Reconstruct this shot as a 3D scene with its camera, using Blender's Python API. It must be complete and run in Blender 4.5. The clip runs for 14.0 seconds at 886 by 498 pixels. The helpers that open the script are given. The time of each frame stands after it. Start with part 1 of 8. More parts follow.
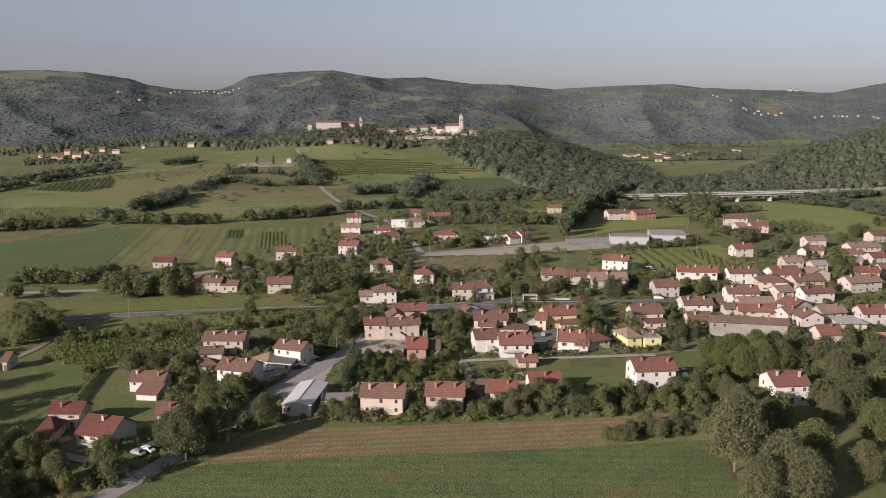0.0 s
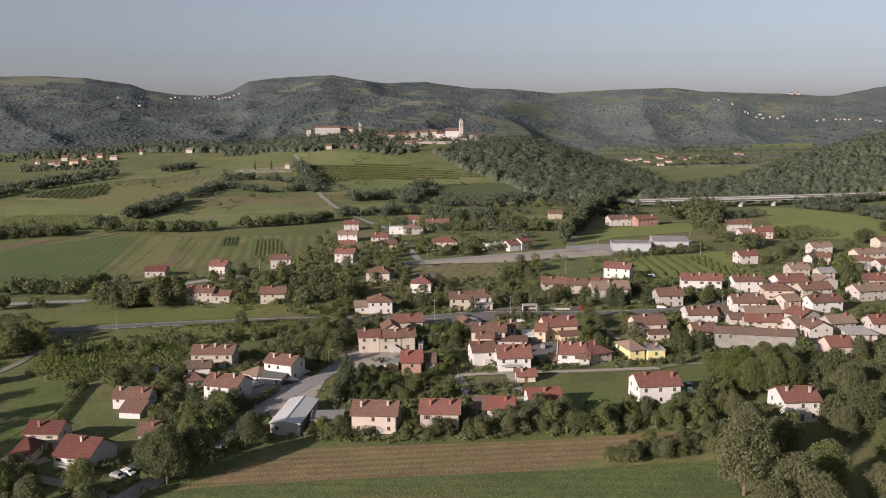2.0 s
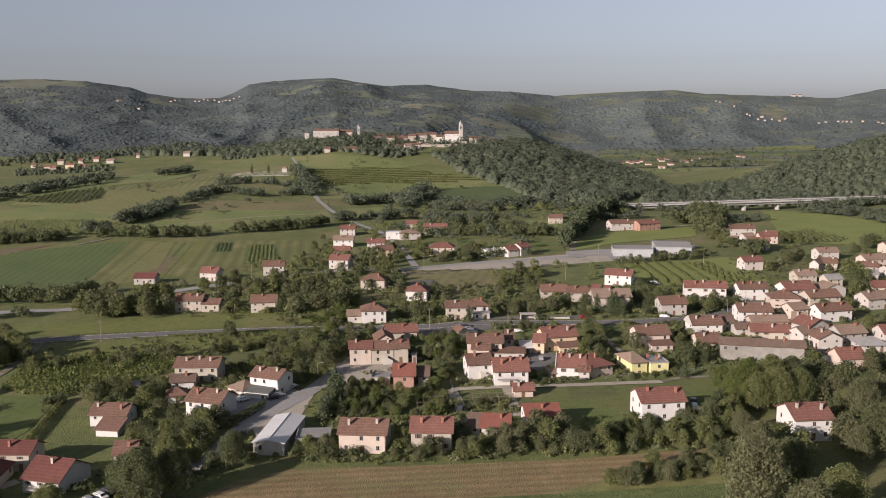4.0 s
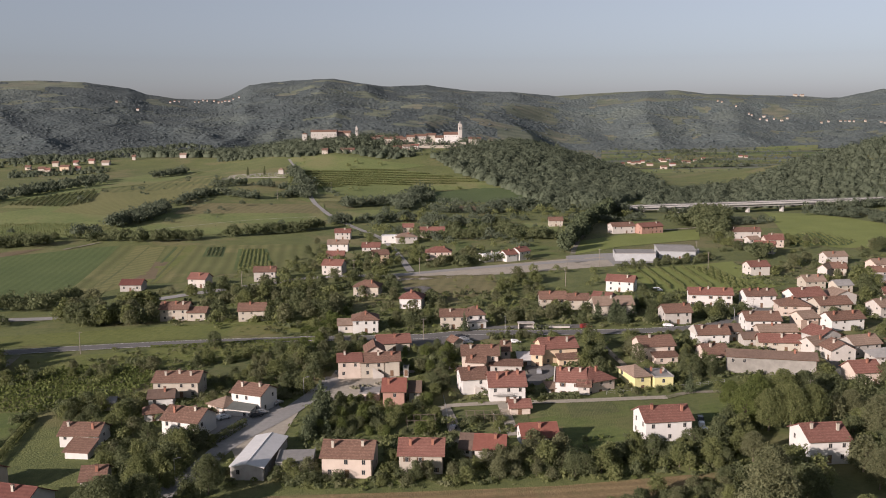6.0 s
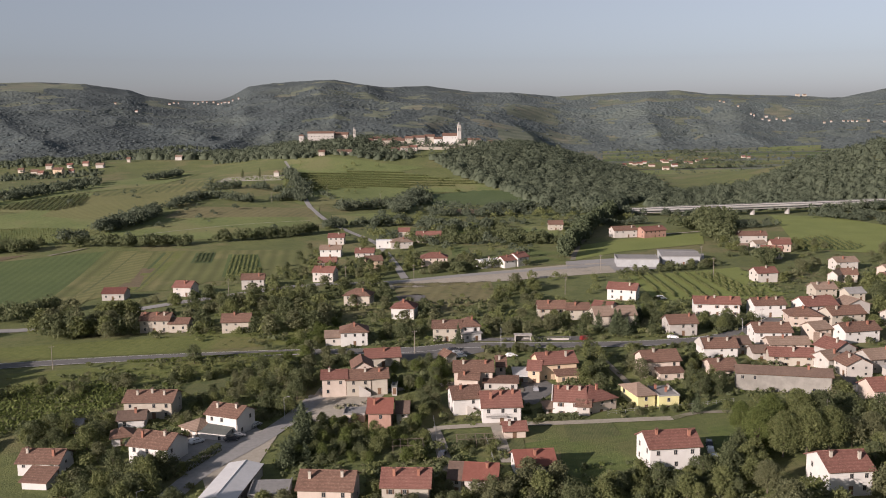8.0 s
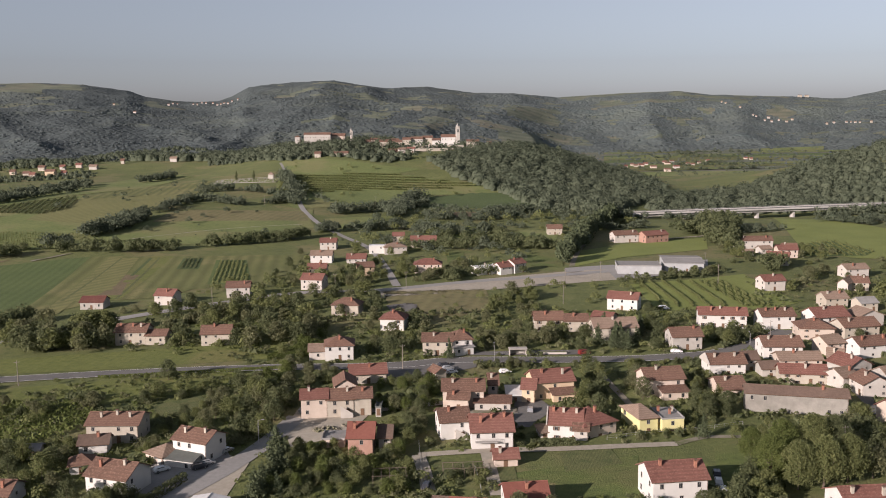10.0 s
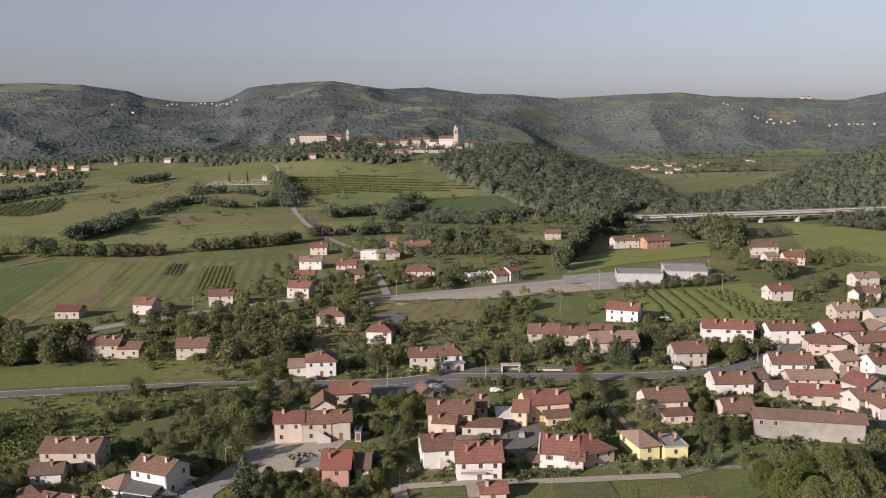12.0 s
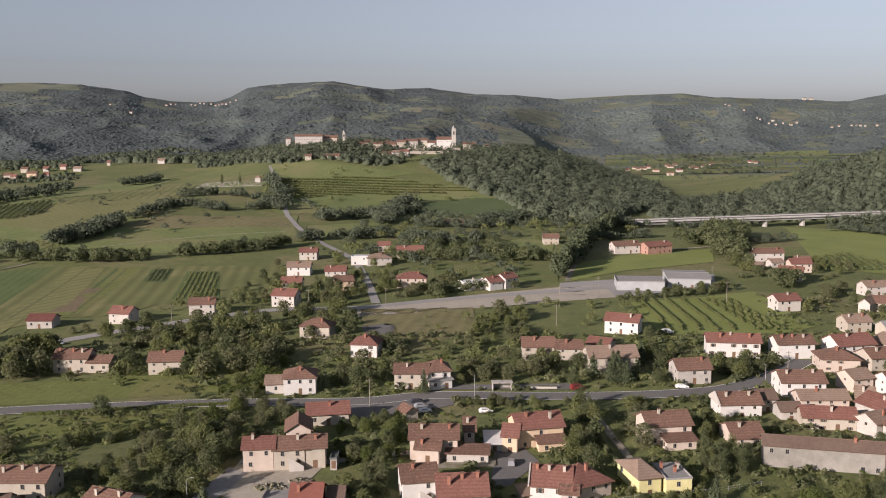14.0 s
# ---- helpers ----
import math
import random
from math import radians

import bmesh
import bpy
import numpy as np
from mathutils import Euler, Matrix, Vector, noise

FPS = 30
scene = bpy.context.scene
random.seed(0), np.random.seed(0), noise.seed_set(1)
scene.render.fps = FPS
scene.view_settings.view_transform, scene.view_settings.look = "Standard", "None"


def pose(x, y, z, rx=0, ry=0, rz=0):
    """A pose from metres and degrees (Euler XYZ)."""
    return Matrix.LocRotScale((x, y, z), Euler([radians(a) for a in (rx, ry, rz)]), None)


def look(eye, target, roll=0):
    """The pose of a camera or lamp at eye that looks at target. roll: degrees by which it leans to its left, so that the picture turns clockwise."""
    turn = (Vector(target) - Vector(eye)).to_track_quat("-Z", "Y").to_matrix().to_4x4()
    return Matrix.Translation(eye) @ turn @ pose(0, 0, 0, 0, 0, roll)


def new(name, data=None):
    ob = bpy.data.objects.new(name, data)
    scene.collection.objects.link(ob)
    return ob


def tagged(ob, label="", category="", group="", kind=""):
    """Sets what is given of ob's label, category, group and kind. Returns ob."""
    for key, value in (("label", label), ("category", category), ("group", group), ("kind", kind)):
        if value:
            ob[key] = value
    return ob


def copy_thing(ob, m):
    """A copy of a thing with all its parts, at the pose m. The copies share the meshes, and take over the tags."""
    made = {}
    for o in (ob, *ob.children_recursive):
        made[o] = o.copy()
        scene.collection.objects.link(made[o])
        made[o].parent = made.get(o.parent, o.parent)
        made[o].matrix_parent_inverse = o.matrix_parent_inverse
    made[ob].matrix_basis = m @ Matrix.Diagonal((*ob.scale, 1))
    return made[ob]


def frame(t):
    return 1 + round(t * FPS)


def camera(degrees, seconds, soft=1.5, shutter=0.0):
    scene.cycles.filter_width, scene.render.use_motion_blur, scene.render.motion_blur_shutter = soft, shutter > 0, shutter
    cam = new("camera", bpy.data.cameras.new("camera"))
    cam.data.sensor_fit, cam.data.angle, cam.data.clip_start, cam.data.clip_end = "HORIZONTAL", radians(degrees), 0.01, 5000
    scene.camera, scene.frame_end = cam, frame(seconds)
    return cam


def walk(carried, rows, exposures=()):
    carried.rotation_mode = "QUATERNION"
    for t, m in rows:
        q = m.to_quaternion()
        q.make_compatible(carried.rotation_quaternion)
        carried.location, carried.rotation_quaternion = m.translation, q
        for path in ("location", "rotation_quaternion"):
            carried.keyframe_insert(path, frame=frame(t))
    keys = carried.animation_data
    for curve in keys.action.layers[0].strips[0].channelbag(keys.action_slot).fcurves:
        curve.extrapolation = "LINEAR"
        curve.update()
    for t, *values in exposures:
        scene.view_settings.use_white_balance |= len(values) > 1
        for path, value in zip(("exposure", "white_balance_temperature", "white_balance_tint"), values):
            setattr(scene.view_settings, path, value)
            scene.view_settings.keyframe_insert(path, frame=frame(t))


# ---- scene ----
cam = camera(51.6, 14.0, soft=1.0)
ROWS = [
    (0, 0.00, 0.00, 88.50, 81.187, -0.000, 0.000),
    (0.5, 0.48, 2.57, 88.60, 81.263, 0.082, 0.014),
    (1, 0.96, 5.39, 88.64, 81.338, 0.142, 0.024),
    (1.5, 1.47, 8.28, 88.69, 81.408, 0.181, 0.052),
    (2, 2.09, 11.09, 88.71, 81.465, 0.206, 0.078),
    (2.5, 2.73, 14.10, 88.73, 81.529, 0.218, 0.107),
    (3, 3.36, 17.21, 88.69, 81.584, 0.246, 0.126),
    (5.5, 6.66, 35.32, 88.85, 81.647, 0.341, 0.215),
    (6, 7.44, 39.64, 88.87, 81.660, 0.401, 0.230),
    (6.5, 8.27, 44.21, 88.88, 81.681, 0.461, 0.247),
    (7, 9.12, 48.75, 89.02, 81.689, 0.497, 0.269),
    (9.5, 13.86, 73.08, 88.96, 81.757, 0.569, 0.373),
    (10, 14.87, 77.89, 89.04, 81.768, 0.538, 0.401),
    (10.5, 15.92, 82.96, 89.04, 81.790, 0.520, 0.430),
    (11, 16.95, 87.97, 89.05, 81.800, 0.481, 0.447),
    (11.5, 18.07, 92.88, 89.15, 81.817, 0.456, 0.476),
    (12, 19.07, 97.88, 89.21, 81.825, 0.419, 0.483),
    (12.5, 20.26, 102.83, 89.17, 81.840, 0.400, 0.519),
    (13, 21.30, 107.84, 89.16, 81.852, 0.351, 0.541),
    (13.5, 22.40, 112.82, 89.20, 81.859, 0.334, 0.555),
    (14, 23.39, 117.73, 89.21, 81.865, 0.304, 0.564),
]
walk(cam, [(t, pose(x, y, z, rx, ry, rz)) for t, x, y, z, rx, ry, rz in ROWS], exposures=[(0.0, 0.98, 6150, 20), (14.0, 1.06, 6150, 20)])

# ---- light: a low sun from behind and to one side, and a clear hazy sky ----
SUN_UP, SUN_FROM = 18.0, 229.0
world = bpy.data.worlds.new("sky")
scene.world = world
world.use_nodes = True
wn = world.node_tree
sky = wn.nodes.new("ShaderNodeTexSky")
sky.sky_type = "NISHITA"
sky.sun_disc = False
sky.sun_elevation, sky.sun_rotation = radians(SUN_UP), radians(SUN_FROM)
sky.air_density, sky.dust_density, sky.ozone_density = 0.85, 1.05, 2.2
wn.nodes["Background"].inputs["Strength"].default_value = 0.0462
haze = wn.nodes.new("ShaderNodeHueSaturation")
haze.inputs["Saturation"].default_value = 0.40
haze.inputs["Hue"].default_value = 0.483
wn.links.new(sky.outputs["Color"], haze.inputs["Color"])
wn.links.new(haze.outputs["Color"], wn.nodes["Background"].inputs["Color"])
sun_data = bpy.data.lights.new("sun", "SUN")
sun_data.energy, sun_data.angle, sun_data.color = 4.0, radians(0.6), (1.0, 0.87, 0.73)
sun = new("sun", sun_data)
sun_dir = Vector((math.sin(radians(SUN_FROM)) * math.cos(radians(SUN_UP)), math.cos(radians(SUN_FROM)) * math.cos(radians(SUN_UP)), math.sin(radians(SUN_UP))))
sun.matrix_world = look(tuple(sun_dir * 300), (0, 0, 0))


# ---- materials ----
def material(name, dark, light, scale=1.0, rough=0.85, bump=0.0, bump_scale=None, large=0.08, vary=0.0, metal=0.0, rows=None, world_space=True, second=None, second_scale=0.02, spec=0.3, island=0.0, thin=0.0, crowns=0.0, speck=None):
    """A grained surface: two colours mixed by fine and broad noise, an optional third in patches, an optional row pattern (spacing, degrees, depth)."""
    m = bpy.data.materials.new(name)
    m.use_nodes = True
    nt = m.node_tree
    bsdf = nt.nodes["Principled BSDF"]
    bsdf.inputs["Roughness"].default_value = rough
    bsdf.inputs["Metallic"].default_value = metal
    bsdf.inputs["Specular IOR Level"].default_value = spec
    if world_space:
        where = nt.nodes.new("ShaderNodeNewGeometry").outputs["Position"]
    else:
        where = nt.nodes.new("ShaderNodeTexCoord").outputs["Object"]

    def noise_at(sc, detail=4.0, roughness=0.6):
        n = nt.nodes.new("ShaderNodeTexNoise")
        n.inputs["Scale"].default_value, n.inputs["Detail"].default_value, n.inputs["Roughness"].default_value = sc, detail, roughness
        nt.links.new(where, n.inputs["Vector"])
        return n.outputs["Fac"]

    def stretch(fac, lo, hi):
        r = nt.nodes.new("ShaderNodeMapRange")
        r.inputs["From Min"].default_value, r.inputs["From Max"].default_value = lo, hi
        nt.links.new(fac, r.inputs["Value"])
        return r.outputs["Result"]

    def mix(fac, a, b):
        n = nt.nodes.new("ShaderNodeMix")
        n.data_type = "RGBA"
        for socket, value in ((n.inputs["Factor"], fac), (n.inputs[6], a), (n.inputs[7], b)):
            if isinstance(value, (tuple, list)):
                socket.default_value = (*value, 1)
            elif isinstance(value, float):
                socket.default_value = value
            else:
                nt.links.new(value, socket)
        return n.outputs[2]

    def math_node(op, a, b):
        n = nt.nodes.new("ShaderNodeMath")
        n.operation = op
        for socket, value in zip(n.inputs, (a, b)):
            if isinstance(value, float):
                socket.default_value = value
            else:
                nt.links.new(value, socket)
        return n.outputs[0]

    fine = noise_at(scale)
    broad = noise_at(scale * large, 3.0)
    fac = math_node("ADD", math_node("MULTIPLY", stretch(fine, 0.3, 0.7), 0.55), math_node("MULTIPLY", stretch(broad, 0.3, 0.7), 0.45))
    if vary:
        rnd = nt.nodes.new("ShaderNodeObjectInfo").outputs["Random"]
        fac = math_node("ADD", math_node("MULTIPLY", fac, 1.0 - vary), math_node("MULTIPLY", rnd, vary))
    if island:
        rnd = nt.nodes.new("ShaderNodeNewGeometry").outputs["Random Per Island"]
        fac = math_node("ADD", math_node("MULTIPLY", fac, 1.0 - island), math_node("MULTIPLY", rnd, island))
    colour = mix(fac, dark, light)
    if second:
        colour = mix(stretch(noise_at(second_scale, 3.0), 0.52, 0.62), colour, second)
    if speck:
        colour = mix(math_node("MULTIPLY", stretch(noise_at(speck[1], 2.0), 0.54, 0.66), 0.55), colour, speck[0])
    if rows:
        spacing, degrees, depth = rows
        mp = nt.nodes.new("ShaderNodeMapping")
        mp.inputs["Rotation"].default_value = (0, 0, radians(degrees))
        nt.links.new(where, mp.inputs["Vector"])
        wv = nt.nodes.new("ShaderNodeTexWave")
        wv.inputs["Scale"].default_value = 0.314 / spacing
        wv.inputs["Distortion"].default_value, wv.inputs["Detail"].default_value, wv.inputs["Detail Scale"].default_value = 0.7, 2.0, 1.0
        nt.links.new(mp.outputs["Vector"], wv.inputs["Vector"])
        colour = mix(math_node("MULTIPLY", wv.outputs["Fac"], depth), colour, tuple(c * 0.55 for c in dark))
    nt.links.new(colour, bsdf.inputs["Base Color"])
    if crowns:
        # rounded crowns as relief
        vo = nt.nodes.new("ShaderNodeTexVoronoi")
        vo.inputs["Scale"].default_value = crowns
        nt.links.new(where, vo.inputs["Vector"])
        bn = nt.nodes.new("ShaderNodeBump")
        bn.invert = True
        bn.inputs["Strength"].default_value, bn.inputs["Distance"].default_value = 0.6, 0.5 / crowns
        nt.links.new(vo.outputs["Distance"], bn.inputs["Height"])
        nt.links.new(bn.outputs["Normal"], bsdf.inputs["Normal"])
    if bump and not crowns:
        bn = nt.nodes.new("ShaderNodeBump")
        bn.inputs["Strength"].default_value, bn.inputs["Distance"].default_value = bump, 1.0 / (bump_scale or scale)
        nt.links.new(noise_at(bump_scale or scale, 3.0), bn.inputs["Height"])
        nt.links.new(bn.outputs["Normal"], bsdf.inputs["Normal"])
    if thin:
        # light that passes through the leaves
        back = nt.nodes.new("ShaderNodeBsdfTranslucent")
        nt.links.new(colour, back.inputs["Color"])
        both = nt.nodes.new("ShaderNodeMixShader")
        both.inputs[0].default_value = thin
        nt.links.new(bsdf.outputs[0], both.inputs[1])
        nt.links.new(back.outputs[0], both.inputs[2])
        nt.links.new(both.outputs[0], nt.nodes["Material Output"].inputs["Surface"])
    return m


M_GRASS = material("meadow_grass", (0.070, 0.090, 0.028), (0.148, 0.160, 0.056), 0.7, 0.95, 0.5, 1.6, 0.05, second=(0.150, 0.142, 0.062), second_scale=0.020, speck=((0.066, 0.084, 0.030), 0.22))
M_LAWN = material("lawn_grass", (0.064, 0.096, 0.025), (0.134, 0.156, 0.046), 0.6, 0.95, 0.5, 1.8, 0.05, rows=(2.6, 70, 0.12), second=(0.120, 0.126, 0.046), second_scale=0.03, speck=((0.072, 0.092, 0.028), 0.35))
M_MEADOW = material("olive_meadow", (0.088, 0.110, 0.026), (0.166, 0.180, 0.052), 0.5, 0.95, 0.5, 1.8, 0.05, rows=(3.0, 8, 0.10), second=(0.150, 0.150, 0.050), second_scale=0.02, speck=((0.084, 0.104, 0.028), 0.3))
M_PASTURE = material("pasture", (0.086, 0.120, 0.034), (0.184, 0.206, 0.072), 0.4, 0.95, 0.3, 1.5, 0.06, second=(0.172, 0.172, 0.070), second_scale=0.015, speck=((0.082, 0.104, 0.030), 0.5))
M_CROP = material("green_crop", (0.044, 0.076, 0.022), (0.150, 0.172, 0.058), 1.1, 0.95, 0.6, 1.8, 0.05, rows=(4.5, 94, 0.18), second=(0.135, 0.130, 0.048), second_scale=0.022, speck=((0.050, 0.082, 0.024), 0.45))
M_CLOVER = material("dark_crop", (0.064, 0.098, 0.028), (0.108, 0.140, 0.044), 0.5, 0.95, 0.3, 1.5, 0.06, rows=(5.0, -8, 0.3), speck=((0.060, 0.090, 0.026), 0.7))
M_STUBBLE = material("stubble", (0.130, 0.094, 0.044), (0.300, 0.222, 0.116), 1.3, 0.97, 0.8, 3.0, 0.06, rows=(3.4, 86, 0.35), second=(0.19, 0.165, 0.075), second_scale=0.04, speck=((0.150, 0.140, 0.060), 0.35))
M_HAY = material("mown_hay", (0.122, 0.132, 0.046), (0.200, 0.192, 0.074), 0.4, 0.95, 0.25, 1.2, 0.06, rows=(7.0, 35, 0.35))
M_DRY = material("dry_weedy_grass", (0.120, 0.112, 0.050), (0.205, 0.182, 0.086), 0.4, 0.95, 0.4, 1.5, 0.06, rows=(6.0, 10, 0.25), speck=((0.100, 0.110, 0.042), 0.15))
M_SOIL = material("ploughed_soil", (0.105, 0.082, 0.046), (0.172, 0.136, 0.080), 0.6, 0.95, 0.3, 1.2)
M_STRIP = material("striped_meadow", (0.092, 0.108, 0.033), (0.170, 0.172, 0.062), 0.5, 0.95, 0.3, 1.5, 0.06, rows=(8.0, -8, 0.45), second=(0.19, 0.178, 0.072), second_scale=0.012, speck=((0.085, 0.104, 0.032), 0.5))
# distant fields: meadow green dulled and blued, distance haze put into the colour
M_HAZY_FIELD = material("hazy_far_field", (0.092, 0.112, 0.078), (0.162, 0.172, 0.116), 0.02, 0.95, 0.2, 0.1, rows=(46.0, 78, 0.35), second=(0.165, 0.158, 0.112), second_scale=0.006, speck=((0.070, 0.088, 0.064), 0.016))
M_DARKFIELD = material("maize_field", (0.050, 0.078, 0.026), (0.084, 0.112, 0.040), 0.5, 0.95, 0.4, 0.9, 0.07)
M_ASPHALT = material("worn_asphalt", (0.100, 0.097, 0.092), (0.158, 0.153, 0.145), 0.9, 0.9, 0.1, 4.0, 0.06)
M_PALE_ROAD = material("pale_worn_asphalt", (0.205, 0.200, 0.190), (0.300, 0.292, 0.280), 0.9, 0.9, 0.1, 4.0, 0.06)
M_GRAVEL = material("pale_gravel", (0.250, 0.225, 0.180), (0.380, 0.345, 0.285), 0.7, 0.95, 0.2, 3.0, 0.06)
M_CONCRETE = material("concrete", (0.270, 0.260, 0.240), (0.400, 0.385, 0.360), 0.4, 0.9, 0.1, 3.0)
M_BRIDGE = material("pale_bridge_concrete", (0.31, 0.30, 0.28), (0.44, 0.425, 0.40), 0.3, 0.9, 0.1, 3.0)
M_VERDANT = material("fresh_green_grass", (0.118, 0.150, 0.036), (0.194, 0.218, 0.062), 0.8, 0.95, 0.3, 2.6, 0.05)
M_TRACK = material("dusty_track", (0.15, 0.135, 0.10), (0.27, 0.245, 0.195), 0.7, 0.95, 0.2, 3.0, 0.1, second=(0.12, 0.125, 0.06), second_scale=0.12)
M_BED = material("dug_garden_bed", (0.078, 0.092, 0.034), (0.142, 0.146, 0.058), 0.9, 0.95, 0.5, 3.0, 0.2, rows=(0.9, 20, 0.3), second=(0.08, 0.10, 0.035), second_scale=0.3)
M_GRAVESTONE = material("grey_granite", (0.13, 0.12, 0.11), (0.30, 0.285, 0.26), 0.8, 0.8, vary=0.6, world_space=False)
M_LINE = material("road_paint", (0.55, 0.55, 0.53), (0.70, 0.70, 0.68), 2.0, 0.8)
# mountain forest: the blue of distance haze is mixed into the canopy colour
M_HAZE_FOREST = material("haze_blued_canopy", (0.042, 0.054, 0.055), (0.077, 0.093, 0.089), 0.09, 0.97, 1.0, 0.06, 0.06, second=(0.077, 0.092, 0.081), second_scale=0.0040, crowns=0.075, speck=((0.048, 0.064, 0.064), 0.012))
# the same forest again, lightened to stand for thicker haze
M_PALE_HAZE_FOREST = material("haze_paled_canopy", (0.060, 0.075, 0.074), (0.107, 0.127, 0.118), 0.09, 0.97, 1.0, 0.06, 0.06, second=(0.099, 0.118, 0.104), second_scale=0.0040, crowns=0.075, speck=((0.061, 0.083, 0.083), 0.012))
M_BARK = material("bark", (0.090, 0.070, 0.050), (0.170, 0.140, 0.110), 3.0, 0.95, 0.4, 8.0, world_space=False)
LEAF = {
    "green": material("green_leaves", (0.110, 0.132, 0.052), (0.240, 0.253, 0.105), 0.9, 0.75, vary=0.25, island=0.5, spec=0.2, thin=0.5),
    "dark": material("dark_leaves", (0.079, 0.099, 0.048), (0.178, 0.192, 0.093), 0.9, 0.75, vary=0.25, island=0.5, spec=0.2, thin=0.5),
    "olive": material("grey_green_leaves", (0.105, 0.116, 0.059), (0.229, 0.232, 0.122), 0.9, 0.75, vary=0.25, island=0.5, spec=0.2, thin=0.5),
    "bright": material("bright_leaves", (0.084, 0.114, 0.032), (0.186, 0.212, 0.070), 0.9, 0.75, vary=0.25, island=0.5, spec=0.2, thin=0.5),
    "wood": material("wood_leaves", (0.077, 0.097, 0.065), (0.146, 0.166, 0.109), 0.12, 0.85, island=0.3, large=0.12, spec=0.1, thin=0.4),
    # mountain crowns, pale and blue with the haze put into their colour
    "far": material("haze_blued_leaves", (0.094, 0.114, 0.118), (0.146, 0.170, 0.170), 0.02, 0.9, island=0.5, large=0.15, spec=0.1, thin=0.5),
    "fir": material("fir_needles", (0.048, 0.066, 0.035), (0.110, 0.128, 0.066), 0.9, 0.8, vary=0.2, island=0.4, spec=0.2, thin=0.2),
}
WALL = {
    "white": material("white_render", (0.321, 0.299, 0.268), (0.465, 0.433, 0.393), 0.7, 0.9, 0.05, 6.0, 0.2, vary=0.3, world_space=False),
    "cream": material("cream_render", (0.295, 0.263, 0.214), (0.419, 0.380, 0.317), 0.7, 0.9, 0.05, 6.0, 0.2, vary=0.3, world_space=False),
    "pink": material("pink_render", (0.388, 0.322, 0.268), (0.498, 0.424, 0.358), 0.7, 0.9, 0.05, 6.0, 0.2, vary=0.2, world_space=False),
    "salmon": material("salmon_render", (0.25, 0.145, 0.110), (0.36, 0.225, 0.175), 0.7, 0.9, 0.05, 6.0, 0.2, world_space=False),
    "orange": material("apricot_render", (0.46, 0.35, 0.235), (0.56, 0.44, 0.31), 0.7, 0.9, 0.05, 6.0, 0.2, world_space=False),
    "yellow": material("yellow_render", (0.47, 0.43, 0.20), (0.57, 0.53, 0.28), 0.7, 0.9, 0.05, 6.0, 0.2, world_space=False),
    "grey": material("weathered_grey_render", (0.25, 0.235, 0.21), (0.42, 0.395, 0.36), 0.5, 0.95, 0.15, 4.0, 0.25, vary=0.2, world_space=False),
    "bright": material("fresh_white_render", (0.432, 0.418, 0.392), (0.548, 0.534, 0.502), 0.7, 0.9, 0.05, 6.0, 0.2, vary=0.3, world_space=False),
    "sheet": material("grey_sheet_cladding", (0.265, 0.273, 0.273), (0.343, 0.351, 0.351), 0.6, 0.7, 0.05, 3.0, 0.2, world_space=False),
    "stone": material("patchy_stone_wall", (0.152, 0.144, 0.125), (0.289, 0.274, 0.243), 0.35, 0.95, 0.25, 2.0, 0.3, world_space=False),
}
TILE = {
    "red": material("red_clay_tiles", (0.105, 0.044, 0.034), (0.235, 0.112, 0.086), 1.1, 0.85, 0.35, 5.0, 0.12, vary=0.3, world_space=False, rows=(0.9, 90, 0.25), speck=((0.28, 0.160, 0.120), 2.6)),
    "brown": material("weathered_clay_tiles", (0.084, 0.048, 0.035), (0.204, 0.119, 0.085), 1.1, 0.9, 0.4, 4.0, 0.12, vary=0.3, world_space=False, rows=(0.9, 90, 0.25), speck=((0.25, 0.165, 0.122), 2.2)),
    "pale": material("bleached_clay_tiles", (0.140, 0.098, 0.070), (0.280, 0.206, 0.158), 1.1, 0.9, 0.4, 4.0, 0.12, vary=0.3, world_space=False, rows=(0.9, 90, 0.25), speck=((0.33, 0.240, 0.185), 2.6)),
    "maroon": material("dark_red_tiles", (0.080, 0.028, 0.022), (0.150, 0.062, 0.048), 1.1, 0.85, 0.3, 5.0, 0.12, vary=0.2, world_space=False, rows=(0.9, 90, 0.25)),
    "bright": material("new_red_tiles", (0.140, 0.050, 0.037), (0.215, 0.086, 0.063), 1.4, 0.8, 0.3, 5.0, 0.12, vary=0.2, world_space=False),
    "dark": material("dark_brown_tiles", (0.085, 0.058, 0.046), (0.160, 0.112, 0.085), 1.6, 0.9, 0.4, 4.0, 0.12, vary=0.2, world_space=False),
    "grey": material("grey_fibre_sheets", (0.187, 0.183, 0.174), (0.281, 0.272, 0.259), 0.8, 0.9, 0.2, 2.0, world_space=False),
    "slate": material("green_grey_roof_felt", (0.075, 0.082, 0.075), (0.125, 0.132, 0.122), 0.8, 0.9, 0.1, 2.0, world_space=False),
    "white": material("white_metal_sheets", (0.46, 0.46, 0.455), (0.60, 0.60, 0.59), 0.8, 0.6, 0.1, 2.0, world_space=False),
}
M_BRICK = material("chimney_brick", (0.20, 0.085, 0.055), (0.33, 0.16, 0.11), 3.0, 0.9, 0.3, 10.0, vary=0.3, world_space=False)
M_FRAME = material("window_frame_paint", (0.16, 0.135, 0.11), (0.46, 0.43, 0.39), 2.0, 0.7, vary=0.6, world_space=False)
M_SHUTTER = material("brown_shutter_wood", (0.075, 0.045, 0.028), (0.150, 0.095, 0.060), 4.0, 0.8, vary=0.5, world_space=False)
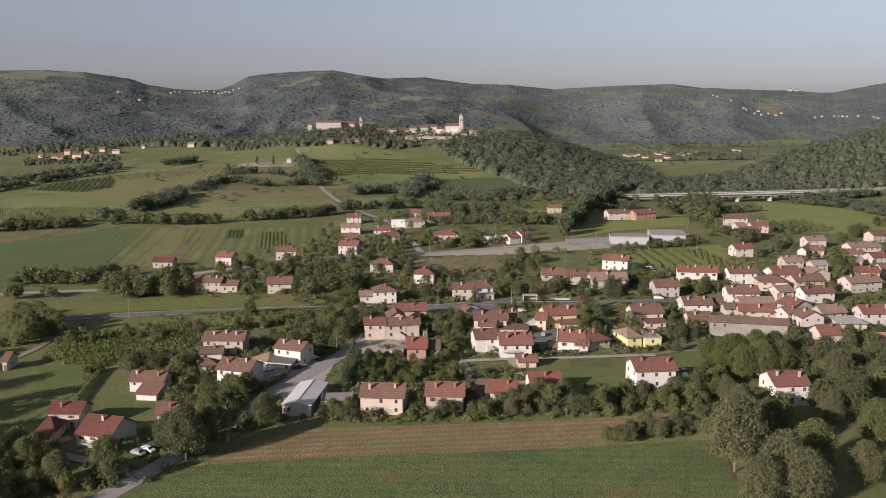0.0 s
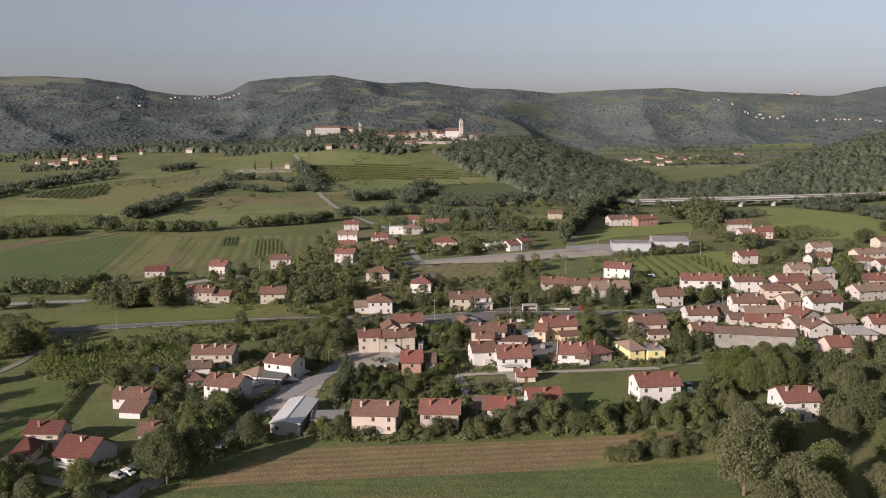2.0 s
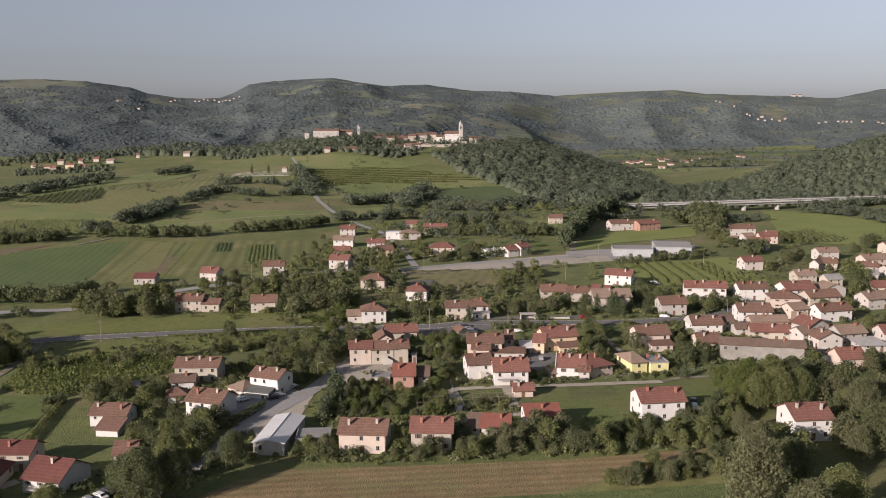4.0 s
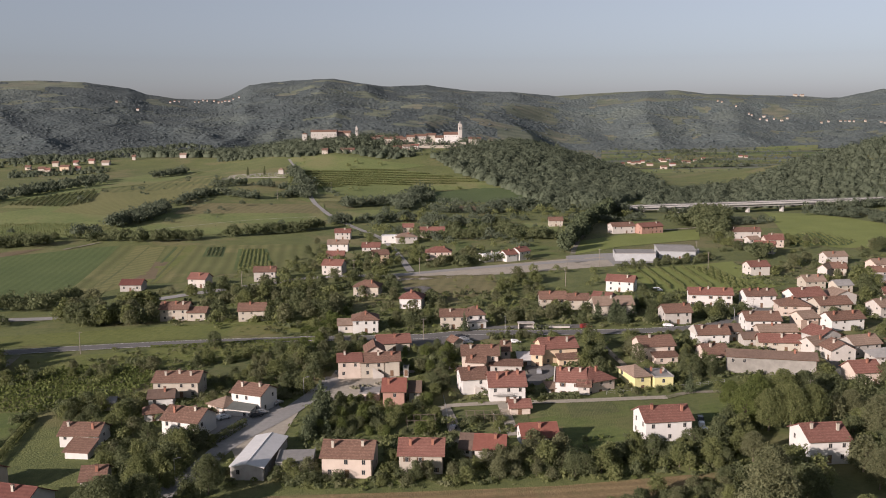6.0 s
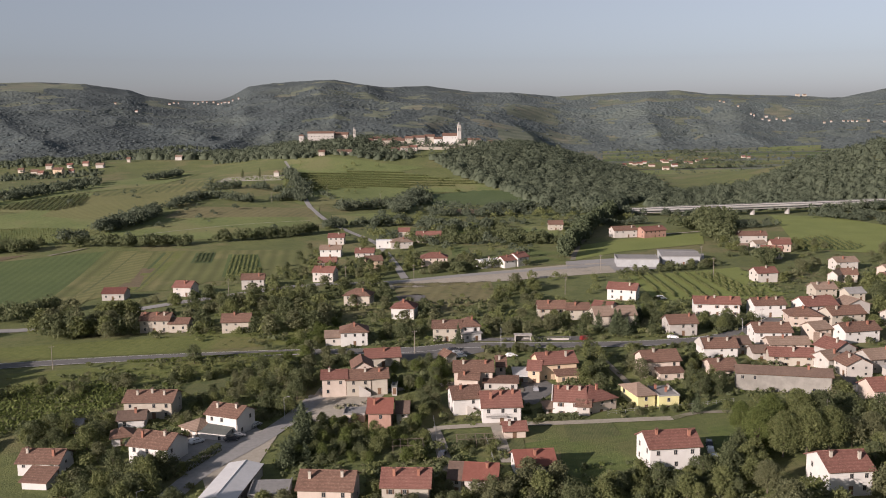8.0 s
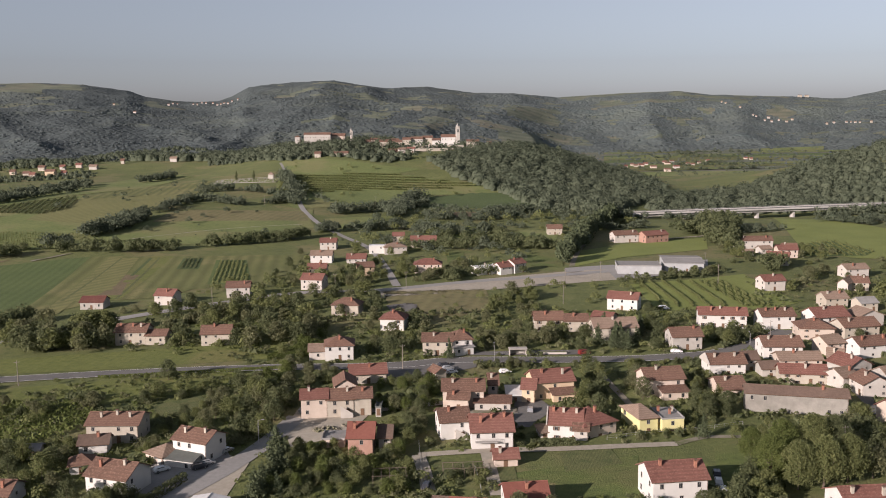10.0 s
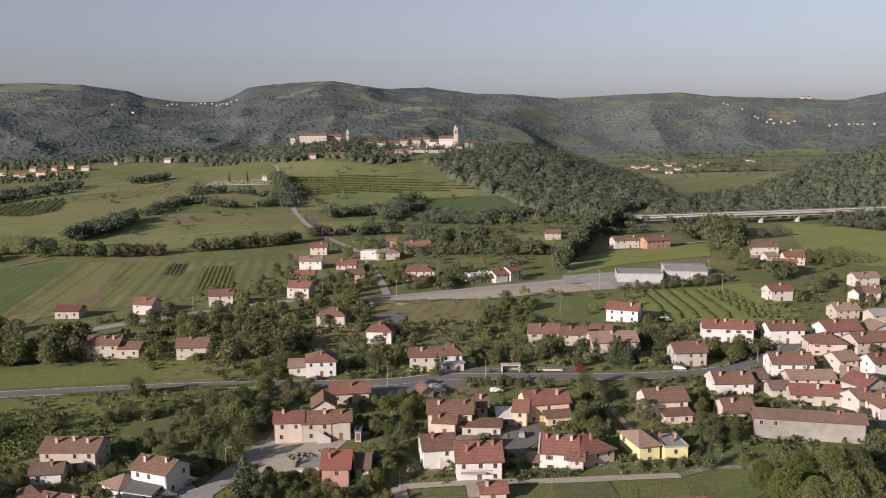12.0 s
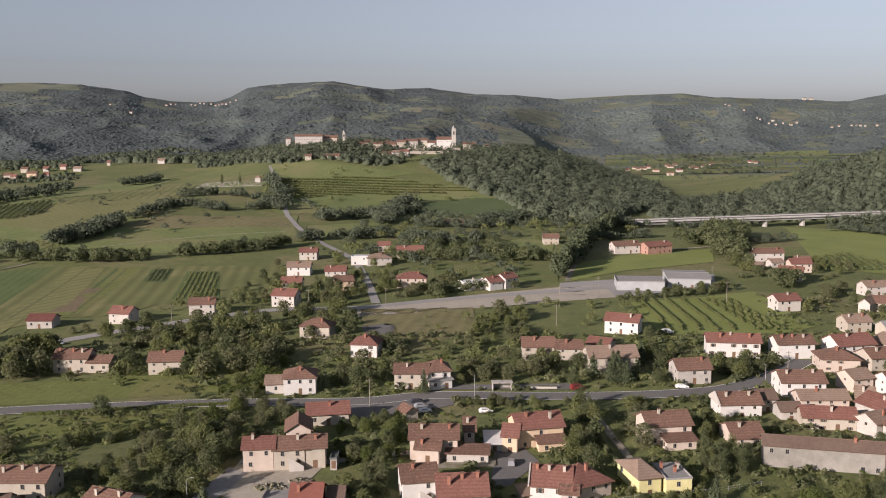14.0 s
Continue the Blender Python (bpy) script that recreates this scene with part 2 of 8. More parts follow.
M_DOOR = material("door_wood", (0.095, 0.055, 0.034), (0.170, 0.105, 0.065), 4.0, 0.7, vary=0.5, world_space=False)
M_METAL = material("galvanised_steel", (0.30, 0.30, 0.30), (0.45, 0.45, 0.44), 2.0, 0.5, metal=0.6, world_space=False)
M_POLE = material("grey_pole_wood", (0.16, 0.14, 0.12), (0.27, 0.24, 0.20), 3.0, 0.9, world_space=False)
M_TYRE = material("tyre_rubber", (0.015, 0.015, 0.015), (0.03, 0.03, 0.03), 4.0, 0.9, world_space=False)
PAINT = {
    "white": material("white_car_paint", (0.62, 0.62, 0.61), (0.72, 0.72, 0.71), 1.0, 0.25, world_space=False, spec=0.5),
    "silver": material("silver_car_paint", (0.36, 0.37, 0.38), (0.46, 0.47, 0.48), 1.0, 0.3, metal=0.5, world_space=False),
    "red": material("red_truck_paint", (0.13, 0.018, 0.016), (0.19, 0.028, 0.024), 1.0, 0.3, world_space=False, spec=0.5),
    "dark": material("dark_car_paint", (0.025, 0.028, 0.035), (0.05, 0.052, 0.06), 1.0, 0.25, world_space=False, spec=0.5),
}
M_GLASS = material("window_glass", (0.020, 0.023, 0.026), (0.036, 0.040, 0.044), 0.5, 0.12, vary=0.5, world_space=False, spec=0.5)


# ---- the lie of the land ----
def sstep(a, b, t):
    t = np.clip((t - a) / (b - a), 0.0, 1.0)
    return t * t * (3 - 2 * t)


def value_noise(x, y, cell, seed):
    """Smooth noise in -1..1 on a lattice of that cell."""
    x, y = np.asarray(x, float) / cell, np.asarray(y, float) / cell
    xi, yi = np.floor(x), np.floor(y)
    fx, fy = x - xi, y - yi
    fx, fy = fx * fx * (3 - 2 * fx), fy * fy * (3 - 2 * fy)

    def lattice(a, b):
        s = np.sin(a * 127.1 + b * 311.7 + seed * 74.7) * 43758.5453
        return (s - np.floor(s)) * 2 - 1

    top = lattice(xi, yi) * (1 - fx) + lattice(xi + 1, yi) * fx
    low = lattice(xi, yi + 1) * (1 - fx) + lattice(xi + 1, yi + 1) * fx
    return top * (1 - fy) + low * fy


RIDGE_U = [-0.475, -0.439, -0.384, -0.336, -0.317, -0.276, -0.242, -0.227, -0.209, -0.172, -0.118, -0.087, -0.063, -0.021, 0.028, 0.07, 0.119, 0.186, 0.246, 0.277, 0.332, 0.374, 0.42, 0.441, 0.476]
RIDGE_E = [0.0387, 0.0393, 0.0369, 0.0297, 0.0232, 0.0178, 0.0178, 0.0226, 0.0321, 0.0369, 0.0387, 0.0333, 0.0300, 0.0316, 0.0246, 0.0234, 0.019, 0.0226, 0.0244, 0.0202, 0.0184, 0.0172, 0.0148, 0.0196, 0.0255]
CREST = 4300.0


def height(x, y):
    """The ground's height: village plain, hill with the old town, wooded hill, valley and mountains behind."""
    x, y = np.asarray(x, float), np.asarray(y, float)
    z = (np.clip(1.7 + 0.020 * x, -2.0, 3.6) - 1.4 * sstep(310, 220, y)) * sstep(1500, 700, y)
    crown = np.exp(-np.abs((x + 20) / 225) ** 4) * np.exp(-((y - 1325) / np.where(y < 1325, 240, 280)) ** 2)
    z = z + 17.0 * sstep(60, -250, x) * sstep(550, 1000, y) * sstep(1900, 1400, y) * (1 - 0.8 * crown) + 49.0 * crown
    z = z + 13.0 * sstep(-60, -320, x) * np.exp(-((y - 1410) / 110) ** 2)
    z = z + 98.0 * sstep(270, 800, x) * np.exp(-((y - 1150) / 210) ** 2)
    z = z - 20.0 * sstep(1350, 1750, y)
    z = z - 5.0 * sstep(130, 230, x) * np.exp(-((y - 890) / 55) ** 2)
    u = x / np.maximum(y, 300.0)
    top = 88.5 + np.interp(u, RIDGE_U, RIDGE_E) * CREST
    start = 1750.0 + 1050.0 * sstep(0.02, 0.14, u)
    rise = np.clip((y - start) / (CREST - start), 0.0, 1.0)
    climb = np.where(y > CREST, 1.0 - 0.4 * sstep(CREST, 4950, y), 0.6 * rise + 0.4 * sstep(0, 1, rise))
    rough = sstep(0.0, 0.15, rise) * sstep(1.0, 0.88, rise)
    across = u * CREST
    warp = value_noise(x, y, 900.0, 3) * 240
    spur = 0.5 - np.abs(value_noise(across + warp, y * 0.35, 420.0, 5))
    gully = 0.5 - np.abs(value_noise(across - warp * 0.6, y * 0.6, 165.0, 7))
    shelf = sstep(0.03, 0.10, u) * np.exp(-((rise - 0.60) / 0.09) ** 2) * (0.7 + 0.5 * value_noise(across, y, 500.0, 8))
    z = z + (top + 20) * climb + rough * (spur * 34 + gully * 11 + value_noise(x, y, 120.0, 9) * 4 + shelf * 30)
    skyline = 88.5 + np.interp(u, RIDGE_U, RIDGE_E) * y - 26.0 * (1.0 - rise)
    z = np.where((rise > 0.3) & (y < CREST), np.minimum(z, skyline), z)
    return z


def ground_z(x, y):
    return float(height(np.array([x]), np.array([y]))[0])


# fields on the mountain sides: from and to, across (as a slope from the first eye) and in depth
OPEN = [(-0.472, -0.420, 3600, 4126), (-0.439, -0.416, 3108, 3172), (-0.476, -0.458, 3113, 3185), (-0.020, 0.020, 3000, 3120), (-0.020, -0.004, 2560, 2800), (0.075, 0.105, 2527, 2700), (0.080, 0.095, 2800, 2960), (0.110, 0.143, 3065, 3163), (0.240, 0.285, 3720, 3821), (0.302, 0.322, 4054, 4500), (0.389, 0.420, 3752, 3840), (0.036, 0.050, 3394, 3560)]


# ---- builders ----
def mesh_object(name, verts, faces, mats, parent=None, smooth=False, index=None):
    me = bpy.data.meshes.new(name)
    me.from_pydata(verts, [], faces)
    for m in mats if isinstance(mats, (list, tuple)) else [mats]:
        me.materials.append(m)
    if index is not None:
        me.polygons.foreach_set("material_index", index)
    if smooth:
        me.polygons.foreach_set("use_smooth", [True] * len(me.polygons))
    me.update()
    ob = new(name, me)
    ob.parent = parent
    return ob


def part(name, bm, mat, parent, label=""):
    """Links a bmesh as one mesh object under a thing or a part."""
    me = bpy.data.meshes.new(name)
    bm.to_mesh(me)
    bm.free()
    me.materials.append(mat)
    ob = new(name, me)
    ob.parent = parent
    return tagged(ob, label)


def add_box(bm, x0, x1, y0, y1, z0, z1):
    v = [bm.verts.new(p) for p in ((x0, y0, z0), (x1, y0, z0), (x1, y1, z0), (x0, y1, z0), (x0, y0, z1), (x1, y0, z1), (x1, y1, z1), (x0, y1, z1))]
    for f in ((3, 2, 1, 0), (4, 5, 6, 7), (0, 1, 5, 4), (1, 2, 6, 5), (2, 3, 7, 6), (3, 0, 4, 7)):
        bm.faces.new([v[i] for i in f])


def box_bm(*boxes):
    bm = bmesh.new()
    for b in boxes:
        add_box(bm, *b)
    return bm


def tube(bm, p0, p1, r0, r1, sides=7):
    p0, p1 = Vector(p0), Vector(p1)
    q = (p1 - p0).to_track_quat("Z", "Y")
    rings = []
    for p, r in ((p0, r0), (p1, r1)):
        rings.append([bm.verts.new(p + q @ Vector((r * math.cos(2 * math.pi * i / sides), r * math.sin(2 * math.pi * i / sides), 0))) for i in range(sides)])
    for i in range(sides):
        bm.faces.new((rings[0][i], rings[0][(i + 1) % sides], rings[1][(i + 1) % sides], rings[1][i]))
    bm.faces.new(rings[1])
    bm.faces.new(rings[0][::-1])


def empty(name, m):
    ob = new(name)
    ob.matrix_basis = m
    return ob


# ---- ground: one sheet to the horizon ----
def open_land(x, y):
    """Where the mountain sides and the far valley are fields, not forest."""
    jx, jy = x + value_noise(x, y, 45.0, 31) * 26, y + value_noise(x, y, 60.0, 32) * 40
    u, v = jx / np.maximum(jy, 300.0), jy
    start = 1750.0 + 1050.0 * sstep(0.02, 0.14, u)
    rise = np.clip((y - start) / (CREST - start), 0.0, 1.0)
    patchy = value_noise(u * CREST, jy * 0.8, 150.0, 13)
    field = (x > 150) & (y > 1480) & (y < 2800)
    field |= (u < -0.385) & (rise > 0.78) & (patchy > -0.30)
    field |= (u > 0.12) & (u < 0.36) & (rise > 0.90) & (patchy > -0.10)
    field |= (u > -0.17) & (rise > 0.10) & (rise < 0.88) & (patchy > 0.58)
    field |= (u <= -0.17) & (rise > 0.35) & (patchy > 0.74)
    terraces = value_noise(u * CREST, jy * 2.2, 95.0, 14)
    field |= (u > -0.15) & (rise > 0.15) & (rise < 0.92) & (terraces > 0.66)
    for u0, u1, v0, v1 in OPEN:
        field |= (u > u0) & (u < u1) & (v > v0) & (v < v1)
    return field


def make_ground():
    ys = np.concatenate([np.linspace(-4900, 100, 24), np.arange(130, 720, 5.0), np.arange(720, 1500, 8.0), np.arange(1500, 4400, 13.0), np.linspace(4400, 4950, 16)])
    v = np.linspace(-1, 1, 420)
    w = np.maximum(320.0, 0.62 * ys + 160.0)
    cols = np.concatenate([[-1.0] * 5, v, [1.0] * 5])
    extra = np.concatenate([np.linspace(1, 0.12, 5), np.zeros(len(v)), np.linspace(0.12, 1, 5)])
    x = cols[None, :] * (w[:, None] + extra[None, :] * (4950.0 - w[:, None]))
    y = np.repeat(ys[:, None], len(cols), 1)
    z = height(x, y)
    # the uneven top of the forest
    canopy = value_noise(x, y, 27.0, 41) * 1.6 + value_noise(x, y, 62.0, 42) * 1.8
    z = z + np.where((y > 1650) & ~open_land(x, y), canopy * sstep(1650, 1800, y), 0.0)
    nr, nc = x.shape
    verts = np.stack([x, y, z], -1).reshape(-1, 3)
    i = np.arange(nr * nc).reshape(nr, nc)
    faces = np.stack([i[:-1, :-1], i[:-1, 1:], i[1:, 1:], i[1:, :-1]], -1).reshape(-1, 4)
    cx, cy = verts[faces[:, 0], 0], verts[faces[:, 0], 1]
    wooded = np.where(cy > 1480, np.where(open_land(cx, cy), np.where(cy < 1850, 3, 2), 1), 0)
    # slopes to the right take the forest copy with more haze in its colour
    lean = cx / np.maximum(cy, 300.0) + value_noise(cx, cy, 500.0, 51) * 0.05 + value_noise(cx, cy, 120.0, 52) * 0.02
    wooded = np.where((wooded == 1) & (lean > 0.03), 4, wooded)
    me = bpy.data.meshes.new("ground")
    me.vertices.add(len(verts))
    me.vertices.foreach_set("co", verts.ravel())
    me.loops.add(faces.size)
    me.loops.foreach_set("vertex_index", faces.ravel())
    me.polygons.add(len(faces))
    me.polygons.foreach_set("loop_start", np.arange(0, faces.size, 4))
    me.polygons.foreach_set("material_index", wooded)
    me.polygons.foreach_set("use_smooth", np.ones(len(faces), bool))
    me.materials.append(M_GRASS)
    me.materials.append(M_HAZE_FOREST)
    me.materials.append(M_HAZY_FIELD)
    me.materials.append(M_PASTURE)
    me.materials.append(M_PALE_HAZE_FOREST)
    me.update(calc_edges=True)
    me.validate()
    tagged(new("ground", me), "green valley floor with meadows, hills and wooded mountains", "ground", kind="structure")


YARDS = []


def lift(x, y):
    return 0.05 + 0.00022 * np.hypot(x, y)


def patch(name, label, mat, pts, up=0.0, step=12.0, category="field"):
    """A field laid on the land: a polygon cut into cells and draped."""
    bm = bmesh.new()
    bm.faces.new([bm.verts.new((px, py, 0)) for px, py in pts])
    xs, ys = [p[0] for p in pts], [p[1] for p in pts]
    for lo, hi, normal in ((min(xs), max(xs), (1, 0, 0)), (min(ys), max(ys), (0, 1, 0))):
        n = max(1, int((hi - lo) / step))
        for k in range(1, n):
            at = lo + (hi - lo) * k / n
            bmesh.ops.bisect_plane(bm, geom=bm.verts[:] + bm.edges[:] + bm.faces[:], plane_co=(at * normal[0], at * normal[1], 0), plane_no=normal)
    bmesh.ops.triangulate(bm, faces=bm.faces[:])
    bmesh.ops.recalc_face_normals(bm, faces=bm.faces[:])
    co = np.array([v.co[:2] for v in bm.verts])
    zs = height(co[:, 0], co[:, 1]) + lift(co[:, 0], co[:, 1]) + up
    for v, z in zip(bm.verts, zs):
        v.co.z = z
    if category in ("yard", "garden bed"):
        YARDS.append(list(pts))
    if sum(f.normal.z for f in bm.faces) < 0:
        bmesh.ops.reverse_faces(bm, faces=bm.faces[:])
    ob = part(name, bm, mat, None)
    return tagged(ob, label, category, kind="structure")


def spline(pts, step):
    """Points along a smooth line through pts."""
    p = [np.array(q, float) for q in pts]
    p = [2 * p[0] - p[1]] + p + [2 * p[-1] - p[-2]]
    out = []
    for a, b, c, d in zip(p, p[1:], p[2:], p[3:]):
        n = max(2, int(np.linalg.norm(c - b) / step))
        for k in range(n):
            t = k / n
            out.append(0.5 * (2 * b + (c - a) * t + (2 * a - 5 * b + 4 * c - d) * t * t + (3 * b - a - 3 * c + d) * t ** 3))
    out.append(p[-2])
    return np.array(out)


ROADS = []


def ribbon(name, line, left, right, mat, up, parent=None, thick=0.0):
    """A strip along a line, from left to right of it, draped on the land."""
    d = np.gradient(line, axis=0)
    nrm = np.stack([-d[:, 1], d[:, 0]], -1) / np.linalg.norm(d, axis=1)[:, None]
    a, b = line + nrm * left, line + nrm * right
    zc = height(line[:, 0], line[:, 1]) + lift(line[:, 0], line[:, 1]) + up
    za = np.maximum(zc, height(a[:, 0], a[:, 1]) + lift(a[:, 0], a[:, 1]) * 0.6)
    zb = np.maximum(zc, height(b[:, 0], b[:, 1]) + lift(b[:, 0], b[:, 1]) * 0.6)
    n = len(line)
    verts = [(*p, z) for p, z in zip(a, za)] + [(*p, z) for p, z in zip(b, zb)]
    faces = [(n + i, n + i + 1, i + 1, i) for i in range(n - 1)]
    if thick:
        low = [(v[0], v[1], v[2] - thick) for v in verts]
        verts = verts + low
        faces += [(i, i + 1, 2 * n + i + 1, 2 * n + i) for i in range(n - 1)] + [(3 * n + i, 3 * n + i + 1, n + i + 1, n + i) for i in range(n - 1)]
    return mesh_object(name, verts, faces, mat, parent)


def road(name, label, pts, width, mat=None, up=0.10, lines=False, kerb=False, step=6.0):
    line = spline(pts, step)
    ROADS.append((line, width))
    ob = ribbon(name, line, width / 2, -width / 2, mat or M_ASPHALT, up)
    if lines:
        for side in (1, -1):
            ribbon("edge_line", line, side * (width / 2 - 0.35) + 0.12, side * (width / 2 - 0.35) - 0.12, M_LINE, up + 0.03, ob)
    if kerb:
        for side in (1, -1):
            c = side * (width / 2 + 0.8)
            ribbon("pavement", line, c + 0.8, c - 0.8, M_CONCRETE, up + 0.14, ob, thick=0.14)
    return tagged(ob, label, "road", kind="structure")


# ---- houses ----
FOOT = []
WORDS = {"white": "white rendered", "cream": "cream rendered", "pink": "pale pink rendered", "salmon": "salmon rendered", "orange": "apricot rendered", "yellow": "bright yellow", "grey": "weathered grey", "stone": "patchy grey stone", "sheet": "grey sheet-clad", "bright": "bright white rendered"}
TWORDS = {"red": "red clay-tile", "brown": "weathered brown tile", "pale": "sun-bleached tile", "maroon": "dark red tile", "bright": "bright red tile", "dark": "dark brown tile", "grey": "grey sheet", "slate": "green-grey felt", "white": "white metal sheet"}
WIN_MESH = {}


def box_mesh(key, mat, *boxes):
    """A mesh of boxes, made once and shared."""
    if key not in WIN_MESH:
        me = bpy.data.meshes.new(key[0])
        bm = box_bm(*boxes)
        bm.to_mesh(me)
        bm.free()
        me.materials.append(mat)
        WIN_MESH[key] = me
    return WIN_MESH[key]


def add_window(parent, m, ww, wh, detail, shutters):
    """A window in a wall: its outer face looks along -y of m."""
    t = 0.06
    if detail:
        me = box_mesh(("window", ww, wh), M_FRAME, (-ww / 2 - t, -ww / 2, -0.05, 0.05, -wh / 2 - t, wh / 2 + t), (ww / 2, ww / 2 + t, -0.05, 0.05, -wh / 2 - t, wh / 2 + t), (-ww / 2, ww / 2, -0.05, 0.05, wh / 2, wh / 2 + t), (-ww / 2 - 0.1, ww / 2 + 0.1, -0.14, 0.05, -wh / 2 - t, -wh / 2), (-0.02, 0.02, -0.03, 0.05, -wh / 2, wh / 2))
        w = new("window", me)
        w.parent = parent
        w.matrix_basis = m
        g = new("pane", box_mesh(("pane", ww, wh), M_GLASS, (-ww / 2, ww / 2, -0.012, 0.02, -wh / 2, wh / 2)))
        g.parent = w
        if shutters:
            for s in (-1, 1):
                k = new("shutter", box_mesh(("shutter", ww, wh), M_SHUTTER, (-ww / 4, ww / 4, -0.03, 0.02, -wh / 2, wh / 2)))
                k.parent = w
                k.matrix_basis = pose(s * (ww * 0.75 + t + 0.02), -0.03, 0)
    else:
        w = new("window", box_mesh(("window_plain", ww, wh), M_GLASS, (-ww / 2, ww / 2, -0.03, 0.03, -wh / 2, wh / 2)))
        w.parent = parent
        w.matrix_basis = m


def roof_gable(w, d, rh, over, hx=0.0, thick=0.22):
    """Roof with the ridge along x; hx: how far the ridge ends lie in from the eave's ends (a hip)."""
    bm = bmesh.new()
    k = rh / (d / 2)
    hw, hd = w / 2 + over, d / 2 + over
    ze = -k * over
    ins = hx * (hd / (d / 2)) if hx else 0.0
    top = [(-hw, -hd, ze), (hw, -hd, ze), (hw, hd, ze), (-hw, hd, ze), (-hw + ins, 0, rh), (hw - ins, 0, rh)]
    up = [bm.verts.new((x, y, z + thick)) for x, y, z in top]
    lo = [bm.verts.new(p) for p in top]
    for f in ((0, 1, 5, 4), (2, 3, 4, 5)):
        bm.faces.new([up[i] for i in f])
        bm.faces.new([lo[i] for i in f[::-1]])
    if hx:
        for f in ((1, 2, 5), (3, 0, 4)):
            bm.faces.new([up[i] for i in f])
            bm.faces.new([lo[i] for i in f[::-1]])
        edge = ((0, 1), (1, 2), (2, 3), (3, 0))
    else:
        edge = ((0, 1), (1, 5), (5, 2), (2, 3), (3, 4), (4, 0))
    for a, b in edge:
        bm.faces.new((lo[a], lo[b], up[b], up[a]))
    # ridge cap
    tube(bm, (-hw + ins, 0, rh + thick), (hw - ins, 0, rh + thick), 0.13, 0.13, 6)
    bmesh.ops.recalc_face_normals(bm, faces=bm.faces[:])
    return bm


def wall_bm(w, d, h, rh, shape):
    """The walls' body, closed, up to the roof."""
    bm = bmesh.new()
    z0 = -1.2
    base = [bm.verts.new(p) for p in ((-w / 2, -d / 2, z0), (w / 2, -d / 2, z0), (w / 2, d / 2, z0), (-w / 2, d / 2, z0))]
    if shape == "mono":
        top = [bm.verts.new(p) for p in ((-w / 2, -d / 2, h), (w / 2, -d / 2, h), (w / 2, d / 2, h + rh), (-w / 2, d / 2, h + rh))]
    else:
        top = [bm.verts.new(p) for p in ((-w / 2, -d / 2, h), (w / 2, -d / 2, h), (w / 2, d / 2, h), (-w / 2, d / 2, h))]
    bm.faces.new((base[0], base[1], top[1], top[0]))
    bm.faces.new((base[2], base[3], top[3], top[2]))
    bm.faces.new(base[::-1])
    if shape == "gable":
        a, b = bm.verts.new((-w / 2, 0, h + rh)), bm.verts.new((w / 2, 0, h + rh))
        bm.faces.new((base[1], base[2], top[2], b, top[1]))
        bm.faces.new((base[3], base[0], top[0], a, top[3]))
        bm.faces.new((top[0], top[1], b, a))
        bm.faces.new((top[2], top[3], a, b))
    else:
        bm.faces.new((base[1], base[2], top[2], top[1]))
        bm.faces.new((base[3], base[0], top[0], top[3]))
        bm.faces.new(top)
    return bm


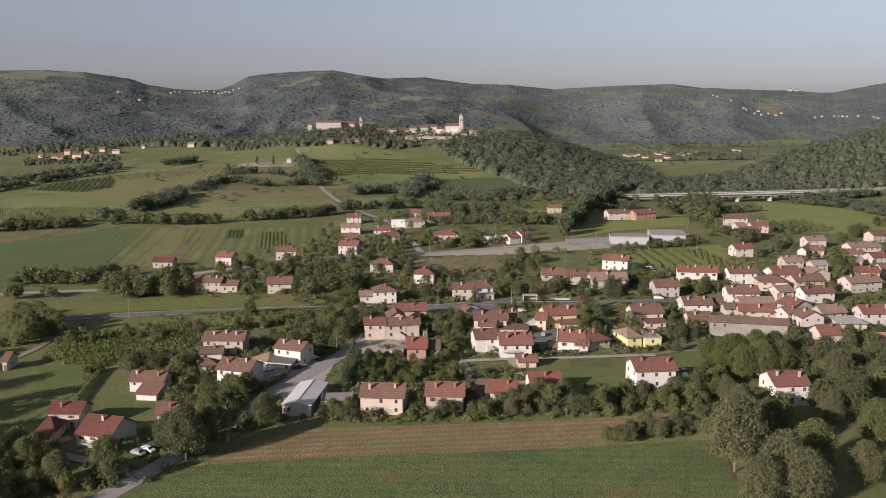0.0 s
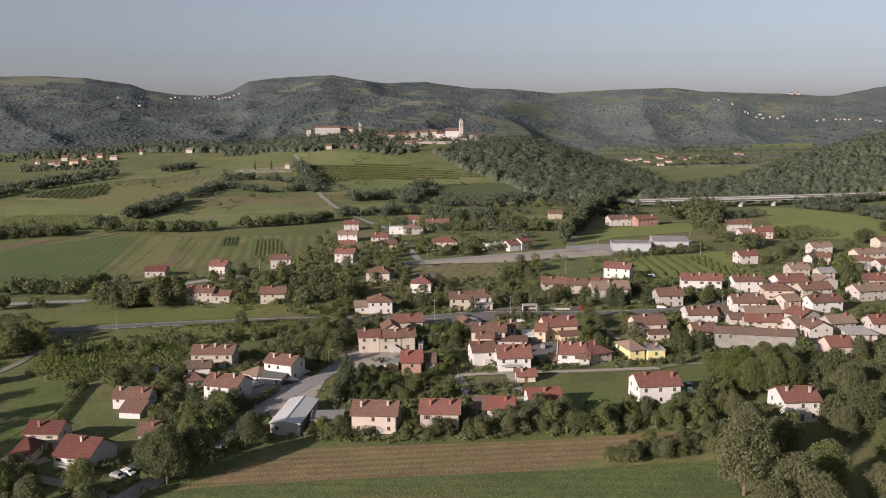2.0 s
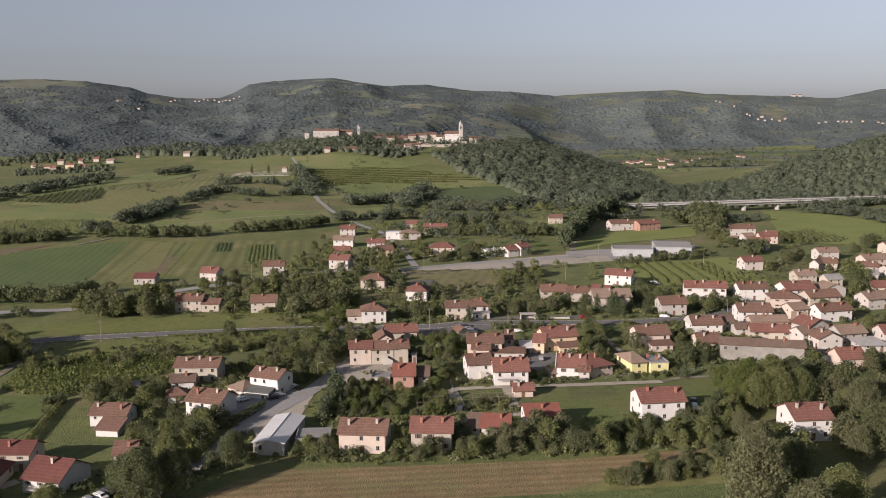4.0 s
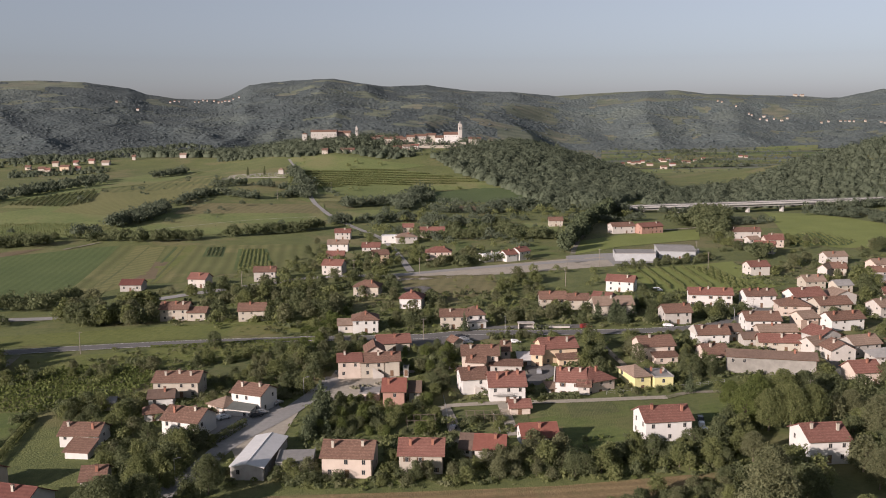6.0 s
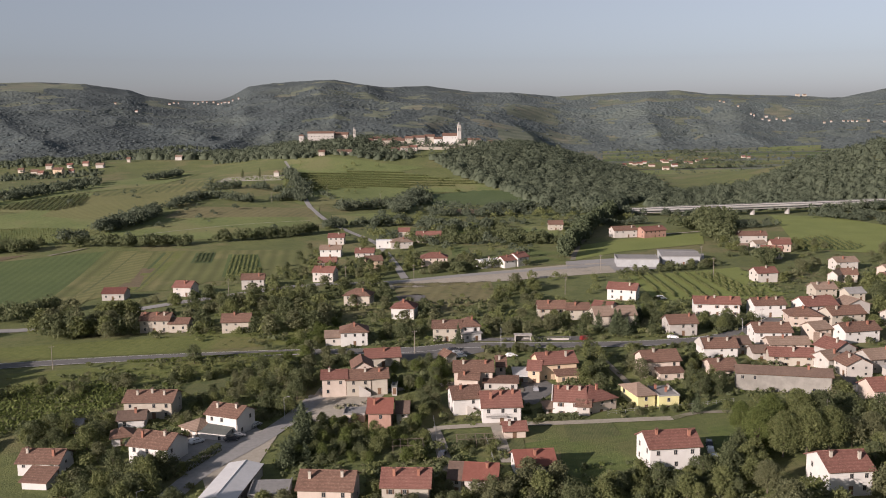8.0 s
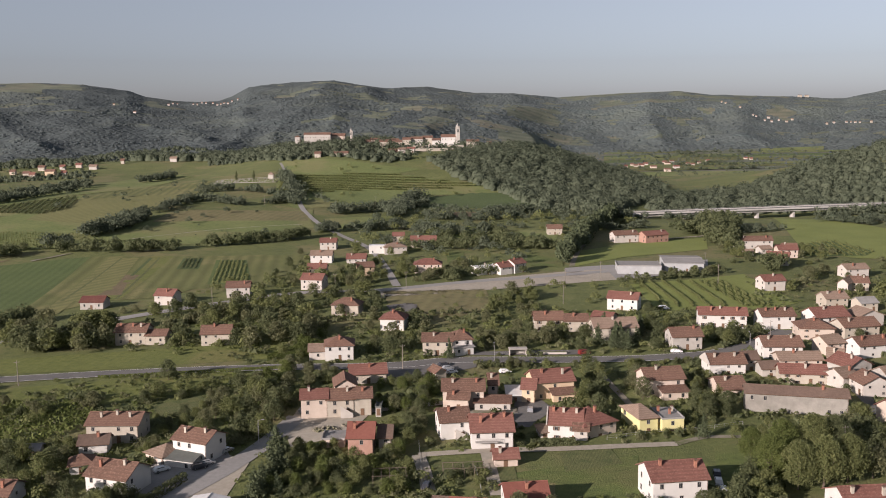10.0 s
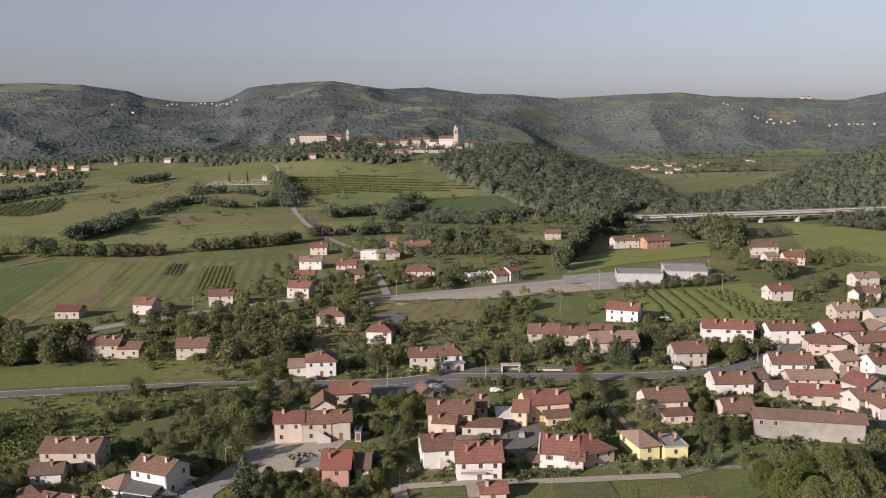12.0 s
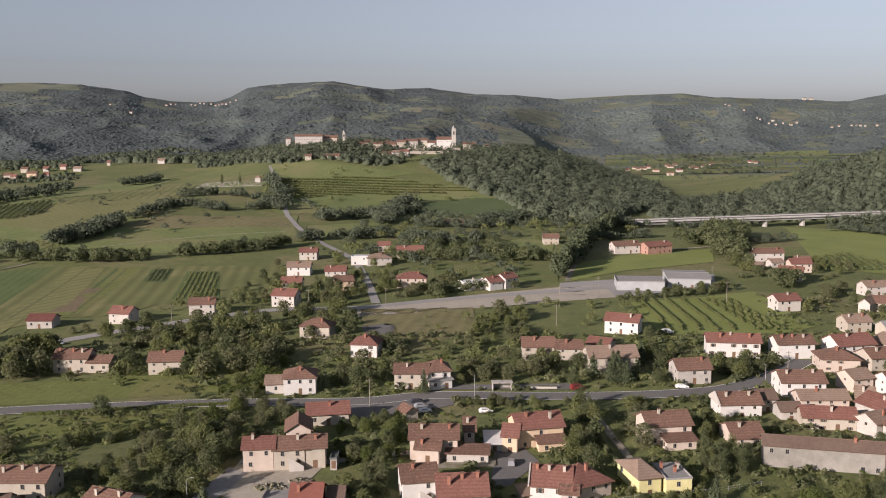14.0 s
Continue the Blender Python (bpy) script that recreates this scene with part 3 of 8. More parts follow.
def house(x, y, turn, w, d, h, base, roof="gable", rh=2.3, wall="white", tile="brown", storeys=2, chimneys=1, detail=True, balcony=False, name="house", label="", shutters=None, over=0.55, door=True, plain=False, sparse=0.0, parapet="", stair=""):
    """A house on its base: walls, roof, chimneys, a window for every opening, a door."""
    rng = random.Random(int(x * 13 + y * 7))
    if y > 1500:
        base = ground_z(x, y)
    th = empty(name, pose(x, y, base, 0, 0, turn))
    FOOT.append((x, y, turn, w, d))
    size = {1: "single-storey", 2: "two-storey", 3: "three-storey"}[storeys]
    kind = {"gable": "gable", "hip": "hipped", "mono": "lean-to", "flat": "flat"}[roof]
    tagged(th, label or f"{WORDS[wall]} {size if name == 'house' else ''} {name.replace('_', ' ')} with a {TWORDS[tile]} {kind} roof", name.replace("_", " ") if name != "house" else "house", group="village houses")
    body = part("wall", wall_bm(w, d, h, rh, roof), WALL[wall], th)
    if roof == "gable":
        rf = part("roof", roof_gable(w, d, rh, over), TILE[tile], th)
    elif roof == "hip":
        rf = part("roof", roof_gable(w, d, rh, over, hx=min(d, w) / 2 if w > d + 0.2 else w / 2 - 0.1), TILE[tile], th)
    elif roof == "mono":
        bm = bmesh.new()
        k = rh / d
        add_box(bm, -w / 2 - over, w / 2 + over, -d / 2 - over, d / 2 + over, 0.0, 0.2)
        for v in bm.verts:
            v.co.z += h + (v.co.y + d / 2) * k + 0.02
        rf = part("roof", bm, TILE[tile], th)
    else:
        rf = part("roof", box_bm((-w / 2 - 0.15, w / 2 + 0.15, -d / 2 - 0.15, d / 2 + 0.15, h + 0.004, h + 0.14), (-w / 2 - 0.15, w / 2 + 0.15, -d / 2 - 0.15, -d / 2 + 0.1, h + 0.14, h + 0.5), (-w / 2 - 0.15, -w / 2 + 0.1, -d / 2 + 0.1, d / 2 + 0.15, h + 0.14, h + 0.5), (w / 2 - 0.1, w / 2 + 0.15, -d / 2 + 0.1, d / 2 + 0.15, h + 0.14, h + 0.5)), TILE[tile], th)
    if roof in ("gable", "hip"):
        rf.matrix_basis = pose(0, 0, h + 0.02)
    for c in range(chimneys):
        cx = (rng.uniform(-0.32, 0.32) if chimneys == 1 else -0.3 + 0.6 * c / (chimneys - 1) + rng.uniform(-0.06, 0.06)) * w
        cy = rng.uniform(-0.26, -0.10) * d if roof != "flat" else rng.uniform(-0.1, 0.2) * d
        zc = h + (rh * (1 - abs(cy) / (d / 2)) if roof in ("gable", "hip") else 0.2)
        top = max(h + rh + 0.6, zc + 1.3) if roof in ("gable", "hip") else zc + 1.2
        ch = part("chimney", box_bm((-0.32, 0.32, -0.27, 0.27, zc - 0.7, top), (-0.4, 0.4, -0.35, 0.35, top, top + 0.1)), WALL["cream"] if rng.random() < 0.5 else M_BRICK, th)
        ch.matrix_basis = pose(cx, cy, 0)
        cap = part("chimney_cap", box_bm((-0.42, 0.42, -0.37, 0.37, top + 0.36, top + 0.44), (-0.3, -0.22, -0.25, -0.17, top + 0.1, top + 0.36), (0.22, 0.3, -0.25, -0.17, top + 0.1, top + 0.36), (-0.3, -0.22, 0.17, 0.25, top + 0.1, top + 0.36), (0.22, 0.3, 0.17, 0.25, top + 0.1, top + 0.36)), TILE["brown"], ch)
    for side in parapet.split():
        # a white gable wall that stands above the tiles
        sx = -w / 2 - over + 0.16 if side == "left" else w / 2 + over - 0.16
        pb = bmesh.new()
        prof = [(-d / 2 - over, -0.3), (d / 2 + over, -0.3), (d / 2 + over, 0.3), (0, rh + 0.5), (-d / 2 - over, 0.3)]
        rings = [[pb.verts.new((sx + k, py, h + pz)) for py, pz in prof] for k in (-0.17, 0.17)]
        pb.faces.new(rings[0])
        pb.faces.new(rings[1][::-1])
        for i in range(5):
            j = (i + 1) % 5
            pb.faces.new((rings[0][j], rings[0][i], rings[1][i], rings[1][j]))
        bmesh.ops.recalc_face_normals(pb, faces=pb.faces[:])
        part("parapet", pb, WALL["white"], th, "white gable parapet")
    if plain:
        return th
    # openings, storey by storey, on the sides that can be seen
    sh = rng.random() < 0.10 if shutters is None else shutters
    fl = h / storeys
    ww, wh = (0.80, 1.1) if fl > 2.4 else (0.75, 0.7)
    for side in ("front", "left", "right"):
        length = w if side == "front" else d
        n = max(1, int(length / (3.4 if side == "front" else 4.2)))
        for s in range(storeys):
            for k in range(n):
                if rng.random() < max(sparse, 0.24 if side == "front" else 0.36):
                    continue
                at = (k + 0.5) / n * length - length / 2 + rng.uniform(-0.25, 0.25)
                zc = s * fl + fl * 0.55
                if side == "front":
                    if s == 0 and door and k == n // 2:
                        dr = new("door", box_mesh(("door",), M_DOOR, (-0.55, 0.55, -0.05, 0.05, -1.05, 1.05)))
                        dr.parent = th
                        dr.matrix_basis = pose(at, -d / 2, 1.06)
                        if detail:
                            hd = new("door_handle", box_mesh(("door_handle",), M_METAL, (-0.06, 0.06, -0.1, -0.05, -0.02, 0.02)))
                            hd.parent = dr
                            hd.matrix_basis = pose(0.4, 0, 0)
                        continue
                    m = pose(at, -d / 2, zc)
                elif side == "left":
                    m = pose(-w / 2, at, zc, 0, 0, -90)
                else:
                    m = pose(w / 2, at, zc, 0, 0, 90)
                add_window(th, m, ww, wh, detail, sh and side == "front")
    if detail and roof in ("gable", "hip"):
        g = bmesh.new()
        tube(g, (-w / 2 - over, -d / 2 - over - 0.06, h - rh / (d / 2) * over + 0.1), (w / 2 + over, -d / 2 - over - 0.06, h - rh / (d / 2) * over + 0.1), 0.08, 0.08, 6)
        gut = part("gutter", g, M_SHUTTER, th)
        p = bmesh.new()
        tube(p, (w / 2 - 0.15, -d / 2 - 0.07, 0), (w / 2 - 0.15, -d / 2 - 0.07, h - 0.1), 0.05, 0.05, 5)
        part("downpipe", p, M_SHUTTER, gut)
    if stair:
        # a white flight of steps with a solid cheek up to the first floor
        run, foot = (1, -w * 0.45) if stair == "right" else (-1, w * 0.45)
        steps = int(fl / 0.18)
        flight = [tuple(sorted((foot + run * 0.28 * k, foot + run * 0.28 * (k + 1)))) + (-d / 2 - 1.3, -d / 2 - 0.01, -0.8, 0.18 * (k + 1)) for k in range(steps)]
        st = part("outside_stair", box_bm(*flight), WALL["white"], th)
        ck = bmesh.new()
        x0, x1 = foot, foot + run * 0.28 * steps
        rings = [[ck.verts.new(p) for p in ((x0, cy_, -0.8), (x1, cy_, -0.8), (x1, cy_, fl + 0.9), (x0, cy_, 1.0))] for cy_ in (-d / 2 - 1.45, -d / 2 - 1.31)]
        ck.faces.new(rings[0])
        ck.faces.new(rings[1][::-1])
        for i in range(4):
            ck.faces.new((rings[0][(i + 1) % 4], rings[0][i], rings[1][i], rings[1][(i + 1) % 4]))
        bmesh.ops.recalc_face_normals(ck, faces=ck.faces[:])
        part("stair_cheek", ck, WALL["white"], st)
    if balcony:
        bl = part("balcony", box_bm((-w * 0.42, w * 0.12, -d / 2 - 1.4, -d / 2 - 0.003, fl - 0.1, fl + 0.08)), M_CONCRETE, th)
        rails = [(-w * 0.42, w * 0.12, -d / 2 - 1.4, -d / 2 - 1.34, fl + 0.98, fl + 1.06)]
        n = int(w * 0.54 / 0.5)
        for i in range(n + 1):
            bx = -w * 0.42 + w * 0.54 * i / n
            rails.append((bx - 0.03, bx + 0.03, -d / 2 - 1.39, -d / 2 - 1.35, fl + 0.08, fl + 0.98))
        part("railing", box_bm(*rails), WALL["white"], bl)
    return th


# ---- plants ----
def leaf_clumps(centres, normals, sizes, rng):
    """Small three-cornered leaf clumps at centres, facing normals: corners as (n*3, 3)."""
    n = len(centres)
    nn = normals / np.maximum(np.linalg.norm(normals, axis=1), 1e-6)[:, None]
    r = rng.normal(size=(n, 3))
    a = np.cross(nn, r)
    a /= np.maximum(np.linalg.norm(a, axis=1), 1e-6)[:, None]
    b = np.cross(nn, a)
    s = sizes[:, None] * 0.58
    j = 1 + rng.uniform(-0.4, 0.4, (3, n, 1))
    return np.stack([centres + a * s * j[0], centres + (-a * 0.55 + b * 0.85) * s * j[1], centres + (-a * 0.55 - b * 0.85) * s * j[2]], 1).reshape(-1, 3)


def dome_corners(where, z, rad, tall, rng):
    """Low rounded crowns as smooth caps: vertices and triangles."""
    n = len(where)
    a = np.arange(5) * np.pi * 0.4
    ring = np.stack([np.cos(a), np.sin(a)], 1)
    flat = np.concatenate([ring * 1.0, ring * 0.74, [[0.0, 0.0]]])
    up = np.concatenate([np.full(5, -0.1), np.full(5, 0.62), [0.92]])
    turn = rng.uniform(0, 6.28, n)
    c, s = np.cos(turn)[:, None], np.sin(turn)[:, None]
    wob = rng.uniform(0.65, 1.35, (n, 11))
    x = (flat[None, :, 0] * c - flat[None, :, 1] * s) * rad[:, None] * wob + where[:, :1]
    y = (flat[None, :, 0] * s + flat[None, :, 1] * c) * rad[:, None] * wob + where[:, 1:2]
    zz = z[:, None] + up[None] * tall[:, None] * rng.uniform(0.75, 1.25, (n, 11))
    tri = []
    for i in range(5):
        j = (i + 1) % 5
        tri += [(i, j, 5 + j), (i, 5 + j, 5 + i), (5 + i, 5 + j, 10)]
    tri = (np.array(tri)[None] + (np.arange(n) * 11)[:, None, None]).reshape(-1, 3)
    return np.stack([x, y, zz], -1).reshape(-1, 3), tri


def crown_mesh(name, verts, tris, co, mats):
    """Smooth caps and loose leaf clumps in one mesh."""
    n, m = len(co) // 3, len(tris)
    me = bpy.data.meshes.new(name)
    me.vertices.add(len(verts) + len(co))
    me.vertices.foreach_set("co", np.ascontiguousarray(np.concatenate([verts, co]), dtype=np.float32).ravel())
    me.loops.add(m * 3 + n * 3)
    me.loops.foreach_set("vertex_index", np.concatenate([tris.ravel(), np.arange(n * 3) + len(verts)]).astype(np.int32))
    me.polygons.add(m + n)
    me.polygons.foreach_set("loop_start", (np.arange(m + n) * 3).astype(np.int32))
    me.polygons.foreach_set("use_smooth", np.concatenate([np.ones(m, bool), np.zeros(n, bool)]))
    me.materials.append(mats)
    me.update(calc_edges=True)
    return me


def leaf_mesh(name, co, mats):
    n = len(co) // 3
    me = bpy.data.meshes.new(name)
    me.vertices.add(len(co))
    me.vertices.foreach_set("co", np.ascontiguousarray(co, dtype=np.float32).ravel())
    me.loops.add(n * 3)
    me.loops.foreach_set("vertex_index", np.arange(n * 3, dtype=np.int32))
    me.polygons.add(n)
    me.polygons.foreach_set("loop_start", np.arange(0, n * 3, 3, dtype=np.int32))
    me.materials.append(mats)
    me.update(calc_edges=True)
    return me


def lobes(rng, kind, h, spread):
    """Centres and radii of the leafy masses of a crown."""
    if kind == "fir":
        k = 9
        t = np.linspace(0.12, 0.97, k)
        c = np.stack([rng.normal(0, 0.03 * h, k), rng.normal(0, 0.03 * h, k), t * h], 1)
        return c, np.stack([spread * (1.05 - t), spread * (1.05 - t), np.full(k, 0.10 * h)], 1)
    if kind == "column":
        k = 8
        t = np.linspace(0.15, 0.9, k)
        c = np.stack([rng.normal(0, 0.05 * h, k), rng.normal(0, 0.05 * h, k), t * h], 1)
        rr = spread * np.sin(np.pi * (0.15 + 0.8 * t)) * rng.uniform(0.7, 1.1, k)
        return c, np.stack([rr, rr, np.full(k, 0.13 * h)], 1)
    if kind == "bush":
        k = 6
        a = rng.uniform(0, 2 * np.pi, k)
        q = rng.uniform(0, 0.6, k) * spread
        c = np.stack([np.cos(a) * q, np.sin(a) * q, rng.uniform(0.3, 0.65, k) * h], 1)
        r = rng.uniform(0.35, 0.6, k) * spread
        return c, np.stack([r, r, np.full(k, 0.36 * h)], 1)
    k = 38 if h < 12 else 150
    a = rng.uniform(0, 2 * np.pi, k)
    t = rng.uniform(0.24, 0.90, k)
    q = spread * (0.15 + 0.70 * np.sqrt(rng.random(k))) * np.sin(np.pi * np.clip(t * 0.92 + 0.06, 0, 1)) ** 0.6
    c = np.stack([np.cos(a) * q, np.sin(a) * q, t * h], 1)
    r = rng.uniform(0.14, 0.32, k) * spread * (1.0 if h < 12 else 0.5)
    return c, np.stack([r, r, r * 0.9], 1)


def crown_leaves(rng, kind, h, spread, n, size):
    """The corners of a crown's leaf clumps, and the centres of its masses."""
    c, r = lobes(rng, kind, h, spread)
    pick = rng.choice(len(c), n, p=(r[:, 0] * r[:, 2]) / (r[:, 0] * r[:, 2]).sum())
    d = rng.normal(size=(n, 3))
    d[:, 2] += 0.25
    d /= np.linalg.norm(d, axis=1)[:, None]
    co = c[pick] + d * r[pick] * rng.uniform(0.2, 1.8, n)[:, None]
    if kind == "round":
        fill = rng.random(n) < 0.42
        t = rng.uniform(0.20, 0.98, n)
        a = rng.uniform(0, 2 * np.pi, n)
        q = spread * np.sqrt(rng.uniform(0.25, 1.0, n)) * np.sin(np.pi * np.clip(t * 0.9 + 0.07, 0, 1)) ** 0.7 * rng.uniform(0.75, 1.15, n)
        q = q * (0.9 + 0.16 * np.sin(3 * a + 4 * t + h) + 0.14 * np.sin(5 * a - 7 * t + spread))
        co = np.where(fill[:, None], np.stack([np.cos(a) * q, np.sin(a) * q, t * h], 1), co)
    co[:, 2] = np.maximum(co[:, 2], 0.25)
    nrm = d * 0.35 + (co - np.array([0, 0, h * 0.40])) / h * 1.8 + rng.normal(size=(n, 3)) * 0.8 + np.array([0, 0, 0.3])
    return leaf_clumps(co, nrm, rng.uniform(0.45, 1.45, n) * size, rng), c


def make_tree(name, kind, h, spread, leaf, n, size, seed, label, category="tree"):
    """A tree with a tapered trunk, limbs and a crown of many leaf clumps, to be copied."""
    rng = np.random.default_rng(seed)
    leaves, c = crown_leaves(rng, kind, h, spread, n, size)
    th = new(name)
    tagged(th, label, category)
    tr = bmesh.new()
    trunk_r = max(0.09, h * 0.018)
    lean = Vector((rng.normal(0, 0.02) * h, rng.normal(0, 0.02) * h, 0))
    tube(tr, (0, 0, -0.6), lean * 0.5 + Vector((0, 0, h * 0.35)), trunk_r * 1.3, trunk_r * 0.8)
    tube(tr, lean * 0.5 + Vector((0, 0, h * 0.35)), lean + Vector((0, 0, h * 0.75)), trunk_r * 0.8, trunk_r * 0.25)
    if kind in ("round", "bush"):
        for i in range(min(7, len(c))):
            tube(tr, lean * 0.4 + Vector((0, 0, h * (0.16 + 0.035 * i))), Vector(c[i]), trunk_r * 0.5, trunk_r * 0.12, 5)
    part("trunk", tr, M_BARK, th)
    cr = new("crown", leaf_mesh("crown", leaves, LEAF[leaf]))
    cr.parent = th
    return th


PROTO = {}
PROTO_USED = set()


def proto(kind, leaf, v):
    key = (kind, leaf, v)
    if key not in PROTO:
        words = {"green": "mid-green leafy", "dark": "dark green leafy", "olive": "grey-green feathery", "bright": "fresh green leafy", "fir": "dark green"}[leaf]
        if kind == "round":
            PROTO[key] = make_tree("tree", kind, 8.0, 3.4, leaf, 2300, 0.42, 10 + v, f"{words} broad-crowned tree beside the houses")
        elif kind == "column":
            PROTO[key] = make_tree("tree", kind, 9.0, 2.0, leaf, 1500, 0.5, 30 + v, f"{words} tall narrow tree")
        elif kind == "bush":
            PROTO[key] = make_tree("bush", kind, 3.2, 2.3, leaf, 950, 0.38, 50 + v, f"{words} rounded bush on the grass", "bush")
        elif kind == "fir":
            PROTO[key] = make_tree("fir_tree", kind, 10.0, 2.4, leaf, 1500, 0.52, 70 + v, f"{words} conical fir tree")
        else:
            PROTO[key] = make_tree("tree", "round", 17.0, 6.8, leaf, 15000, 0.40, 90 + v, f"{words} very large old tree at the field's edge")
    return PROTO[key]


def tree(x, y, h, kind="round", leaf="green", v=0, wide=1.0, turn=None):
    """One tree, h metres high, on the ground."""
    p = proto(kind, leaf, v)
    s = h / {"round": 8.0, "column": 9.0, "bush": 3.2, "fir": 10.0, "big": 17.0}[kind]
    m = pose(x, y, ground_z(x, y), 0, 0, turn if turn is not None else (x * 37 + y * 91) % 360) @ Matrix.Diagonal((s * wide, s * wide, s, 1))
    if (kind, leaf, v) in PROTO_USED:
        ob = copy_thing(p, m)
    else:
        PROTO_USED.add((kind, leaf, v))
        ob = p
    ob.matrix_basis = m
    return ob


def blocked(x, y, margin=1.0):
    for fx, fy, turn, w, d in FOOT:
        dx, dy = x - fx, y - fy
        if abs(dx) + abs(dy) < 40:
            c, s = math.cos(radians(turn)), math.sin(radians(turn))
            if abs(dx * c + dy * s) < w / 2 + margin and abs(-dx * s + dy * c) < d / 2 + margin:
                return True
    for yard in YARDS:
        if abs(yard[0][0] - x) + abs(yard[0][1] - y) < 150 and inside(np.array([x]), np.array([y]), yard)[0]:
            return True
    for line, width in ROADS:
        if np.min(np.hypot(line[:, 0] - x, line[:, 1] - y)) < width / 2 + margin * 0.6:
            return True
    return False


def inside(px, py, pts):
    ok = np.zeros(len(px), bool)
    for (x0, y0), (x1, y1) in zip(pts, pts[1:] + pts[:1]):
        if y0 == y1:
            continue
        cross = ((y0 > py) != (y1 > py)) & (px < (x1 - x0) * (py - y0) / (y1 - y0) + x0)
        ok ^= cross
    return ok


GROVE = [0]
COUNT = {"tree": 0, "bush": 0}
SINGLE_TO = 400.0
TALL = {"round": 8.0, "column": 9.0, "bush": 3.2, "fir": 10.0, "big": 17.0}
CROWN = {}
for kind_, n_, spread_, size_, seed_ in (("round", 1900, 3.4, 0.46, 10), ("column", 1400, 2.0, 0.5, 30), ("bush", 800, 2.3, 0.42, 50), ("fir", 1400, 2.4, 0.54, 70)):
    for v_ in range(3):
        CROWN[(kind_, v_)] = crown_leaves(np.random.default_rng(seed_ + v_), kind_, TALL[kind_], spread_, n_, size_)[0]


def grove(pts, n, lo, hi, kinds="round bush", leaves="green dark olive", wide=1.0, margin=1.2):
    """About n single trees within a stretch of ground, none in a house or on a road."""
    GROVE[0] += 1
    rng = np.random.default_rng(500 + GROVE[0])
    xs, ys = [p[0] for p in pts], [p[1] for p in pts]
    q = rng.uniform((min(xs), min(ys)), (max(xs), max(ys)), (n * 12, 2))
    q = q[inside(q[:, 0], q[:, 1], pts)]
    kinds, leaves, made, joined = kinds.split(), leaves.split(), [], {}
    for x, y in q:
        if len(made) >= n:
            break
        if blocked(x, y, margin) or any(math.hypot(x - a, y - b) < 1.7 for a, b in made):
            continue
        made.append((x, y))
        k = kinds[rng.integers(len(kinds))]
        h = rng.uniform(lo, hi) * (0.55 if k == "bush" else 1.0)
        leaf, v, wd = "fir" if k == "fir" else leaves[rng.integers(len(leaves))], int(rng.integers(3)), wide * rng.uniform(0.85, 1.2)
        single = "bush" if k == "bush" else "tree"
        if y < SINGLE_TO and COUNT[single] < 290:
            COUNT[single] += 1
            tree(x, y, h, k, leaf, v, wd)
        else:
            co = CROWN[("round" if k == "big" else k, v)].reshape(-1, 3, 3)
            every = 1 if y < 420 else 2
            co = co[::every]
            mid = co.mean(1, keepdims=True)
            co = mid + (co - mid) * (1.0, 1.3)[every - 1]
            a, s = rng.uniform(0, 6.28), h / TALL[k]
            turned = np.stack([co[..., 0] * math.cos(a) - co[..., 1] * math.sin(a), co[..., 0] * math.sin(a) + co[..., 1] * math.cos(a), co[..., 2]], -1) * np.array([s * wd, s * wd, s])
            joined.setdefault(leaf, []).append((turned + np.array([x, y, ground_z(x, y)])).reshape(-1, 3))
    for leaf, crowns in joined.items():
        words = {"green": "mid-green", "dark": "dark green", "olive": "grey-green", "bright": "fresh green", "fir": "dark fir"}[leaf]
        tagged(new("trees", leaf_mesh("trees", np.concatenate(crowns), LEAF[leaf])), f"{words} garden trees and bushes standing between the houses", "trees", kind="stuff")


def puffs(name, label, where, hmin, hmax, leaf, per, size, seed, wide=0.5, category="trees", up=0.2, body=0.0):
    """Many crowns at places (n, 2), joined: far woods and hedgerows."""
    rng = np.random.default_rng(seed)
    n = len(where)
    if per >= 30 and where[:, 1].mean() < 850:
        per, size = per * 4, size * 0.58
    hh = hmin * 0.6 + (hmax * (1.0 if body else 1.2) - hmin * 0.6) * rng.random(n) ** (1.35 if body else 1.9)
    gz = height(where[:, 0], where[:, 1])
    d = rng.normal(size=(n, per, 3))
    d[:, :, 2] = np.abs(d[:, :, 2]) * 0.9 - 0.25
    d /= np.linalg.norm(d, axis=2)[:, :, None]
    rad = np.stack([hh * wide, hh * wide, hh * 0.52], 1)[:, None, :]
    base = np.stack([where[:, 0], where[:, 1], gz + hh * 0.5], 1)[:, None, :]
    co = (base + d * rad * rng.uniform(0.6, 1.1, (n, per, 1))).reshape(-1, 3)
    form, loose = (1.0, 0.30) if body else (0.7, 0.5)
    nrm = (d * form + rng.normal(size=d.shape) * loose + np.array([0, 0, up])).reshape(-1, 3)
    far = 0.9 + 0.0009 * np.hypot(where[:, 0], where[:, 1])
    sz = (np.repeat(np.minimum(hh * size, far)[:, None], per, 1) * rng.uniform(0.6, 1.4, (n, per))).ravel()
    if body:
        dv, dt = dome_corners(where, gz + hh * 0.1, hh * wide * 0.95, hh * body, rng)
        ob = new(name, crown_mesh(name, dv, dt, leaf_clumps(co, nrm, sz, rng), LEAF[leaf]))
    else:
        ob = new(name, leaf_mesh(name, leaf_clumps(co, nrm, sz, rng), LEAF[leaf]))
    return tagged(ob, label, category, kind="stuff")


WOODS = [0]


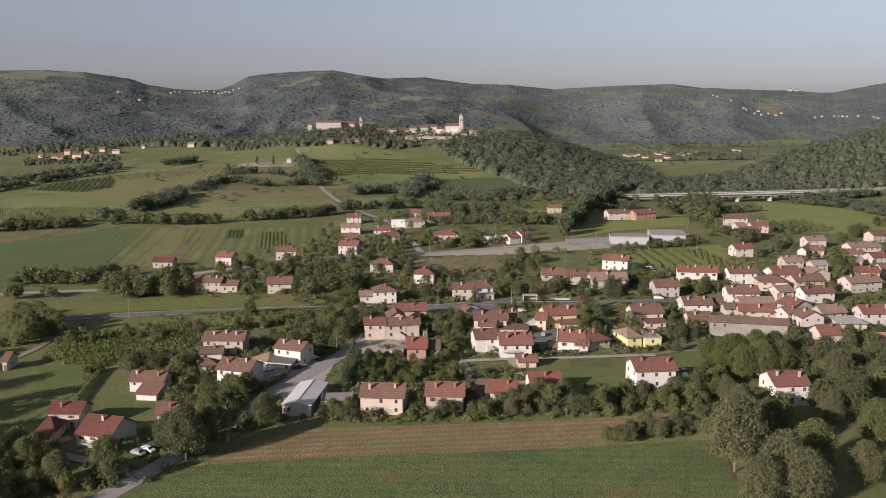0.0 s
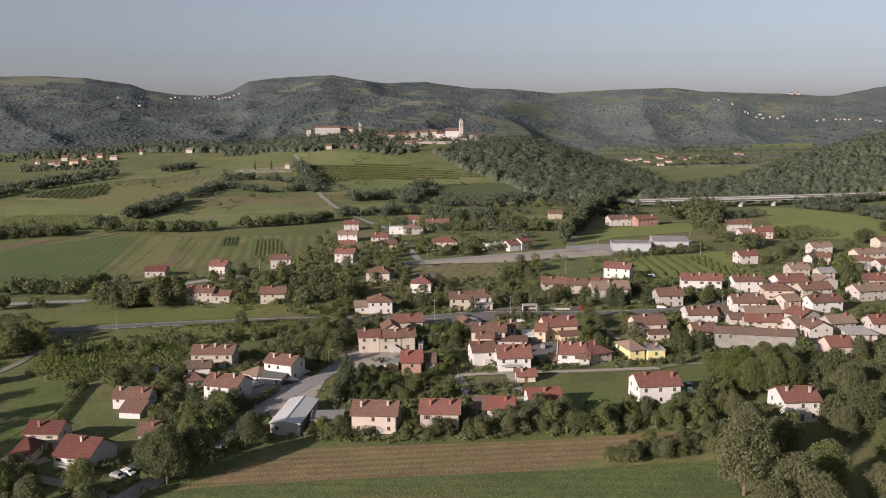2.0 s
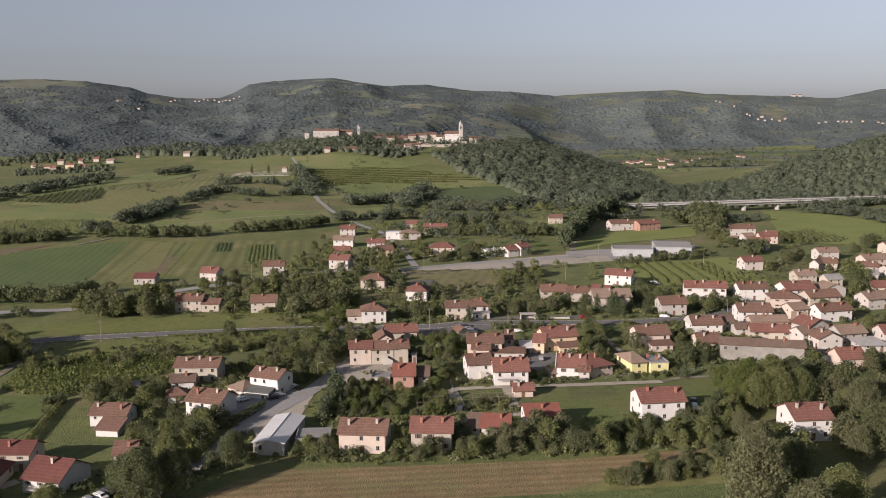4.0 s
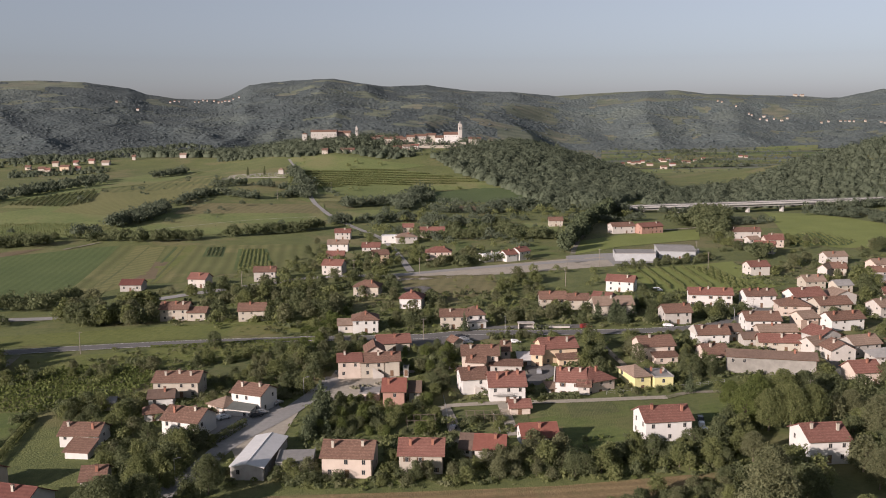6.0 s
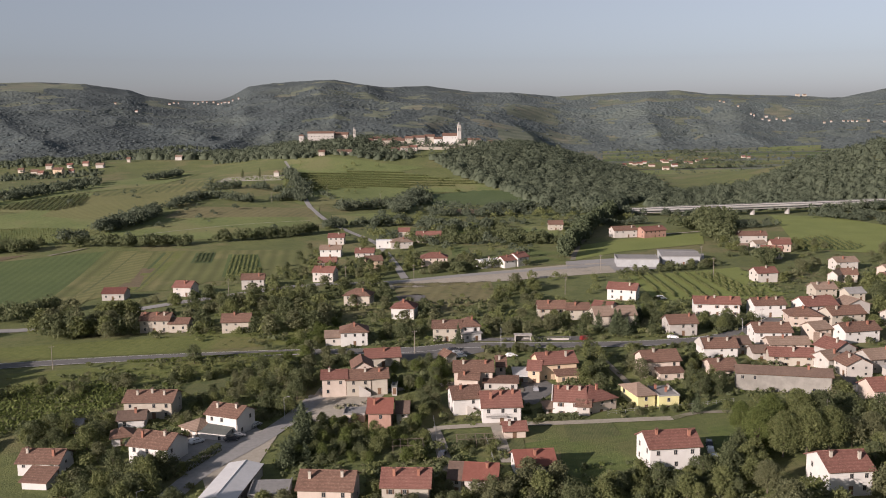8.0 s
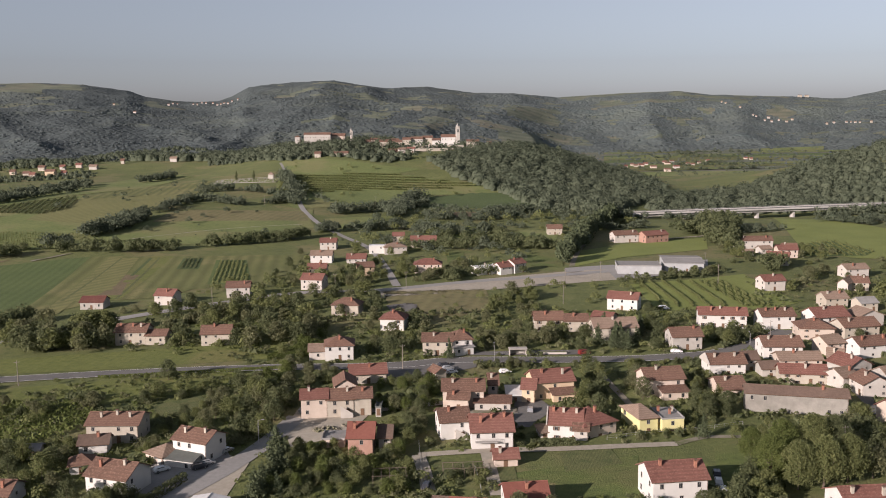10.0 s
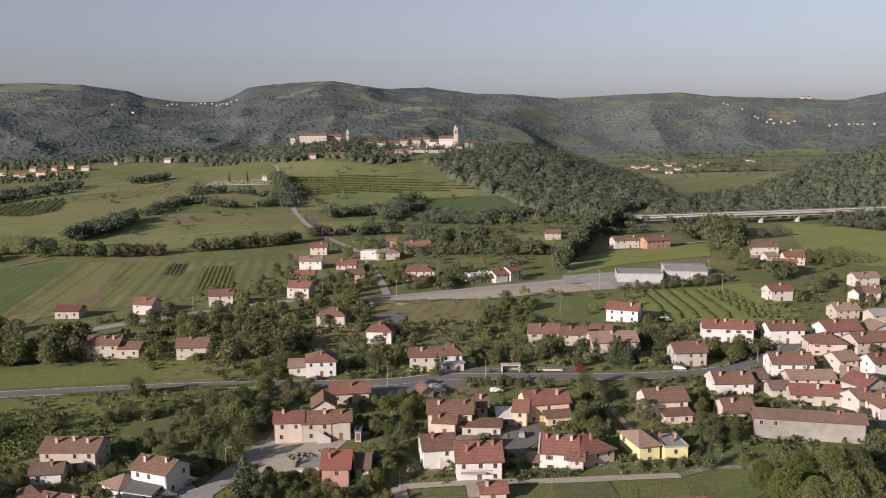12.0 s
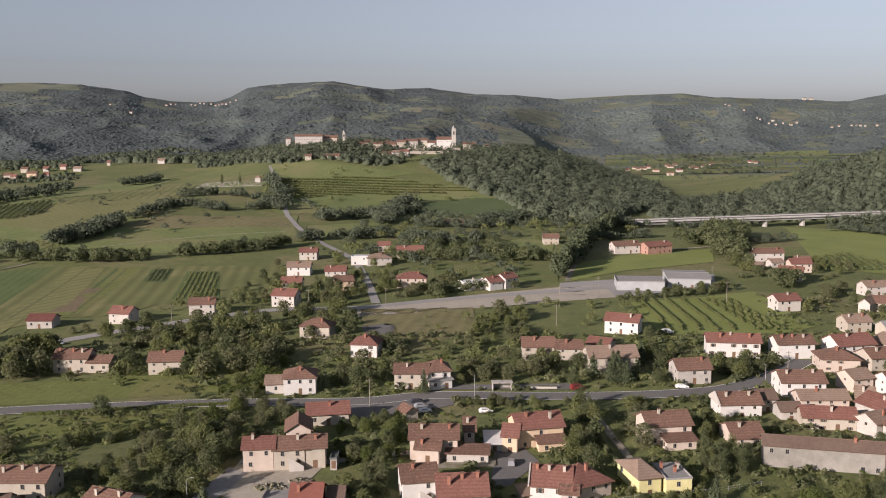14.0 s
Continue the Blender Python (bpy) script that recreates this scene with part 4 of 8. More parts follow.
def woods(label, pts, spacing, hmin, hmax, leaf="wood", per=46, size=0.185, name="woodland"):
    """A wood over a stretch of land."""
    WOODS[0] += 1
    rng = np.random.default_rng(900 + WOODS[0])
    xs, ys = [p[0] for p in pts], [p[1] for p in pts]
    gx, gy = np.meshgrid(np.arange(min(xs), max(xs), spacing), np.arange(min(ys), max(ys), spacing))
    q = np.stack([gx.ravel(), gy.ravel()], 1) + rng.uniform(-0.5, 0.5, (gx.size, 2)) * spacing
    q = q[inside(q[:, 0], q[:, 1], pts)]
    if len(q):
        puffs(name, label, q, hmin, hmax, leaf, per, size, 900 + WOODS[0], wide=0.62, category="woodland", up=0.5, body=0.66)


def hedgerow(pts, width, hmin, hmax, leaf="wood", density=0.15, per=40, size=0.26, label="uneven dark hedgerow of bushes and small trees between fields", wide=0.5):
    """Bushes and small trees along a line."""
    WOODS[0] += 1
    rng = np.random.default_rng(900 + WOODS[0])
    line = spline(pts, 2.0)
    if leaf == "wood" and line[:, 1].mean() < 750:
        leaf = "dark"
    n = max(3, int(len(line) * 2.0 * width * density))
    i = rng.integers(0, len(line), n)
    swell = value_noise(i * 2.0, i * 0.0, 19.0, WOODS[0]) + 0.6 * value_noise(i * 2.0, i * 0.0, 7.0, WOODS[0] + 1)
    i, swell = i[swell > -0.5], swell[swell > -0.5]
    q = line[i] + rng.normal(0, 1, (len(i), 2)) * width * (0.16 + 0.20 * np.clip(swell + 0.5, 0, 1.4))[:, None]
    puffs("hedgerow", label, q, hmin, hmax, leaf, per, size, 900 + WOODS[0], wide=wide, category="hedgerow")


def undergrowth(pts, n, lo, hi, leaf="green", per=28, label="low shrubs, weeds and garden plants between the houses"):
    """Low plants over the gardens, none in a house or on a road."""
    WOODS[0] += 1
    rng = np.random.default_rng(900 + WOODS[0])
    xs, ys = [p[0] for p in pts], [p[1] for p in pts]
    q = rng.uniform((min(xs), min(ys)), (max(xs), max(ys)), (n * 4, 2))
    q = q[inside(q[:, 0], q[:, 1], pts)]
    clump = value_noise(q[:, 0], q[:, 1], 9.0, WOODS[0]) + 0.5 * value_noise(q[:, 0], q[:, 1], 3.5, WOODS[0] + 3)
    q = q[clump > -0.25][:n]
    q = np.array([p for p in q if not blocked(p[0], p[1], 0.5)])
    if len(q):
        puffs("undergrowth", label, q, lo, hi, leaf, per, 0.48, 900 + WOODS[0], wide=0.75, category="undergrowth", up=0.5)


def fence(x0, y0, x1, y1, h=1.1, label="thin grey wire fence on steel posts"):
    """Posts with two rails from point to point."""
    ln = math.hypot(x1 - x0, y1 - y0)
    n = max(2, int(ln / 2.5))
    th = empty("fence", pose(x0, y0, ground_z(x0, y0), 0, 0, math.degrees(math.atan2(y1 - y0, x1 - x0))))
    tagged(th, label, "fence")
    rise = ground_z(x1, y1) - ground_z(x0, y0)
    for i in range(n + 1):
        p = new("post", box_mesh(("post", h), M_METAL, (-0.05, 0.05, -0.05, 0.05, -0.4, h)))
        p.parent = th
        p.matrix_basis = pose(ln * i / n, 0, rise * i / n)
    for z in (0.45, 0.95):
        b = bmesh.new()
        tube(b, (0, 0, h * z), (ln, 0, h * z + rise), 0.03, 0.03, 4)
        part("rail", b, M_METAL, th)


def pergola(x, y, turn, w, d, h=2.2):
    """Stakes with cross bars for climbing plants."""
    th = empty("garden_pergola", pose(x, y, ground_z(x, y), 0, 0, turn))
    tagged(th, "weathered wooden garden pergola of posts and bars", "pergola")
    for i in range(5):
        for s in (-1, 1):
            p = new("post", box_mesh(("stake", h), M_BARK, (-0.06, 0.06, -0.06, 0.06, -0.3, h)))
            p.parent = th
            p.matrix_basis = pose(-w / 2 + w * i / 4, s * d / 2, 0)
        part("cross_bar", box_bm((-w / 2 + w * i / 4 - 0.05, -w / 2 + w * i / 4 + 0.05, -d / 2 - 0.2, d / 2 + 0.2, h, h + 0.1)), M_BARK, th)
    for s in (-1, 1):
        part("rail", box_bm((-w / 2 - 0.3, w / 2 + 0.3, s * d / 2 - 0.05, s * d / 2 + 0.05, h + 0.1, h + 0.2)), M_BARK, th)


def vine_rows(label, pts, degrees, spacing, tall=1.7, leaf="green", step=1.1, size=0.9, thick=0.25):
    """Rows of vines across a plot."""
    WOODS[0] += 1
    rng = np.random.default_rng(900 + WOODS[0])
    c, s = math.cos(radians(degrees)), math.sin(radians(degrees))
    xs, ys = [p[0] for p in pts], [p[1] for p in pts]
    cx, cy = sum(xs) / len(xs), sum(ys) / len(ys)
    reach = max(max(xs) - min(xs), max(ys) - min(ys))
    a, b = np.meshgrid(np.arange(-reach, reach, step), np.arange(-reach, reach, spacing))
    q = np.stack([cx + a.ravel() * c - b.ravel() * s, cy + a.ravel() * s + b.ravel() * c], 1)
    q = q[inside(q[:, 0], q[:, 1], pts)]
    q = np.repeat(q, 5, 0) + rng.normal(0, thick, (len(q) * 5, 2))
    z = height(q[:, 0], q[:, 1]) + rng.uniform(0.4, tall, len(q))
    nrm = rng.normal(size=(len(q), 3)) + np.array([0, 0, 0.5])
    ob = new("vineyard", leaf_mesh("vineyard", leaf_clumps(np.column_stack([q, z]), nrm, rng.uniform(0.6, 1.3, len(q)) * size, rng), LEAF[leaf]))
    tagged(ob, label, "vineyard", kind="stuff")


def scatter(pts, n, hmin, hmax, leaf="wood", label="scattered bushes and small trees on the slope"):
    """Loose bushes over a stretch of land."""
    WOODS[0] += 1
    rng = np.random.default_rng(900 + WOODS[0])
    xs, ys = [p[0] for p in pts], [p[1] for p in pts]
    q = rng.uniform((min(xs), min(ys)), (max(xs), max(ys)), (n * 3, 2))
    q = q[inside(q[:, 0], q[:, 1], pts)][:n]
    q = np.array([p for p in q if p[1] > 1000 or not blocked(p[0], p[1], 1.5)])
    puffs("bushes", label, q, hmin, hmax, leaf, 40, 0.26, 900 + WOODS[0], wide=0.55, category="bushes")


def utility_pole(x, y, h, arm=True, mat=None):
    th = empty("utility_pole", pose(x, y, ground_z(x, y), 0, 0, 20))
    tagged(th, "slim grey wooden utility pole with a cross-arm", "utility pole", "utility poles")
    b = bmesh.new()
    tube(b, (0, 0, -0.5), (0, 0, h), 0.15, 0.09)
    part("pole", b, mat or M_POLE, th)
    if arm:
        a = part("cross_arm", box_bm((-0.9, 0.9, -0.06, 0.06, h - 0.7, h - 0.58)), M_POLE, th)
        for k in (-0.8, 0, 0.8):
            part("insulator", box_bm((k - 0.05, k + 0.05, -0.05, 0.05, h - 0.58, h - 0.4)), WALL["white"], a)


def street_lamp(x, y, h=8.0, turn=0.0):
    th = empty("street_lamp", pose(x, y, ground_z(x, y), 0, 0, turn))
    tagged(th, "grey steel street lamp with one curved arm", "street lamp", "street lamps")
    b = bmesh.new()
    tube(b, (0, 0, -0.3), (0, 0, h), 0.09, 0.06)
    part("pole", b, M_METAL, th)
    a = bmesh.new()
    tube(a, (0, 0, h), (1.1, 0, h + 0.35), 0.05, 0.04)
    arm = part("arm", a, M_METAL, th)
    part("lamp_head", box_bm((0.95, 1.7, -0.14, 0.14, h + 0.3, h + 0.44)), M_METAL, arm)


def car(x, y, turn, paint="white", van=False, label=""):
    """A parked car: body, cabin glass, four wheels."""
    th = empty("car", pose(x, y, ground_z(x, y) + 0.12, 0, 0, turn))
    tagged(th, label or f"{paint} parked {'van' if van else 'hatchback'} on the asphalt", "car", "parked cars")
    ln, hgt = (4.6, 1.9) if van else (4.1, 1.45)
    prof = [(-ln / 2, 0.35), (ln / 2, 0.35), (ln / 2, 0.75), (ln * 0.30, 0.92), (ln * 0.16, hgt * 0.96), (-ln * 0.34, hgt), (-ln * 0.47, 0.95 if not van else hgt * 0.9), (-ln / 2, 0.8)]
    b = bmesh.new()
    rings = [[b.verts.new((px, s * (0.84 if pz < 1.0 else 0.68), pz)) for px, pz in prof] for s in (-1, 1)]
    b.faces.new(rings[0])
    b.faces.new(rings[1][::-1])
    for i in range(len(prof)):
        j = (i + 1) % len(prof)
        b.faces.new((rings[0][j], rings[0][i], rings[1][i], rings[1][j]))
    bmesh.ops.recalc_face_normals(b, faces=b.faces[:])
    body = part("body", b, PAINT[paint], th)
    for s in (-1, 1):
        part("side_window", box_bm((-ln * 0.32, ln * 0.13, s * 0.74 - 0.03, s * 0.74 + 0.03, 0.98, hgt * 0.90)), M_GLASS, body)
        part("headlight", box_bm((ln / 2 - 0.04, ln / 2 + 0.02, s * 0.62 - 0.14, s * 0.62 + 0.14, 0.58, 0.72)), WALL["white"], body)
    wind = box_bm((-0.03, 0.03, -0.62, 0.62, -0.26, 0.26))
    wo = part("windscreen", wind, M_GLASS, body)
    wo.matrix_basis = pose(ln * 0.235, 0, hgt * 0.5 + 0.44, 0, -38, 0)
    for wx in (-ln * 0.31, ln * 0.31):
        for s in (-1, 1):
            t = bmesh.new()
            tube(t, (wx, s * 0.70, 0.32), (wx, s * 0.87, 0.32), 0.32, 0.32, 12)
            wheel = part("wheel", t, M_TYRE, th)
            r = bmesh.new()
            tube(r, (wx, s * 0.86, 0.32), (wx, s * 0.885, 0.32), 0.19, 0.19, 10)
            part("rim", r, M_METAL, wheel)


def bell_tower(x, y, base, top, w, label="tall white stone church bell tower with a small pointed roof"):
    """A square tower with a belfry, cornice and pyramid roof."""
    th = empty("bell_tower", pose(x, y, base, 0, 0, 8))
    tagged(th, label, "tower")
    h = top - base
    part("shaft", box_bm((-w / 2, w / 2, -w / 2, w / 2, -2, h * 0.80)), WALL["white"], th)
    part("cornice", box_bm((-w * 0.56, w * 0.56, -w * 0.56, w * 0.56, h * 0.80, h * 0.82)), WALL["cream"], th)
    k = w * 0.42
    part("belfry", box_bm((-k, k, -k, k, h * 0.82, h * 0.88)), WALL["white"], th)
    for s in (-1, 1):
        part("bell_opening", box_bm((s * w * 0.2 - w * 0.1, s * w * 0.2 + w * 0.1, -w / 2 - 0.06, -w / 2 + 0.05, h * 0.62, h * 0.75)), M_GLASS, th)
    b = bmesh.new()
    tube(b, (0, 0, h * 0.88), (0, 0, h), w * 0.6, 0.05, 4)
    part("roof", b, TILE["grey"], th)


def garden_wall(x0, y0, x1, y1, h, thick=0.3, label="low pale garden wall", mat=None, coping=True):
    """A low wall that follows the ground from point to point, with a coping."""
    n = max(2, int(math.hypot(x1 - x0, y1 - y0) / 6))
    th = new("garden_wall")
    th.matrix_basis = pose(x0, y0, ground_z(x0, y0))
    tagged(th, label, "wall")
    ang = math.degrees(math.atan2(y1 - y0, x1 - x0))
    seg = math.hypot(x1 - x0, y1 - y0) / n
    for i in range(n):
        mx, my = x0 + (x1 - x0) * (i + 0.5) / n, y0 + (y1 - y0) * (i + 0.5) / n
        m = pose(mx - x0, my - y0, ground_z(mx, my) - ground_z(x0, y0), 0, 0, ang)
        a = part("wall_panel", box_bm((-seg / 2, seg / 2, -thick / 2, thick / 2, -0.5, h)), mat or M_CONCRETE, th)
        a.matrix_basis = m
        if coping:
            part("coping", box_bm((-seg / 2, seg / 2, -thick / 2 - 0.06, thick / 2 + 0.06, h, h + 0.08)), M_CONCRETE, a)


def clipped_hedge(x0, y0, x1, y1, h, w, leaf="green"):
    rng = np.random.default_rng(int(abs(x0) * 10 + abs(y0)))
    ln = math.hypot(x1 - x0, y1 - y0)
    n = int(ln * (w + 2 * h) * 12)
    t, s, z = rng.random(n), rng.uniform(-0.5, 0.5, n), rng.random(n)
    edge = rng.random(n)
    s = np.where(edge < 0.5, np.sign(s) * 0.5, s)
    z = np.where(edge >= 0.5, 1.0, z)
    dx, dy = (x1 - x0) / ln, (y1 - y0) / ln
    px, py = x0 + dx * t * ln - dy * s * w, y0 + dy * t * ln + dx * s * w
    co = np.column_stack([px, py, height(px, py) + z * h * rng.uniform(0.85, 1.1, n)])
    nrm = np.column_stack([-dy * s * 2, dx * s * 2, (z > 0.95) * 1.0]) + rng.normal(size=(n, 3)) * 0.4
    ob = new("hedge", leaf_mesh("hedge", leaf_clumps(co, nrm, rng.uniform(0.3, 0.7, n), rng), LEAF[leaf]))
    tagged(ob, "dense green clipped hedge along the garden edge", "hedge")


def rubble_heap(x, y, wide, n, label):
    """A low heap of broken blocks and stones."""
    rng = random.Random(17)
    bm = bmesh.new()
    for _ in range(n):
        r, a = wide * math.sqrt(rng.random()), rng.uniform(0, 6.28)
        sx, sy, sz = rng.uniform(0.12, 0.45), rng.uniform(0.1, 0.35), rng.uniform(0.08, 0.25)
        first = len(bm.verts)
        add_box(bm, -sx, sx, -sy, sy, -sz, sz)
        bm.verts.ensure_lookup_table()
        m = pose(r * math.cos(a) * 1.6, r * math.sin(a), max(0.05, (1 - r / wide) * 0.9) * rng.uniform(0.4, 1.0), rng.uniform(-40, 40), rng.uniform(-40, 40), rng.uniform(0, 180))
        for v in bm.verts[first:]:
            v.co = m @ v.co
    ob = part("rubble_heap", bm, M_TRACK, None)
    ob.matrix_basis = pose(x, y, ground_z(x, y) + 0.15)
    tagged(ob, label, "rubble", kind="stuff")


def bus_shelter(x, y, turn):
    th = empty("bus_shelter", pose(x, y, ground_z(x, y), 0, 0, turn))
    tagged(th, "small white concrete bus shelter open to the road", "bus shelter")
    part("roof", box_bm((-3.4, 3.4, -1.6, 1.6, 2.5, 2.75)), WALL["white"], th)
    part("back_wall", box_bm((-3.1, 3.1, 1.25, 1.45, 0, 2.5)), WALL["white"], th)
    for s in (-1, 1):
        part("side_wall", box_bm((s * 3.0 - 0.1, s * 3.0 + 0.1, -1.2, 1.25, 0, 2.5)), WALL["white"], th)
    part("bench", box_bm((-2.0, 2.0, 0.7, 1.2, 0.4, 0.48), (-1.8, -1.6, 0.8, 1.1, 0, 0.4), (1.6, 1.8, 0.8, 1.1, 0, 0.4)), M_POLE, th)


def planter_row(x0, y0, x1, y1):
    """White planters set in a line along the pavement."""
    n = 9
    for i in range(n):
        x, y = x0 + (x1 - x0) * i / (n - 1), y0 + (y1 - y0) * i / (n - 1)
        th = empty("planter", pose(x, y, ground_z(x, y) + 0.1))
        tagged(th, "white concrete roadside planter box with low plants", "planter", "roadside planters")
        part("trough", box_bm((-0.7, 0.7, -0.35, -0.25, 0, 0.7), (-0.7, 0.7, 0.25, 0.35, 0, 0.7), (-0.7, -0.6, -0.25, 0.25, 0, 0.7), (0.6, 0.7, -0.25, 0.25, 0, 0.7), (-0.6, 0.6, -0.25, 0.25, 0, 0.55)), WALL["white"], th)
        rng = np.random.default_rng(i)
        co = np.column_stack([rng.uniform(-0.6, 0.6, 40), rng.uniform(-0.25, 0.25, 40), rng.uniform(0.6, 0.95, 40)])
        pl = new("plants", leaf_mesh("plants", leaf_clumps(co, rng.normal(size=(40, 3)), np.full(40, 0.28), rng), LEAF["green"]))
        pl.parent = th


def burial_ground(x0, y0, x1, y1):
    """A walled plot on the slope with rows of small stones."""
    dx, dy = (x1 - x0), (y1 - y0)
    ln = math.hypot(dx, dy)
    ux, uy = dx / ln, dy / ln
    vx, vy = -uy, ux
    depth = 34.0
    q = [(x0, y0), (x1, y1), (x1 + vx * depth, y1 + vy * depth), (x0 + vx * depth, y0 + vy * depth)]
    patch("yard", "grass and gravel of the walled burial plot", M_PASTURE, q, up=0.1, category="yard")
    for (a, b), (c, d) in zip(q, q[1:] + q[:1]):
        garden_wall(a, b, c, d, 0.6, 0.3, "grey stone wall round the burial plot", M_GRAVESTONE, coping=False)
    rng = random.Random(8)
    me = box_mesh(("gravestone",), M_GRAVESTONE, (-0.4, 0.4, -0.12, 0.12, 0, 0.95), (-0.4, 0.4, -1.5, -0.12, 0, 0.2))
    for r in range(7):
        for c in range(24):
            if rng.random() < 0.3:
                continue
            s, t = (c + 0.7) / 25 * ln, (r + 0.6) / 7.4 * depth
            x, y = x0 + ux * s + vx * t, y0 + uy * s + vy * t
            g = new("gravestone", me)
            g.matrix_basis = pose(x, y, ground_z(x, y) + 0.3, 0, 0, math.degrees(math.atan2(uy, ux)))
            tagged(g, "small grey upright gravestone on the gravel plot", "gravestone", "gravestones")
    for s in (0.35, 0.62):
        tree(x0 + ux * s * ln, y0 + uy * s * ln + depth * 0.5, 11, "column", "dark", 0, 0.5)


def viaduct():
    """A motorway bridge on slab piers: deck, edge beams, rails."""
    a, b = Vector((152.0, 848.3, 6.2)), Vector((680.0, 952.0, 9.5))
    ang = math.degrees(math.atan2(b.y - a.y, b.x - a.x))
    ln = (b - a).length
    th = empty("viaduct", pose(a.x, a.y, 0, 0, 0, ang))
    tagged(th, "long pale concrete motorway viaduct on slab piers", "bridge", kind="structure")
    slope = (b.z - a.z) / ln

    def sheared(bm):
        for v in bm.verts:
            v.co.z += v.co.x * slope
        return bm

    part("deck", sheared(box_bm((0, ln, -6.5, 6.5, a.z - 0.5, a.z))), M_ASPHALT, th)
    part("girder", sheared(box_bm((0, ln, -4.6, 4.6, a.z - 2.6, a.z - 0.5))), M_BRIDGE, th)
    for s in (-1, 1):
        part("parapet", sheared(box_bm((0, ln, s * 6.6 - 0.3, s * 6.6 + 0.3, a.z - 0.6, a.z + 0.75))), M_BRIDGE, th)
        rail = part("guard_rail", sheared(box_bm((0, ln, s * 6.6 - 0.05, s * 6.6 + 0.05, a.z + 1.3, a.z + 1.45))), M_METAL, th)
        for k in range(0, int(ln), 8):
            part("rail_post", sheared(box_bm((k, k + 0.15, s * 6.6 - 0.05, s * 6.6 + 0.05, a.z + 0.75, a.z + 1.3))), M_METAL, rail)
    for k in range(30, int(ln), 34):
        x, y = a.x + (b.x - a.x) * k / ln, a.y + (b.y - a.y) * k / ln
        gz = ground_z(x, y)
        part("pier", box_bm((k - 0.8, k + 0.8, -2.6, 2.6, gz - 1, a.z - 2.6 + k * slope)), M_CONCRETE, th)


def valley_fields():
    """Narrow plots side by side on the far valley floor, with hedges between some of them."""
    rng = random.Random(21)
    # the second kind carries distance haze in its colour
    kinds = ((M_PASTURE, "pale green meadow plot on the far valley floor"), (M_HAZY_FIELD, "green field plot on the far valley floor, haze in its colour"), (M_HAY, "yellowish hay plot on the far valley floor"), (M_CLOVER, "dark green crop plot on the far valley floor"), (M_STRIP, "striped meadow plot on the far valley floor"))
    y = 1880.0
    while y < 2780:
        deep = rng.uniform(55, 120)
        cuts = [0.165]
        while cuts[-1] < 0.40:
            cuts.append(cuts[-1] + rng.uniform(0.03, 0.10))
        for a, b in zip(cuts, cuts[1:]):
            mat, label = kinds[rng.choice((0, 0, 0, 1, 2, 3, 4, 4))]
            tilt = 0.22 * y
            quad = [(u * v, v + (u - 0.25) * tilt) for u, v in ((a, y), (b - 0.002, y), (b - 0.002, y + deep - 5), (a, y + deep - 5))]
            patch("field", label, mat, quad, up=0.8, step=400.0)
        if rng.random() < 0.55:
            a = rng.uniform(0.17, 0.25)
            hedgerow([(u * y, y + (u - 0.25) * 0.22 * y - 2) for u in (a, a + 0.04, a + 0.09)], 10, 3, 8, leaf="wood", density=0.05)
        y += deep


def mountain_woods():
    """Single crowns that stand out of the forest on the mountain sides."""
    rng = np.random.default_rng(77)
    n = 9000
    y = 1600 + 2000 * rng.random(n) ** 0.9
    x = rng.uniform(-0.56, 0.56, n) * y
    keep = ~open_land(x, y) | ((y > 2000) & (value_noise(x * 0.7, y * 2.0, 60.0, 15) > 0.1))
    q = np.stack([x, y], 1)[keep]
    puffs("mountain_woods", "mixed forest over the far mountain slopes, blue haze in its colour", q, 3.5, 7.5, "far", 4, 0.45, 78, wide=0.8, category="forest", up=0.3, body=0.4)


# ---- ground, fields and roads ----
make_ground()
patch('field', 'green knee-high crop in fine rows', M_CROP, [(-85.6, 197.7), (-66.9, 213.0), (-58.5, 220.8), (-32.4, 223.2), (29.4, 226.7), (40.6, 228.0), (73.2, 231.2), (69.7, 208.2), (66.8, 191.0)])
patch('field', 'pale brown stubble field with straw rows', M_STUBBLE, [(-64.2, 218.1), (-46.8, 238.6), (-35.3, 245.2), (2.5, 245.8), (34.3, 247.2), (73.2, 252.8), (72.7, 248.3), (41.6, 234.0), (29.5, 227.0), (-32.4, 223.6), (-58.5, 220.8)])
patch('field', 'rough grass strip between the crops', M_HAY, [(41.6, 234.0), (72.7, 248.3), (73.2, 231.2), (40.6, 228.0), (29.4, 226.7), (29.5, 227.0)])
patch('meadow', 'smooth green meadow with long tree shadows', M_LAWN, [(-171.1, 318.6), (-143.3, 310.9), (-119.9, 309.3), (-116.1, 277.4), (-119.9, 257.7), (-120.5, 238.3), (-126.9, 232.6)])
patch('meadow', 'smooth mown meadow strip beside the road', M_MEADOW, [(-217.5, 408.8), (-175.8, 414.0), (-118.4, 423.7), (-50.7, 438.7), (-48.0, 414.5), (-53.7, 407.6), (-111.6, 398.7), (-167.8, 394.6), (-205.3, 385.2)])
patch('meadow', 'smooth green meadow below the road', M_MEADOW, [(-156.8, 373.5), (-109.8, 383.0), (-48.1, 393.0), (-48.7, 377.8), (-99.6, 354.5), (-144.6, 349.0)])
patch('field', 'dark green even crop on the plain', M_CLOVER, [(-298.1, 552.2), (-297.9, 601.7), (-279.5, 628.5), (-219.1, 666.0), (-187.5, 482.9), (-197.6, 467.0), (-239.5, 440.8)])
